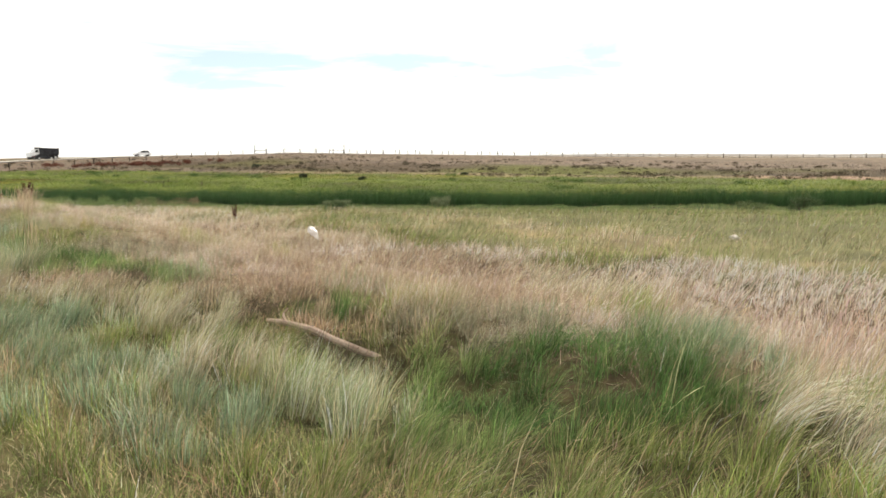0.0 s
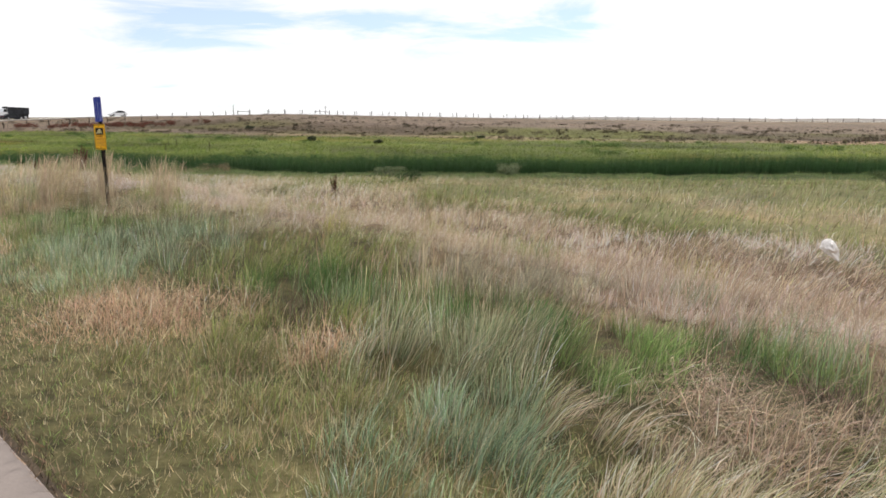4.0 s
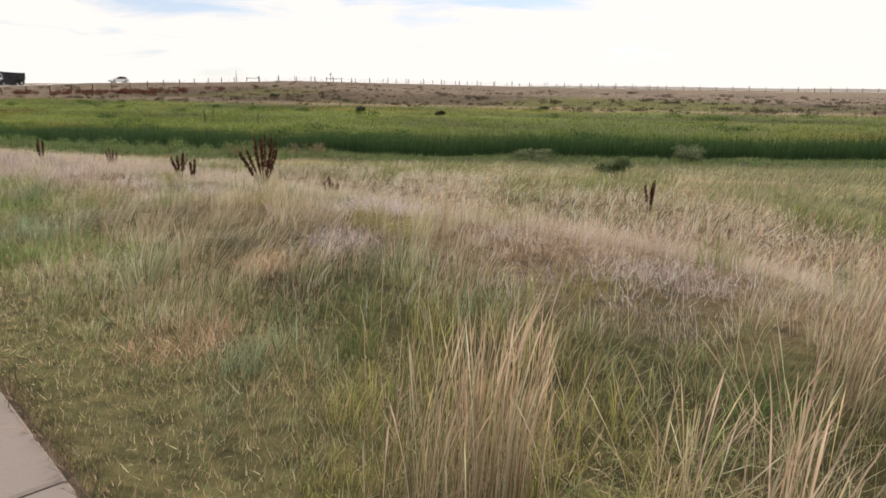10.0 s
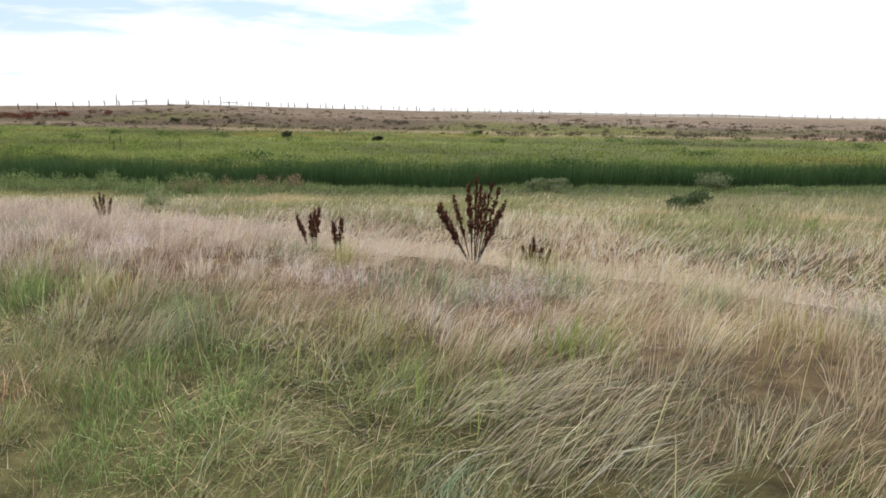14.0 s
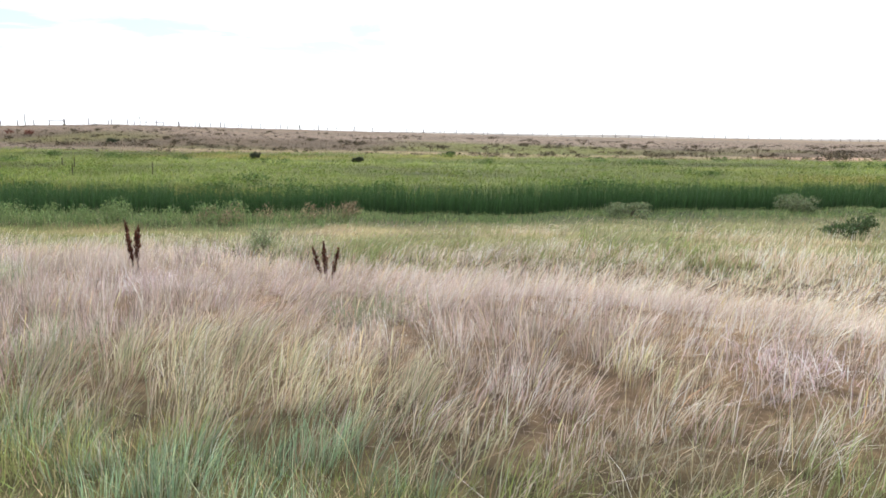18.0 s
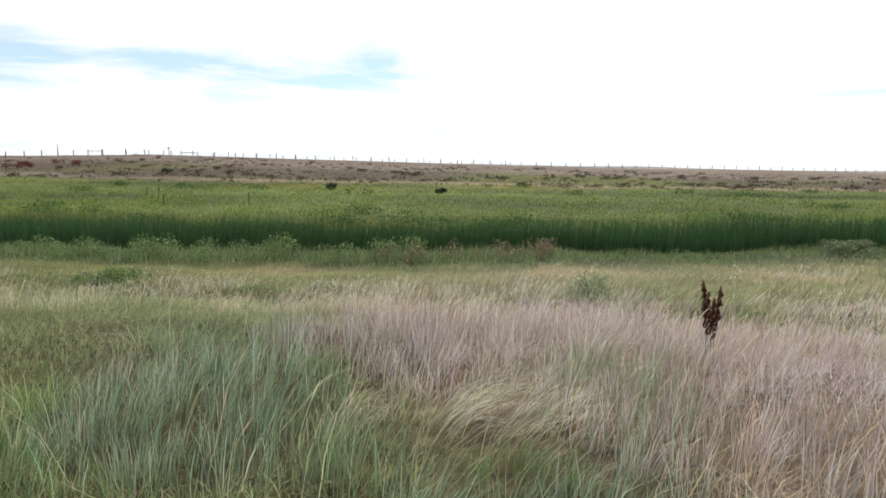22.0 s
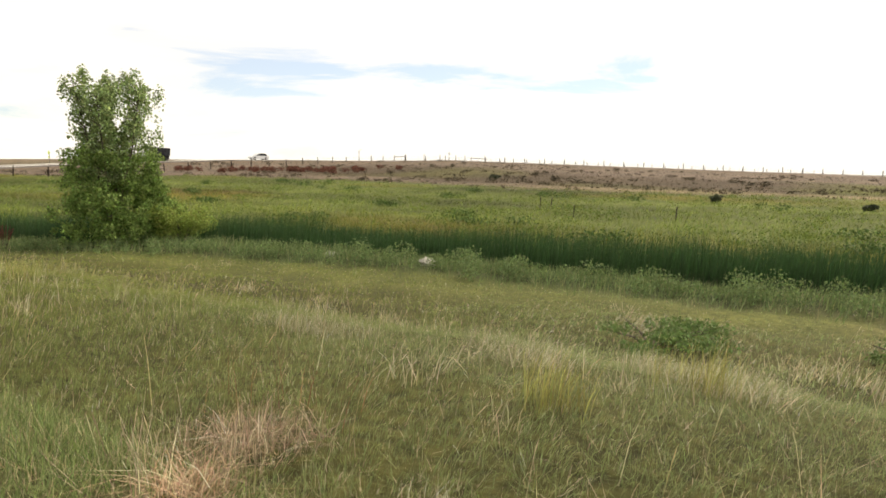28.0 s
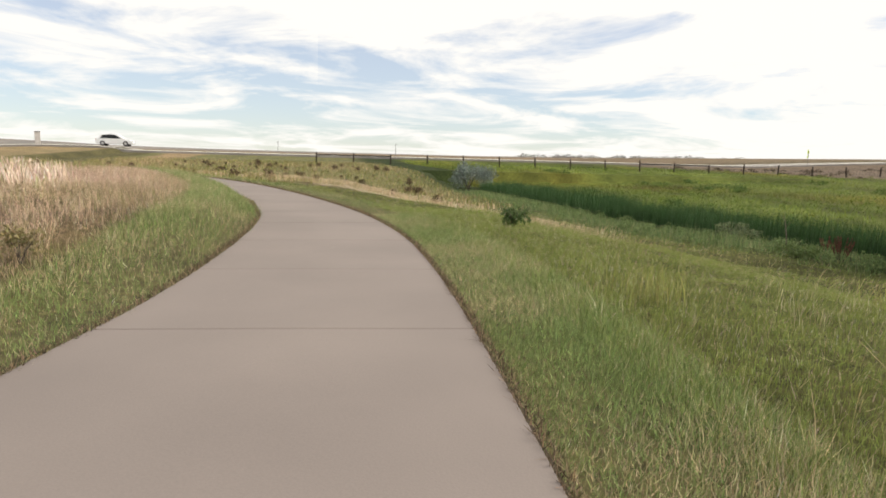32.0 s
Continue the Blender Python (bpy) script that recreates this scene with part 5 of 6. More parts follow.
# ---- shrubs, docks and the tree ----
def leaf_cloud(name, centres, n, size, tint, spread=1.0, parent=None, mat=None, flat=0.6, label="", vary=0.25):
    """Many small folded leaves round clump centres given as (x, y, z, rx, ry, rz)."""
    centres = np.asarray(centres, float)
    weight = (centres[:, 3] * centres[:, 4] * centres[:, 5]) ** (2 / 3)
    k = RNG.choice(len(centres), n, p=weight / weight.sum())
    v = RNG.normal(0, 1, (n, 3))
    v /= np.linalg.norm(v, axis=1)[:, None]
    v *= (RNG.uniform(0, 1, n) ** 0.45 * spread)[:, None]
    p = centres[k, :3] + v * centres[k, 3:]
    a = RNG.normal(0, 1, (n, 3))
    a /= np.linalg.norm(a, axis=1)[:, None]
    b = np.cross(a, RNG.normal(0, 1, (n, 3)))
    b /= np.linalg.norm(b, axis=1)[:, None]
    s = size * RNG.uniform(0.6, 1.35, n)[:, None]
    up = np.cross(a, b) * s * 0.15
    verts = np.stack([p - a * s, p + b * s * flat + up, p + a * s, p - b * s * flat + up], 1).reshape(-1, 3)
    i = np.arange(n)[:, None] * 4
    loops = np.concatenate([i + np.array([0, 1, 2]), i + np.array([0, 2, 3])], 1).ravel()
    starts = np.arange(2 * n) * 3
    c = np.repeat(shade(n, tint, vary), 4, axis=0)
    ob = put_mesh(name, verts, loops, starts, mat or M_LEAF, c)
    ob.parent = parent
    return tagged(ob, label)


def shrub(place, wide, tall, tint, n, leaf, label, group="", name="shrub", rough=1.0):
    """A shrub: a few branching stems and an uneven crown of small leaves."""
    z = float(height(place[0], place[1]))
    root = thing(name, (place[0], place[1], z), 0, label, "shrub", group)
    for _ in range(6):
        bm = bmesh.new()
        a = RNG.uniform(0, 2 * np.pi)
        tip = (0.33 * wide * math.cos(a), 0.33 * wide * math.sin(a), tall * RNG.uniform(0.6, 0.85))
        tube(bm, [(0, 0, -0.03), (tip[0] * 0.35, tip[1] * 0.35, tip[2] * 0.5), tip], [0.008 * wide + 0.004, 0.005 * wide + 0.003, 0.003], 5)
        part("stem", bm, M_BARK, root)
    c = []
    for _ in range(16):
        a, r = RNG.uniform(0, 2 * np.pi), 0.36 * wide * math.sqrt(RNG.uniform(0, 1))
        h = tall * RNG.uniform(0.25, 0.85) * (1 - 0.35 * (r / (0.5 * wide)) ** 2)
        q = RNG.uniform(0.12, 0.2) * wide
        c.append((r * math.cos(a), r * math.sin(a), h, q, q, min(q, tall * 0.22)))
    leaf_cloud("crown", c, n, leaf, tint, parent=root)
    return root


GREY_LEAF, DARK_LEAF = (0.135, 0.165, 0.085), (0.055, 0.085, 0.035)
shrub((-29.8, 25.9), 1.05, 0.62, (0.20, 0.24, 0.125), 1300, 0.019, "small grey-green shrub among dry grass")
BY_CREEK = "low grey-green shrub beside the creek"
shrub((-19.9, 36.0), 2.0, 0.55, GREY_LEAF, 1600, 0.04, BY_CREEK, "shrubs by the creek")
shrub((-13.7, 37.0), 2.0, 0.7, GREY_LEAF, 1600, 0.04, BY_CREEK, "shrubs by the creek")
shrub((-16.3, 29.3), 1.5, 0.6, DARK_LEAF, 1500, 0.035, "dark green low shrub in olive grass", "dark shrubs")
shrub((4.7, 32.2), 1.6, 0.9, DARK_LEAF, 1500, 0.035, "dark green low shrub in olive grass", "dark shrubs")
shrub((2.7, 33.2), 1.8, 0.6, (0.09, 0.12, 0.05), 1200, 0.035, "low green shrub in olive grass", "dark shrubs")
shrub((-70.8, 34.2), 1.8, 0.75, GREY_LEAF, 1800, 0.035, "round grey-green shrub beside the creek", "shrubs by the creek")
shrub((-66.8, 33.6), 1.5, 0.45, (0.10, 0.14, 0.05), 1200, 0.035, "low green weed clump beside the creek", "shrubs by the creek")
shrub((-43.0, 28.6), 2.6, 0.45, (0.11, 0.17, 0.055), 2600, 0.03, "low spreading green weeds on the slope", "weed patches")
shrub((-39.5, 29.2), 1.7, 0.35, (0.12, 0.175, 0.06), 1400, 0.03, "low spreading green weeds on the slope", "weed patches")
shrub((-63.6, 23.6), 0.9, 0.5, (0.07, 0.11, 0.04), 900, 0.03, "dark green grassy clump on the slope", "weed patches")
shrub((-57.3, 15.8), 0.6, 0.5, (0.20, 0.17, 0.08), 420, 0.025, "brownish green weed clump inside the bend", "weed patches")
shrub((-107.0, 32.3), 5.4, 2.5, (0.165, 0.20, 0.178), 4600, 0.066, "silvery grey-green shrub at the creek's end", name="silver_shrub")


def dry_weed(place, tall, stems, spread, label, tint=(0.075, 0.027, 0.017)):
    """A dead dock: stems that fan out, each with a dense rust-brown seed head."""
    z = float(height(place[0], place[1]))
    root = thing("dock_plant", (place[0], place[1], z), 0, label, "dock plant", "dead dock plants")
    for i in range(stems):
        a = 2 * np.pi * i / stems + RNG.uniform(-0.4, 0.4)
        out = spread * RNG.uniform(0.35, 1.15)
        h = tall * RNG.uniform(0.85, 1.0) * (1.05 - 0.35 * (out / spread) ** 2)
        p0 = Vector((0.04 * math.cos(a), 0.04 * math.sin(a), -0.03))
        p1 = Vector((out * 0.42 * math.cos(a), out * 0.3 * math.sin(a), h * 0.32))
        p2 = Vector((out * math.cos(a), out * 0.7 * math.sin(a), h))
        bm = bmesh.new()
        tube(bm, [p0, p1, p2], [0.006, 0.005, 0.003], 5)
        stem = part("stem", bm, M_WOOD, root)
        c = [(*(p1 + (p2 - p1) * s), r, r, 0.045) for s, r in ((0.12, 0.016), (0.25, 0.032), (0.38, 0.018), (0.5, 0.036), (0.62, 0.02), (0.74, 0.030), (0.86, 0.016), (0.94, 0.02), (1.0, 0.010))]
        head = leaf_cloud("seed_head", c, 260, 0.013, tint, parent=stem, mat=M_DRY, flat=0.7, vary=0.4)
        tagged(head, kind="stuff")
    return root


DOCK = "dead rust-brown dock with dense seed heads, in dry grass"
dry_weed((-21.1, 16.65), 0.84, 13, 0.36, DOCK)
dry_weed((-20.48, 17.8), 0.50, 6, 0.16, DOCK)
dry_weed((-22.78, 16.8), 0.56, 4, 0.16, DOCK)
dry_weed((-22.5, 16.75), 0.44, 2, 0.06, DOCK)
dry_weed((-15.15, 19.9), 0.66, 4, 0.16, DOCK)
dry_weed((-29.85, 20.55), 0.66, 4, 0.16, DOCK)
dry_weed((-27.55, 20.4), 0.55, 4, 0.20, DOCK)


def cottonwood(place):
    """A young cottonwood: several trunks that fan out from the bank, twigs, and a gappy crown of small round leaves."""
    z = float(height(place[0], place[1]))
    root = thing("cottonwood_tree", (*place, z), 48, "young green cottonwood with bushy skirt on the creek bank", "tree")

    def reach(h):
        return float(np.interp(h, [0, 0.8, 2.2, 3.3, 4.3, 5.4, 6.4, 7.1, 7.6], [2.6, 2.75, 2.45, 2.05, 2.2, 2.65, 2.5, 1.6, 0.6]))

    clumps, skirt = [], []
    for i in range(9):
        a = 2 * math.pi * i / 9 + RNG.uniform(-0.3, 0.3)
        h = RNG.uniform(5.9, 6.9)
        out = RNG.uniform(0.45, 0.95) * reach(h)
        pts = [(0.12 * math.cos(a), 0.12 * math.sin(a), -0.1), (0.3 * out * math.cos(a), 0.3 * out * math.sin(a), h * 0.3),
               (0.72 * out * math.cos(a + 0.2), 0.72 * out * math.sin(a + 0.2), h * 0.66), (out * math.cos(a + 0.2), out * math.sin(a + 0.2), h)]
        bm = bmesh.new()
        tube(bm, pts, [0.06, 0.045, 0.028, 0.008], 7)
        limb = part("trunk", bm, M_BARK, root)
        for s in np.linspace(0.4, 1.0, 11):
            seg = min(int(s * 3), 2)
            base = Vector(pts[seg]).lerp(Vector(pts[seg + 1]), s * 3 - seg)
            for _ in range(2):
                b = RNG.uniform(0, 2 * math.pi)
                r = RNG.uniform(0.25, 0.95) * (1.2 - 0.7 * s)
                tip = base + Vector((r * math.cos(b), r * math.sin(b), RNG.uniform(0.1, 0.42)))
                bm = bmesh.new()
                tube(bm, [base, base.lerp(tip, 0.5) + Vector((0, 0, 0.03)), tip], [0.016, 0.010, 0.004], 4)
                part("branch", bm, M_BARK, limb)
                q = RNG.uniform(0.18, 0.34)
                clumps.append((tip.x, tip.y, tip.z, q, q, q * 0.9))
    # plumes of leaves that rise round the outside, with gaps between them
    for i in range(74):
        a, h = RNG.uniform(0, 2 * math.pi), RNG.uniform(3.3, 6.4) if i < 56 else RNG.uniform(6.0, 6.9)
        r = reach(h) * RNG.uniform(0.1, 0.86 if i < 56 else 0.6)
        for k in range(4):
            q = 0.36 - 0.06 * k
            clumps.append(((r + 0.05 * k) * math.cos(a), (r + 0.05 * k) * math.sin(a), h + 0.19 * k, q, q, q * 1.1))
    for _ in range(46):
        h = RNG.uniform(2.6, 5.4)
        a, r = RNG.uniform(0, 2 * math.pi), reach(h) * RNG.uniform(0.2, 0.9)
        q = RNG.uniform(0.16, 0.34)
        clumps.append((r * math.cos(a), r * math.sin(a), h + 0.2 * math.sin(5 * a), q, q, q * 0.8))
    leaf_cloud("crown", clumps, 19000, 0.054, (0.215, 0.285, 0.115), spread=1.1, vary=0.42, parent=root, flat=0.85, label="gappy crown of small round leaves")
    for _ in range(330):
        h = RNG.uniform(0.1, 3.9)
        a, r = RNG.uniform(0, 2 * math.pi), reach(h) * math.sqrt(RNG.uniform(0, 1))
        q = RNG.uniform(0.2, 0.40)
        skirt.append((r * math.cos(a), r * math.sin(a), h, q, q, q))
    for _ in range(90):
        q = RNG.uniform(0.16, 0.34)
        u = RNG.uniform(0, 1)
        skirt.append((1.6 + 2.1 * u, RNG.uniform(-0.6, 1.0), RNG.uniform(0.15, 2.4 - 1.6 * u), q, q, q))
    leaf_cloud("skirt", skirt, 36000, 0.054, (0.155, 0.230, 0.062), vary=0.38, parent=root, flat=0.85, label="dense green lower leaves")
    root.scale = (0.80, 0.80, 0.87)
    return root


cottonwood((-63.3, 36.9))
shrub((-61.1, 38.0), 2.7, 1.7, (0.215, 0.275, 0.065), 5200, 0.04, "light green bush at the foot of the tree")


def creek_clumps():
    c = []
    for _ in range(420):
        x = RNG.uniform(-98, 14)
        y = float(creek_y(x)) - abs(RNG.normal(0.3, 0.9)) + 0.2
        q = RNG.uniform(0.16, 0.40) * (1.15 if -58 < x < -33 else 0.45 if x > -33 else 0.8)
        c.append((x, y, float(height(x, y)) + q * 0.8, q, q, q * 0.9))
    ob = leaf_cloud("creek_weeds", c, 34000, 0.032, (0.140, 0.195, 0.075), vary=0.25)
    tagged(ob, "leafy light green weeds lining the creek", "weeds", kind="stuff")


creek_clumps()


# ---- sagebrush and dark scrub on the far slope ----
def far_scrub():
    rng = np.random.RandomState(8)
    for sx, sy, w, h in ((-66.8, 94.1, 1.7, 0.8), (-42.3, 68.7, 1.2, 0.65), (-33.5, 66.4, 1.0, 0.45), (-26.2, 80, 1.4, 0.4)):
        shrub((sx, sy), w, h, (0.05, 0.06, 0.035), 700, 0.07, "dark rounded sagebrush on the far slope", "sagebrush on the slope", "sagebrush")
    n = 900
    x = rng.uniform(-140, 60, n)
    y = meadow_top(x) - 1 + rng.uniform(0, 1, n) ** 1.4 * 55
    x = x + 2.5 * ripple(x, y, 8, 3)
    ok = road_off(x, y) > 9
    c = []
    for px, py in zip(x[ok], y[ok]):
        w = 0.16 + 0.5 * rng.uniform(0, 1) ** 3
        z = float(height(px, py))
        for _ in range(3):
            c.append((px + rng.normal(0, w * 1.4), py + rng.normal(0, w), z + w * 0.35, w * 0.8, w * 0.6, w * 0.4))
    ob = leaf_cloud("low_scrub", c, 34000, 0.085, (0.066, 0.054, 0.034), vary=0.5, spread=1.25)
    tagged(ob, "scattered dark brown low scrub on the slope", "scrub", kind="stuff")
    # leafy clumps all over the meadow
    c, n = [], 3400
    x = rng.uniform(-135, 48, n)
    low, top = creek_y(x) + 4.0, meadow_top(x)
    y = low + (top - low) * rng.uniform(0, 1, n) ** 1.3
    r = rng.uniform(0.25, 0.8, n) * (1.1 - 0.4 * (y - low) / (top - low))
    z = height(x, y)
    c = np.stack([x, y, z + r * 0.28, r * 1.5, r, r * 0.38], 1)
    for side, tint in ((0, (0.105, 0.155, 0.034)), (1, (0.160, 0.200, 0.046))):
        pick = (ripple(x * 0.5, y * 1.3, 7, 1) + rng.normal(0, 0.4, n) > 0) == bool(side)
        ob = leaf_cloud("meadow_weeds", c[pick], 46000, 0.048, tint, vary=0.22)
        tagged(ob, "low leafy green weeds spread over the meadow", "weeds", kind="stuff")
    # larger dark clumps behind the cattails, and a patch of brown weeds before them
    c = []
    for _ in range(70):
        px = rng.uniform(-120, 30)
        py = float(creek_y(px)) + 5 + rng.uniform(0, 1) ** 1.5 * (float(meadow_top(px)) - float(creek_y(px)) - 8)
        w = rng.uniform(0.5, 1.1)
        for _ in range(3):
            qx, qy = px + rng.normal(0, w), py + rng.normal(0, w * 0.5)
            c.append((qx, qy, float(height(qx, qy)) + 0.2, w, w * 0.7, 0.28))
    ob = leaf_cloud("meadow_weeds", c, 22000, 0.065, (0.070, 0.115, 0.032), vary=0.25)
    tagged(ob, "darker leafy clumps in the meadow behind the cattails", "weeds", kind="stuff")
    c = []
    for _ in range(26):
        px = rng.uniform(-34.3, -29.2)
        py = float(creek_y(px)) - rng.uniform(0.2, 1.2)
        w = rng.uniform(0.18, 0.34)
        c.append((px, py, float(height(px, py)) + w, w, w, w * 1.1))
    ob = leaf_cloud("dead_weeds", c, 2200, 0.03, (0.19, 0.15, 0.09), vary=0.35)
    tagged(ob, "brown dead weeds at the foot of the cattails", "weeds", kind="stuff")
    # dark weeds dotted over the flat before the road
    c = []
    for _ in range(100):
        px, py = rng.uniform(-122, -84), rng.uniform(2, 27)
        if off_path(px, py) > 2.5 or off_path(px, py) < -7:
            w = rng.uniform(0.12, 0.34)
            c.append((px, py, float(height(px, py)) + w * 0.7, w, w, w * 0.9))
    ob = leaf_cloud("plain_weeds", c, 9000, 0.05, (0.09, 0.062, 0.038), vary=0.4)
    tagged(ob, "scattered dark brown weeds on the flat before the road", "weeds", kind="stuff")
    # reddish weeds by the road fence
    c = []
    for _ in range(60):
        px, py = rng.uniform(-122, -88), 0
        py = 98 + (px + 122) * 0.35 + rng.normal(0, 3.0)
        c.append((px, py, float(height(px, py)) + 0.3, 0.7, 0.6, 0.4))
    ob = leaf_cloud("red_weeds", c, 9000, 0.09, (0.115, 0.045, 0.03), vary=0.3)
    tagged(ob, "rust-red weeds below the road fence", "weeds", kind="stuff")


far_scrub()


# ---- rusty weeds and a bowed dead stalk by the creek ----
dry_weed((-65.96, 34.38), 0.95, 9, 0.45, "rusty red-brown dead weeds beside the creek", (0.10, 0.042, 0.030))
dry_weed((-66.96, 34.78), 0.7, 6, 0.4, "rusty red-brown dead weeds beside the creek", (0.13, 0.06, 0.04))


def bowed_stalk(place):
    z = float(height(*place))
    root = thing("dead_stalk", (*place, z), 0, "bare bowed dead stalk standing by the cattails", "dead stalk")
    bm = bmesh.new()
    tube(bm, [(0, 0, -0.05), (-0.1, 0, 0.6), (-0.35, 0.1, 1.05), (-0.75, 0.2, 1.2)], [0.018, 0.015, 0.011, 0.005], 6)
    part("stalk", bm, M_BARK, root)
    for p, q in (((-0.22, 0.05, 0.85), (0.05, 0.1, 1.1)), ((-0.4, 0.1, 1.08), (-0.45, 0.15, 1.35))):
        bm = bmesh.new()
        tube(bm, [p, q], [0.009, 0.004], 5)
        part("twig", bm, M_BARK, root)


bowed_stalk((-67.13, 33.48))


# ---- the warning sign ----
def strip_mesh(bm, pts, wide, y):
    """A flat ribbon in x and z through the points, at depth y."""
    ring = []
    for k, (px, pz) in enumerate(pts):
        a, b = pts[max(k - 1, 0)], pts[min(k + 1, len(pts) - 1)]
        dx, dz = b[0] - a[0], b[1] - a[1]
        n = math.hypot(dx, dz) or 1.0
        w = wide[k] if isinstance(wide, (list, tuple)) else wide
        ring.append([bm.verts.new((px + s * -dz / n * w / 2, y - h, pz + s * dx / n * w / 2)) for s, h in ((1, 0.0), (1, 0.0008), (-1, 0.0008), (-1, 0.0))])
    for a, b in zip(ring, ring[1:]):
        for i in range(4):
            bm.faces.new((a[i], a[(i + 1) % 4], b[(i + 1) % 4], b[i]))
    bm.faces.new(ring[0])
    bm.faces.new(ring[-1][::-1])
    return bm


def rounded_plate(bm, w, h, r, y0, y1, cx=0.0, cz=0.0):
    pts = []
    for sx, sz, a0 in ((1, 1, 0), (-1, 1, 90), (-1, -1, 180), (1, -1, 270)):
        for k in range(5):
            a = radians(a0 + 22.5 * k)
            pts.append((cx + sx * (w / 2 - r) + r * math.cos(a), cz + sz * (h / 2 - r) + r * math.sin(a)))
    return prism(bm, pts, (y1 - y0) / 2, Matrix.Translation((0, (y0 + y1) / 2, 0)))


def lettering(text, size, place, parent, mat, wide):
    """Words as a mesh, on a plate that faces -y."""
    cu = bpy.data.curves.new("words", "FONT")
    cu.body, cu.size, cu.extrude, cu.align_x, cu.offset = text, size, 0.0006, "CENTER", size * 0.025
    tmp = bpy.data.objects.new("words", cu)
    scene.collection.objects.link(tmp)
    bpy.context.view_layer.update()
    me = bpy.data.meshes.new_from_object(tmp.evaluated_get(bpy.context.evaluated_depsgraph_get()))
    xs = [v.co.x for v in me.vertices]
    k = wide / (max(xs) - min(xs))
    me.transform(Matrix.Translation(place) @ Matrix.Rotation(radians(90), 4, "X") @ Matrix.Diagonal((k, 1, 1, 1)))
    bpy.data.objects.remove(tmp)
    me.materials.clear()
    me.materials.append(mat)
    ob = new("lettering", me)
    ob.parent = parent
    return ob


def warning_sign(place, turn):
    z = float(height(place[0], place[1]))
    root = thing("warning_sign", (*place, z), turn, "yellow rattlesnake warning and blue panel on a dark steel post", "sign")
    k = 1.19
    root.scale = (k, k, k)
    top = (1.93 - z) / k
    bm = bmesh.new()
    # hat-shaped channel
    outline = [(-0.026, 0.0), (-0.016, 0.0), (-0.011, 0.022), (0.011, 0.022), (0.016, 0.0), (0.026, 0.0), (0.026, 0.004), (0.019, 0.004), (0.014, 0.027), (-0.014, 0.027), (-0.019, 0.004), (-0.026, 0.004)]
    lo = [bm.verts.new((x, y - 0.022, -0.3)) for x, y in outline]
    hi = [bm.verts.new((x, y - 0.022, top - 0.03)) for x, y in outline]
    for i in range(len(outline)):
        j = (i + 1) % len(outline)
        bm.faces.new((lo[i], lo[j], hi[j], hi[i]))
    bm.faces.new(hi)
    bm.faces.new(lo[::-1])
    bmesh.ops.recalc_face_normals(bm, faces=bm.faces)
    post = part("post", bm, M_POST, root, "dark perforated steel channel post")
    hole = None
    for j in range(52):
        h = 0.06 + j * 0.0254
        if h > (1.24 - z) / k:
            break
        bm = bmesh.new()
        bmesh.ops.create_cone(bm, cap_ends=True, segments=8, radius1=0.0042, radius2=0.0042, depth=0.003)
        for v in bm.verts:
            v.co = Vector((v.co.x, -0.0015 + v.co.z + 0.0, v.co.y + h))
        part("hole", bm, M_HOLE, post)
    # upper panel, its print gone, with pale scratches
    bz = (1.765 - z) / k
    bm = bmesh.new()
    rounded_plate(bm, 0.180, 0.268, 0.008, -0.029, -0.0265, 0.012, bz)
    blue = part("blue_panel", bm, M_BLUE, root, "faded blue sheet with pale scratches")
    rng = np.random.RandomState(4)
    for j in range(30):
        x0, z0 = rng.uniform(-0.075, 0.10), rng.uniform(-0.08, 0.13)
        long, bend = rng.uniform(0.03, 0.17), rng.uniform(-0.014, 0.014)
        pts = []
        for s in np.linspace(0, 1, 6):
            pts.append((min(max(x0 + bend * math.sin(3 * s) + 0.004 * math.sin(7 * s + j) + 0.008, -0.078), 0.102), max(z0 - long * s, -0.128) + bz))
        bm = bmesh.new()
        strip_mesh(bm, pts, rng.uniform(0.0006, 0.0020), -0.0291)
        part("scratch", bm, M_SCRATCH, blue)
    # lower panel
    yz = (1.41 - z) / k
    bm = bmesh.new()
    rounded_plate(bm, 0.272, 0.276, 0.018, -0.031, -0.0285, 0.0, yz)
    yellow = part("yellow_panel", bm, M_YELLOW, root, "yellow sheet with black border")
    bm = bmesh.new()
    # border as a frame of two outlines
    def ring(w, h, r, y):
        pts = []
        for sx, sz, a0 in ((1, 1, 0), (-1, 1, 90), (-1, -1, 180), (1, -1, 270)):
            for k in range(5):
                a = radians(a0 + 22.5 * k)
                pts.append(bm.verts.new((sx * (w / 2 - r) + r * math.cos(a), y, yz + sz * (h / 2 - r) + r * math.sin(a))))
        return pts
    a, b = ring(0.262, 0.266, 0.014, -0.0318), ring(0.248, 0.252, 0.009, -0.0318)
    for i in range(20):
        bm.faces.new((a[i], a[(i + 1) % 20], b[(i + 1) % 20], b[i]))
    part("border", bm, M_BLACK, yellow, "black border line")
    bm = bmesh.new()
    rounded_plate(bm, 0.190, 0.076, 0.006, -0.0318, -0.0312, 0.0, yz + 0.060)
    field = part("black_field", bm, M_BLACK, yellow)
    pts, wides = [], []
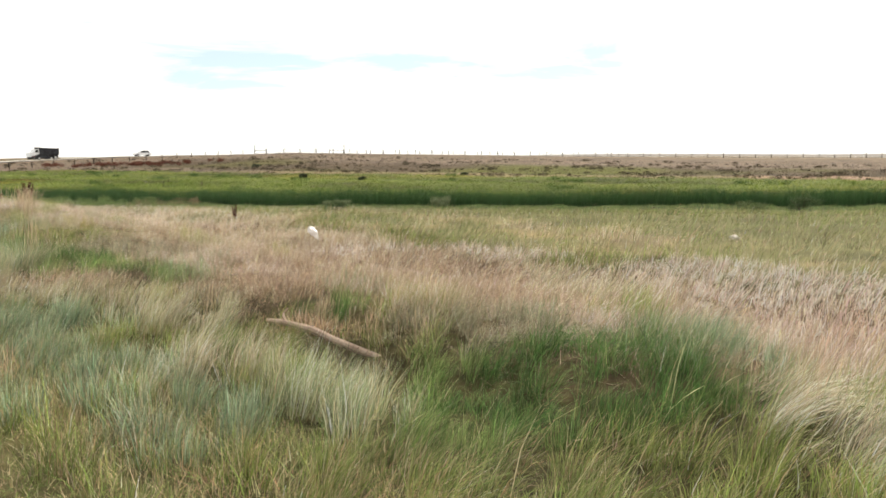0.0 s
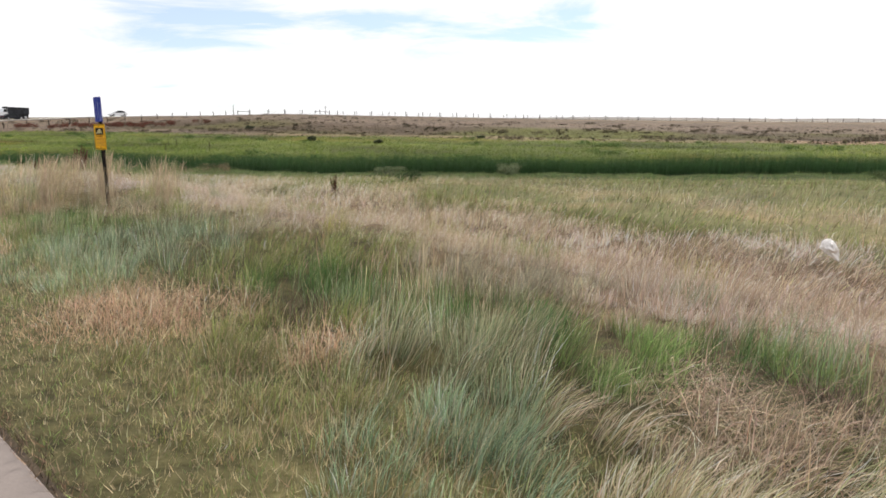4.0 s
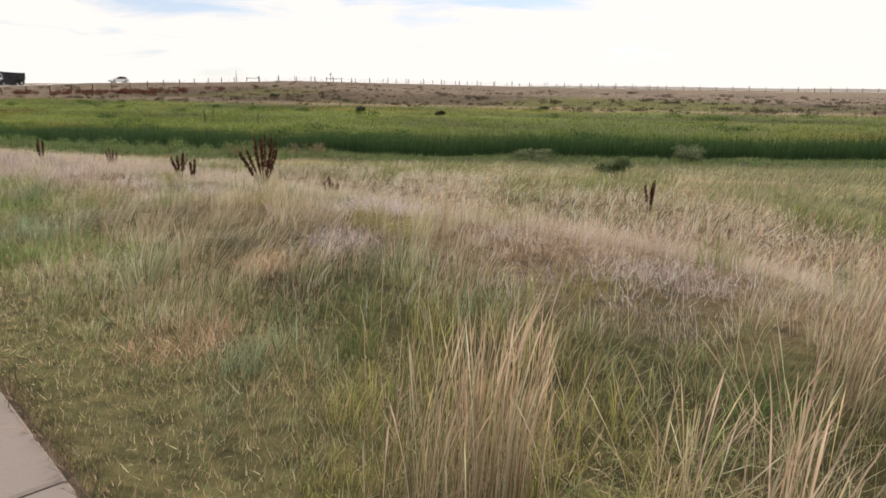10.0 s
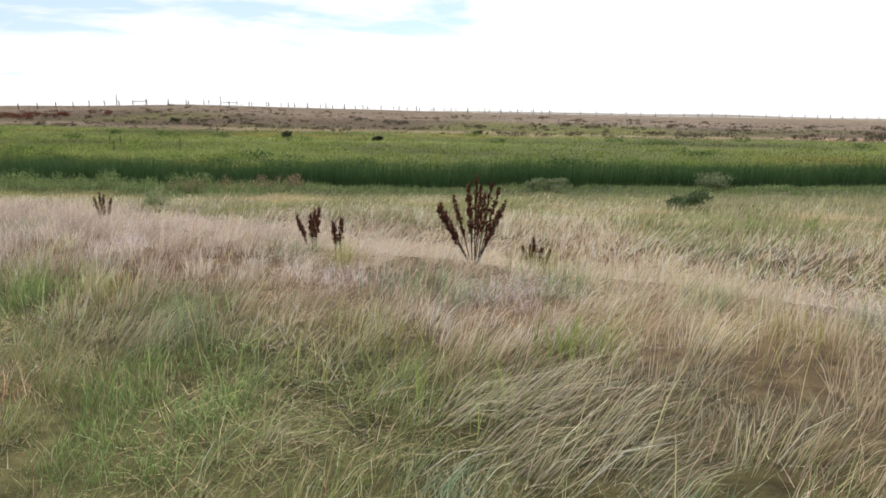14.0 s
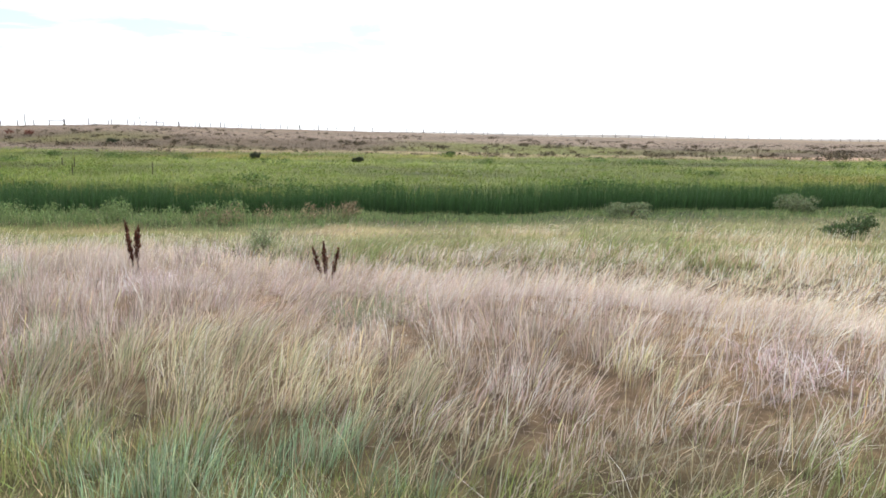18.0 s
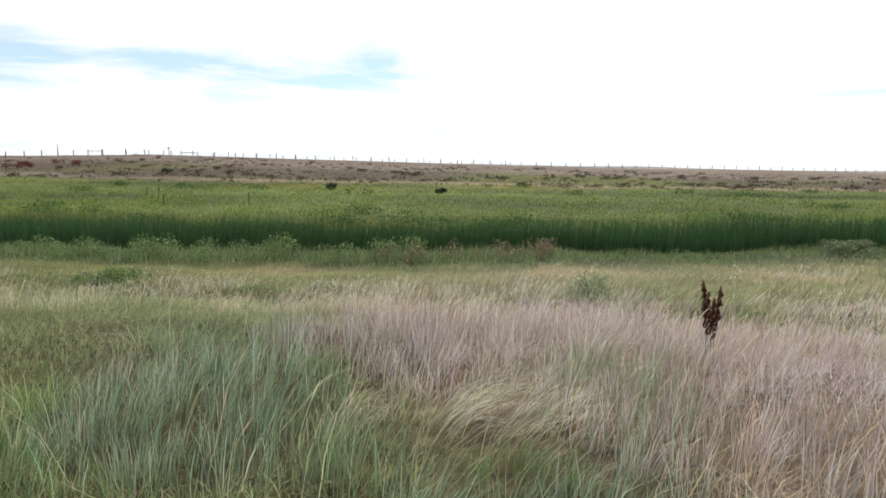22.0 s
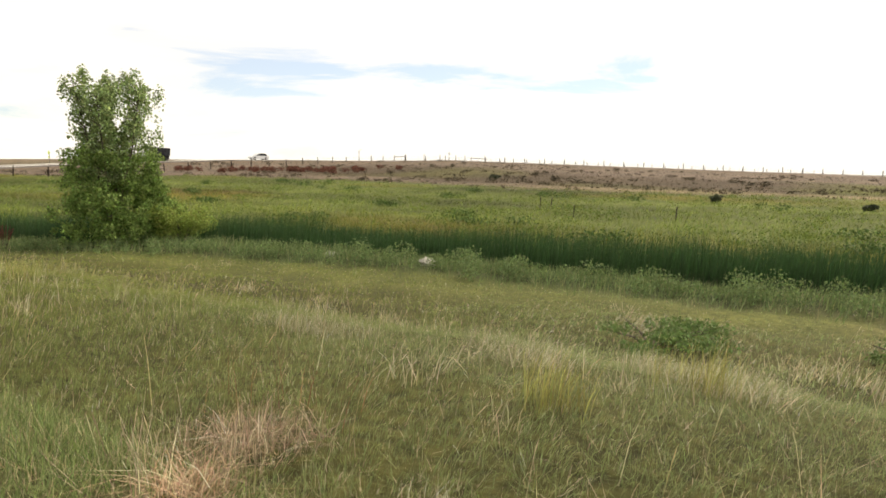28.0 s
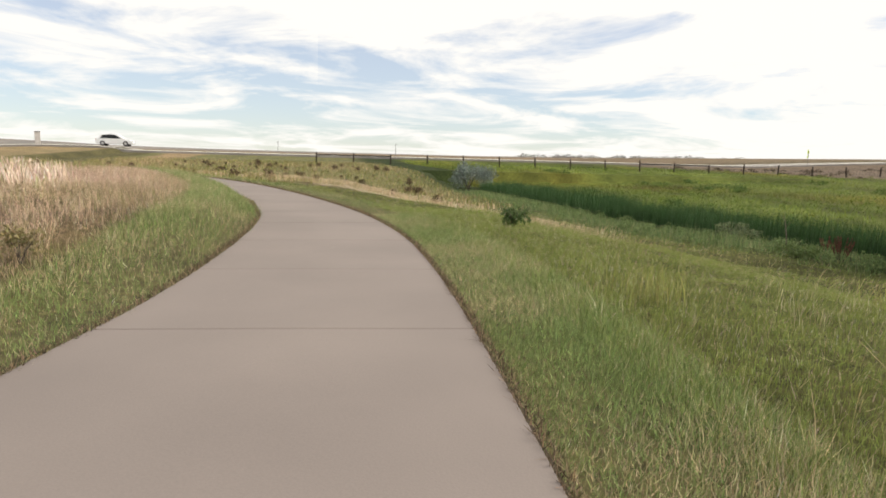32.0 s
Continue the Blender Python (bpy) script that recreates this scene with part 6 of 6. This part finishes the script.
    # two low bends, a high loop between them, a head and a thin tail
    line = [(-0.078, 0.040), (-0.062, 0.044), (-0.048, 0.040), (-0.043, 0.047), (-0.046, 0.062), (-0.035, 0.072), (-0.023, 0.063), (-0.024, 0.046), (-0.014, 0.038), (-0.004, 0.046), (-0.015, 0.070), (0.000, 0.094),
            (0.015, 0.070), (0.004, 0.046), (0.014, 0.038), (0.024, 0.046), (0.023, 0.063), (0.035, 0.072), (0.046, 0.062), (0.043, 0.047), (0.048, 0.042), (0.064, 0.046), (0.082, 0.044)]
    ease = np.linspace(0, len(line) - 1, 90)
    for s in ease:
        q = [np.interp(s + k, range(len(line)), [p[c] for p in line]) for c in (0, 1) for k in (-0.5, 0.0, 0.5)]
        pts.append((sum(q[:3]) / 3, yz + sum(q[3:]) / 3))
        f = s / (len(line) - 1)
        wides.append(0.0085 * (1 - 0.7 * smooth(0.8, 1.0, f)) * (1.5 if f < 0.06 else 1.0))
    bm = bmesh.new()
    strip_mesh(bm, pts, [float(w) for w in wides], -0.0322)
    part("wavy_emblem", bm, M_CREAM, field, "pale wavy emblem")
    lettering("RATTLESNAKES", 0.021, (0, -0.0316, yz + 0.000), yellow, M_TITLE, 0.155)
    for k in range(5):
        bm = bmesh.new()
        at, wide = yz - 0.014 - 0.0150 * k, (0.226, 0.206, 0.222, 0.216, 0.168)[k]
        x = -wide / 2
        rng2 = np.random.RandomState(30 + k)
        while x < wide / 2 - 0.008:
            w = min(rng2.uniform(0.009, 0.032), wide / 2 - x)
            block(bm, (x, -0.0318, at - 0.003), (x + w, -0.0311, at + 0.003))
            x += w + 0.005
        part("text_bar", bm, M_PRINT, yellow)
    lettering("GIVE THEM DISTANCE AND RESPECT!", 0.011, (0, -0.0316, yz - 0.094), yellow, M_PRINT, 0.222)
    for at in (yz + 0.113, yz - 0.113):
        bm = bmesh.new()
        bmesh.ops.create_cone(bm, cap_ends=True, segments=10, radius1=0.009, radius2=0.006, depth=0.006)
        for v in bm.verts:
            v.co = Vector((v.co.x, -0.0335 - v.co.z, v.co.y + at))
        part("bolt", bm, M_RED, yellow)
    return root


warning_sign((-13.185, 9.395), -22)


# ---- things in the grass ----
def white_bag(place):
    """A crumpled plastic bag caught on the grass."""
    bm = bmesh.new()
    bmesh.ops.create_icosphere(bm, subdivisions=3, radius=0.5)
    for v in bm.verts:
        n = noise.noise(v.co * 5) * 0.35 + noise.noise(v.co * 13) * 0.12
        v.co = v.co * (1 + n)
        h = v.co.z
        v.co.x, v.co.y, v.co.z = v.co.x * (0.15 + 0.10 * h) - 0.10 * h, v.co.y * (0.12 + 0.06 * h), h * 0.24 + 0.12 - 0.35 * max(0.0, -v.co.x) * max(h, 0)
        if h < -0.1:
            v.co.x += (-0.1 - h) * 0.10
            v.co.y *= 0.45
    ob = part("plastic_bag", bm, M_BAG)
    ob.matrix_world = pose(*place, 0, 0, 20) @ Matrix.Scale(0.73, 4)
    tagged(ob, "crumpled white plastic bag caught in dry grass", "plastic bag")


white_bag((-4.85, 8.06, 0.47))


def fallen_pole():
    bm = bmesh.new()
    pts = [(-3.50, 4.98, 0.13), (-3.30, 4.93, 0.14), (-2.98, 4.87, 0.115), (-2.72, 4.80, 0.06), (-2.46, 4.78, -0.01), (-2.16, 4.80, -0.09)]
    tube(bm, pts, [0.020, 0.026, 0.031, 0.028, 0.031, 0.022], 9)
    tube(bm, [(-3.28, 4.93, 0.13), (-3.36, 5.02, 0.20), (-3.33, 5.06, 0.24)], [0.014, 0.010, 0.006], 6)
    ob = part("fallen_pole", bm, M_PINKWOOD)
    tagged(ob, "bleached crooked branch lying across a grassy hollow", "log")


fallen_pole()


def stone(place, r, label):
    bm = bmesh.new()
    bmesh.ops.create_icosphere(bm, subdivisions=3, radius=r)
    for v in bm.verts:
        v.co *= 1 + 0.3 * noise.noise(v.co * 2 / r + Vector((place[0], 0, 0)))
        v.co.z *= 0.6
    ob = part("stone", bm, M_STONE)
    ob.matrix_world = pose(place[0], place[1], float(height(*place)) + 0.3 * r)
    tagged(ob, label, "stone", "pale stones")


stone((-50.2, 36.5), 0.26, "pale stone at the foot of the cattails")
stone((-53.8, 36.9), 0.20, "pale stone at the foot of the cattails")
stone((1.2, 18.7), 0.13, "pale stone in olive grass")


# ---- fences ----
def fence_post_mesh():
    bm = bmesh.new()
    tube(bm, [(0, 0, -0.4), (0, 0, 0.6), (0.01, 0, 1.46), (0.01, 0, 1.52)], [0.085, 0.083, 0.078, 0.06], 8)
    me = bpy.data.meshes.new("post")
    bm.to_mesh(me)
    bm.free()
    me.materials.append(M_WOOD)
    return me


POST = fence_post_mesh()


def fence(points, gap, label, tall=1.0, braces=(), seed=0):
    """Wooden posts and three wires along a line; braces: between which posts a rail runs."""
    root = tagged(new("fence"), label, "fence")
    rng = np.random.RandomState(seed)
    p = np.asarray(points, float)
    run = np.r_[0, np.cumsum(np.hypot(*np.diff(p, axis=0).T))]
    s = np.arange(0, run[-1], gap)
    x, y = np.interp(s, run, p[:, 0]), np.interp(s, run, p[:, 1])
    z = height(x, y)
    for a, b, c in zip(x, y, z):
        ob = new("post", POST)
        ob.parent = root
        ob.matrix_world = pose(a, b, c, rng.normal(0, 2), rng.normal(0, 2), rng.uniform(0, 360)) @ Matrix.Diagonal((1, 1, tall * rng.uniform(0.9, 1.12), 1))
    for h in (0.35, 0.7, 1.05):
        bm = bmesh.new()
        tube(bm, [(a, b, c + h * tall) for a, b, c in zip(x, y, z)], 0.008, 3)
        part("wire", bm, M_WIRE, root)
    for i in braces:
        bm = bmesh.new()
        tube(bm, [(x[i], y[i], z[i] + 1.15 * tall), (x[i + 1], y[i + 1], z[i + 1] + 1.15 * tall)], 0.06, 7)
        part("rail", bm, M_WOOD, root)
    return root


fence([(-128.5, 19), (-124.5, 61), (-110, 160)], 4.3, "wooden post and wire fence along the road", 0.80, (0, 1, 9, 10, 32), 3)
fence([(-110, 160), (3, 205), (160, 268)], 4.6, "wooden post and wire fence along the ridge", 0.85, (), 4)
fence([(-108, 166), (-74, 222), (-10, 275)], 4.8, "wooden post and wire fence beyond the ridge", 0.95, (3,), 5)


def stake(place, tall):
    bm = bmesh.new()
    z = float(height(*place))
    block(bm, (-0.022, -0.022, -0.3), (0.022, 0.022, tall), 0.005)
    ob = part("stake", bm, M_WOOD)
    ob.matrix_world = pose(*place, z, 2, 3, 20)
    tagged(ob, "dark wooden stake standing in the green meadow", "stake", "stakes in the meadow")


for at, tall in (((-52.1, 57.6), 0.8), ((-51.5, 58.0), 0.75), ((-49.3, 53.8), 0.7), ((-44.1, 53.2), 0.75)):
    stake(at, tall)


# ---- the road and what stands beside it ----
BEND_AT, BEND_R, BEND_MOST = 100.0, 120.0, 1.08


def on_road(s, side=0.0):
    bend = min(max((s - BEND_AT) / BEND_R, 0.0), BEND_MOST)
    beyond = max(s - BEND_AT - BEND_R * BEND_MOST, 0.0)
    right = np.array([ROAD_WAY[1], -ROAD_WAY[0]])
    way = ROAD_WAY * math.cos(bend) + right * math.sin(bend)
    p = ROAD_A + ROAD_WAY * min(s, BEND_AT) + BEND_R * (ROAD_WAY * math.sin(bend) + right * (1 - math.cos(bend))) + way * beyond
    p = p + np.array([way[1], -way[0]]) * side
    return float(p[0]), float(p[1])


def road_turn(s):
    return math.degrees(math.atan2(ROAD_WAY[1], ROAD_WAY[0])) - math.degrees(min(max((s - BEND_AT) / BEND_R, 0.0), BEND_MOST))


def ribbon(name, s0, s1, a, b, lift, mat, label, category):
    bm = bmesh.new()
    rows = []
    for s in np.arange(s0, s1, 4.0):
        (x0, y0), (x1, y1) = on_road(s, a), on_road(s, b)
        mid = on_road(s, (a + b) / 2)
        c = on_road(s, 0)
        z = float(height(*c)) + lift
        rows.append([bm.verts.new((x0, y0, z - 0.4)), bm.verts.new((x0, y0, z)), bm.verts.new((*mid, z + 0.03)), bm.verts.new((x1, y1, z)), bm.verts.new((x1, y1, z - 0.4))])
    for r, q in zip(rows, rows[1:]):
        for i in range(4):
            bm.faces.new((r[i], r[i + 1], q[i + 1], q[i]))
    ob = part(name, bm, mat)
    return tagged(ob, label, category, kind="structure")


ribbon("road", -300, 460, -4.6, 4.6, 0.10, M_ASPHALT, "pale worn asphalt road on a low bank", "road")
ribbon("road_line", -300, 460, 3.9, 4.05, 0.118, M_PAINT_LINE, "white edge line on the road", "road marking")
ribbon("road_line", -300, 460, -4.05, -3.9, 0.118, M_PAINT_LINE, "white edge line on the road", "road marking")


def wheel(parent, x, y, r, wide=0.22):
    bm = bmesh.new()
    bmesh.ops.create_cone(bm, cap_ends=True, segments=18, radius1=r, radius2=r, depth=wide, matrix=Matrix.Translation((x, y, r)) @ Matrix.Rotation(radians(90), 4, "X"))
    bmesh.ops.bevel(bm, geom=[e for e in bm.edges if len(e.link_faces) == 2 and e.calc_face_angle(0) > 1], offset=0.03, segments=2, affect="EDGES")
    w = part("wheel", bm, M_RUBBER, parent, "black tyre")
    bm = bmesh.new()
    out = 1 if y > 0 else -1
    bmesh.ops.create_cone(bm, cap_ends=True, segments=14, radius1=r * 0.62, radius2=r * 0.5, depth=0.03, matrix=Matrix.Translation((x, y + out * (wide / 2 + 0.005), r)) @ Matrix.Rotation(radians(-90 * out), 4, "X"))
    part("rim", bm, M_RIM, w)


def car(s, side, turn, paint, label, saloon=False):
    x, y = on_road(s, side)
    z = float(height(*on_road(s))) + 0.12
    root = thing("car", (x, y, z), turn, label, "car", "vehicles on the road")
    low = [(-2.25, 0.38), (-2.3, 0.62), (-2.2, 0.92), (-1.2, 1.0), (0.75, 1.0), (1.9, 0.86), (2.25, 0.68), (2.3, 0.4), (1.9, 0.28), (-1.9, 0.28)]
    bm = bmesh.new()
    prism(bm, low, 0.9)
    bmesh.ops.bevel(bm, geom=list(bm.edges), offset=0.06, segments=2, affect="EDGES")
    part("body", bm, paint, root)
    roof = [(-1.9, 0.93), (-1.1, 1.36), (-0.3, 1.42), (0.35, 1.36), (1.25, 0.93)] if saloon else [(-2.05, 0.95), (-1.6, 1.5), (-0.5, 1.62), (0.35, 1.55), (1.25, 0.97)]
    bm = bmesh.new()
    prism(bm, roof, 0.76)
    bmesh.ops.bevel(bm, geom=list(bm.edges), offset=0.07, segments=2, affect="EDGES")
    cabin = part("cabin", bm, paint, root)
    for f in (-1, 1):
        cx = sum(p[0] for p in roof) / len(roof)
        bm = bmesh.new()
        prism(bm, [(cx + (p[0] - cx) * 0.8, 1.0 + (p[1] - 0.97) * 0.8) for p in roof], 0.012, Matrix.Translation((0, f * 0.765, 0)))
        part("window", bm, M_GLASS, cabin, "tinted side glass")
    for wx in (-1.4, 1.42):
        for wy in (-0.84, 0.84):
            wheel(root, wx, wy, 0.34)
    for wy in (-0.62, 0.62):
        bm = bmesh.new()
        block(bm, (2.22, wy - 0.16, 0.62), (2.31, wy + 0.16, 0.76), 0.03)
        part("headlight", bm, M_RIM, root)
        bm = bmesh.new()
        block(bm, (-2.31, wy - 0.12, 0.72), (-2.2, wy + 0.12, 0.92), 0.03)
        part("tail_light", bm, M_LAMP, root)
    return root


def dump_truck(s, side, turn):
    x, y = on_road(s, side)
    z = float(height(*on_road(s))) + 0.12
    root = thing("truck", (x, y, z), turn, "white cab dump truck with dark box on the road", "truck", "vehicles on the road")
    bm = bmesh.new()
    prism(bm, [(1.2, 0.6), (1.2, 2.5), (2.0, 2.55), (2.3, 1.75), (3.3, 1.6), (3.4, 0.6)], 1.05)
    bmesh.ops.bevel(bm, geom=list(bm.edges), offset=0.06, segments=2, affect="EDGES")
    cab = part("cab", bm, M_WHITE_CAR, root, "white cab")
    for f in (-1, 1):
        bm = bmesh.new()
        prism(bm, [(1.35, 1.7), (1.35, 2.35), (1.95, 2.38), (2.15, 1.75)], 0.012, Matrix.Translation((0, f * 1.055, 0)))
        part("window", bm, M_GLASS, cab)
    bm = bmesh.new()
    prism(bm, [(-3.5, 1.15), (-3.6, 2.75), (0.95, 2.85), (1.3, 3.0), (1.05, 1.15)], 1.2)
    bmesh.ops.bevel(bm, geom=list(bm.edges), offset=0.04, segments=1, affect="EDGES")
    box = part("box", bm, M_DARK_CAR, root, "dark steel tipping box")
    for k in range(6):
        bm = bmesh.new()
        block(bm, (-3.3 + 0.78 * k, -1.27, 1.2), (-3.2 + 0.78 * k, -1.2, 2.75), 0.01)
        part("rib", bm, M_DARK_CAR, box)
    bm = bmesh.new()
    block(bm, (-3.4, -0.95, 0.5), (3.0, 0.95, 1.16), 0.05)
    part("chassis", bm, M_BLACK, root)
    for wx in (-2.6, -1.4, 2.6):
        for wy in (-1.0, 1.0):
            wheel(root, wx, wy, 0.5, 0.3)
    return root


car(1.5, 2.0, road_turn(1.5), M_WHITE_CAR, "white sport utility car driving on the road")
car(131, 2.2, road_turn(131), M_DARK_CAR, "dark low car driving on the far road", True)
car(158, -2.2, road_turn(158) + 180, M_WHITE_CAR, "white car driving on the far road")
dump_truck(133, -2.2, road_turn(133) + 180)


def crossing_sign(place):
    z = float(height(*place))
    root = thing("road_sign", (*place, z), -58, "lime yellow diamond road sign on a steel post", "sign")
    bm = bmesh.new()
    tube(bm, [(0, 0.03, -0.3), (0, 0.03, 2.6)], 0.035, 7)
    part("post", bm, M_WIRE, root)
    bm = bmesh.new()
    prism(bm, [(0, 1.95), (0.46, 2.4), (0, 2.85), (-0.46, 2.4)], 0.012, Matrix.Translation((0, -0.02, 0)))
    part("panel", bm, M_LIME, root, "lime yellow diamond sheet")
    bm = bmesh.new()
    prism(bm, [(-0.28, 1.5), (0.28, 1.5), (0.28, 1.83), (-0.28, 1.83)], 0.012, Matrix.Translation((0, -0.02, 0)))
    part("lower_panel", bm, M_LIME, root)


crossing_sign((-146.2, 97.6))


def utility_pole(bearing, far, tall, eye=(-42, 18), lamp=False):
    x, y = eye[0] - math.sin(radians(bearing)) * far, eye[1] + math.cos(radians(bearing)) * far
    z = float(height(x, y))
    root = thing("utility_pole", (x, y, z), -bearing, "thin grey utility pole on the skyline", "utility pole", "utility poles")
    bm = bmesh.new()
    tube(bm, [(0, 0, -0.5), (0, 0, tall)], [0.16, 0.10], 8)
    pole = part("pole", bm, M_WIRE, root)
    bm = bmesh.new()
    if lamp:
        tube(bm, [(0, 0, tall), (0.5, 0, tall + 0.25), (1.2, 0, tall + 0.25)], 0.05, 6)
    else:
        block(bm, (-1.0, -0.06, tall - 0.8), (1.0, 0.06, tall - 0.65), 0.02)
    part("arm", bm, M_WIRE, root)


utility_pole(29.5, 230, 4.2, lamp=True)
utility_pole(21.9, 260, 4.8)
utility_pole(93.2, 420, 7.6, (-49, 19))
utility_pole(83.5, 420, 7.9, (-49, 19))


def far_tower():
    x, y = -41.6 - math.sin(radians(110.0)) * 800, 15.9 + math.cos(radians(110.0)) * 800
    z = float(height(x, y))
    root = thing("tower", (x, y, z), 20, "square pale grain tower on the far plain", "tower")
    bm = bmesh.new()
    block(bm, (-2.5, -2.5, -1), (2.5, 2.5, 14.5), 0.2)
    part("shaft", bm, M_PALE, root)
    bm = bmesh.new()
    block(bm, (-2.7, -2.7, 14.5), (2.7, 2.7, 15.2), 0.1)
    part("roof", bm, M_WIRE, root)


far_tower()


def horizon_trees():
    rng = np.random.RandomState(6)
    c = []
    for _ in range(120):
        b = radians(rng.uniform(55, 73))
        far = rng.uniform(620, 760)
        x, y = -41 - math.sin(b) * far, 16 + math.cos(b) * far
        h = rng.uniform(0.8, 2.4)
        c.append((x, y, float(height(x, y)) + h, rng.uniform(2, 6), rng.uniform(2, 6), h))
    ob = leaf_cloud("distant_trees", c, 5000, 0.55, (0.2, 0.2, 0.19), vary=0.2)
    tagged(ob, "grey-green line of distant trees on the horizon", "trees", kind="stuff")


horizon_trees()


def far_hills():
    """Low blue-grey hills along the edge of the plain."""
    bm = bmesh.new()
    rows = []
    for b in np.arange(-60, 136, 1.5):
        t = radians(b)
        h = 6 + 9 * max(0, math.sin(b * 0.11 + 1)) * (0.35 + 0.65 * abs(math.sin(b * 0.05))) + 5 * math.exp(-((b + 14) / 4.5) ** 2) + 10 * math.exp(-((b - 113) / 9) ** 2)
        r = 2600
        low = -22.5 * float(smooth(6, -30, b))
        rows.append([bm.verts.new((-math.sin(t) * q, math.cos(t) * q, z + low)) for q, z in ((r - 500, -6), (r, h), (r + 500, -6))])
    for a, c in zip(rows, rows[1:]):
        for i in range(2):
            bm.faces.new((a[i], a[i + 1], c[i + 1], c[i]))
    ob = part("backdrop", bm, mottled("far_hill", (0.16, 0.15, 0.14), (0.24, 0.21, 0.18), 0.01, 0.1, 0.95))
    tagged(ob, "low hazy hills at the edge of the plain", "hills", kind="structure")


far_hills()
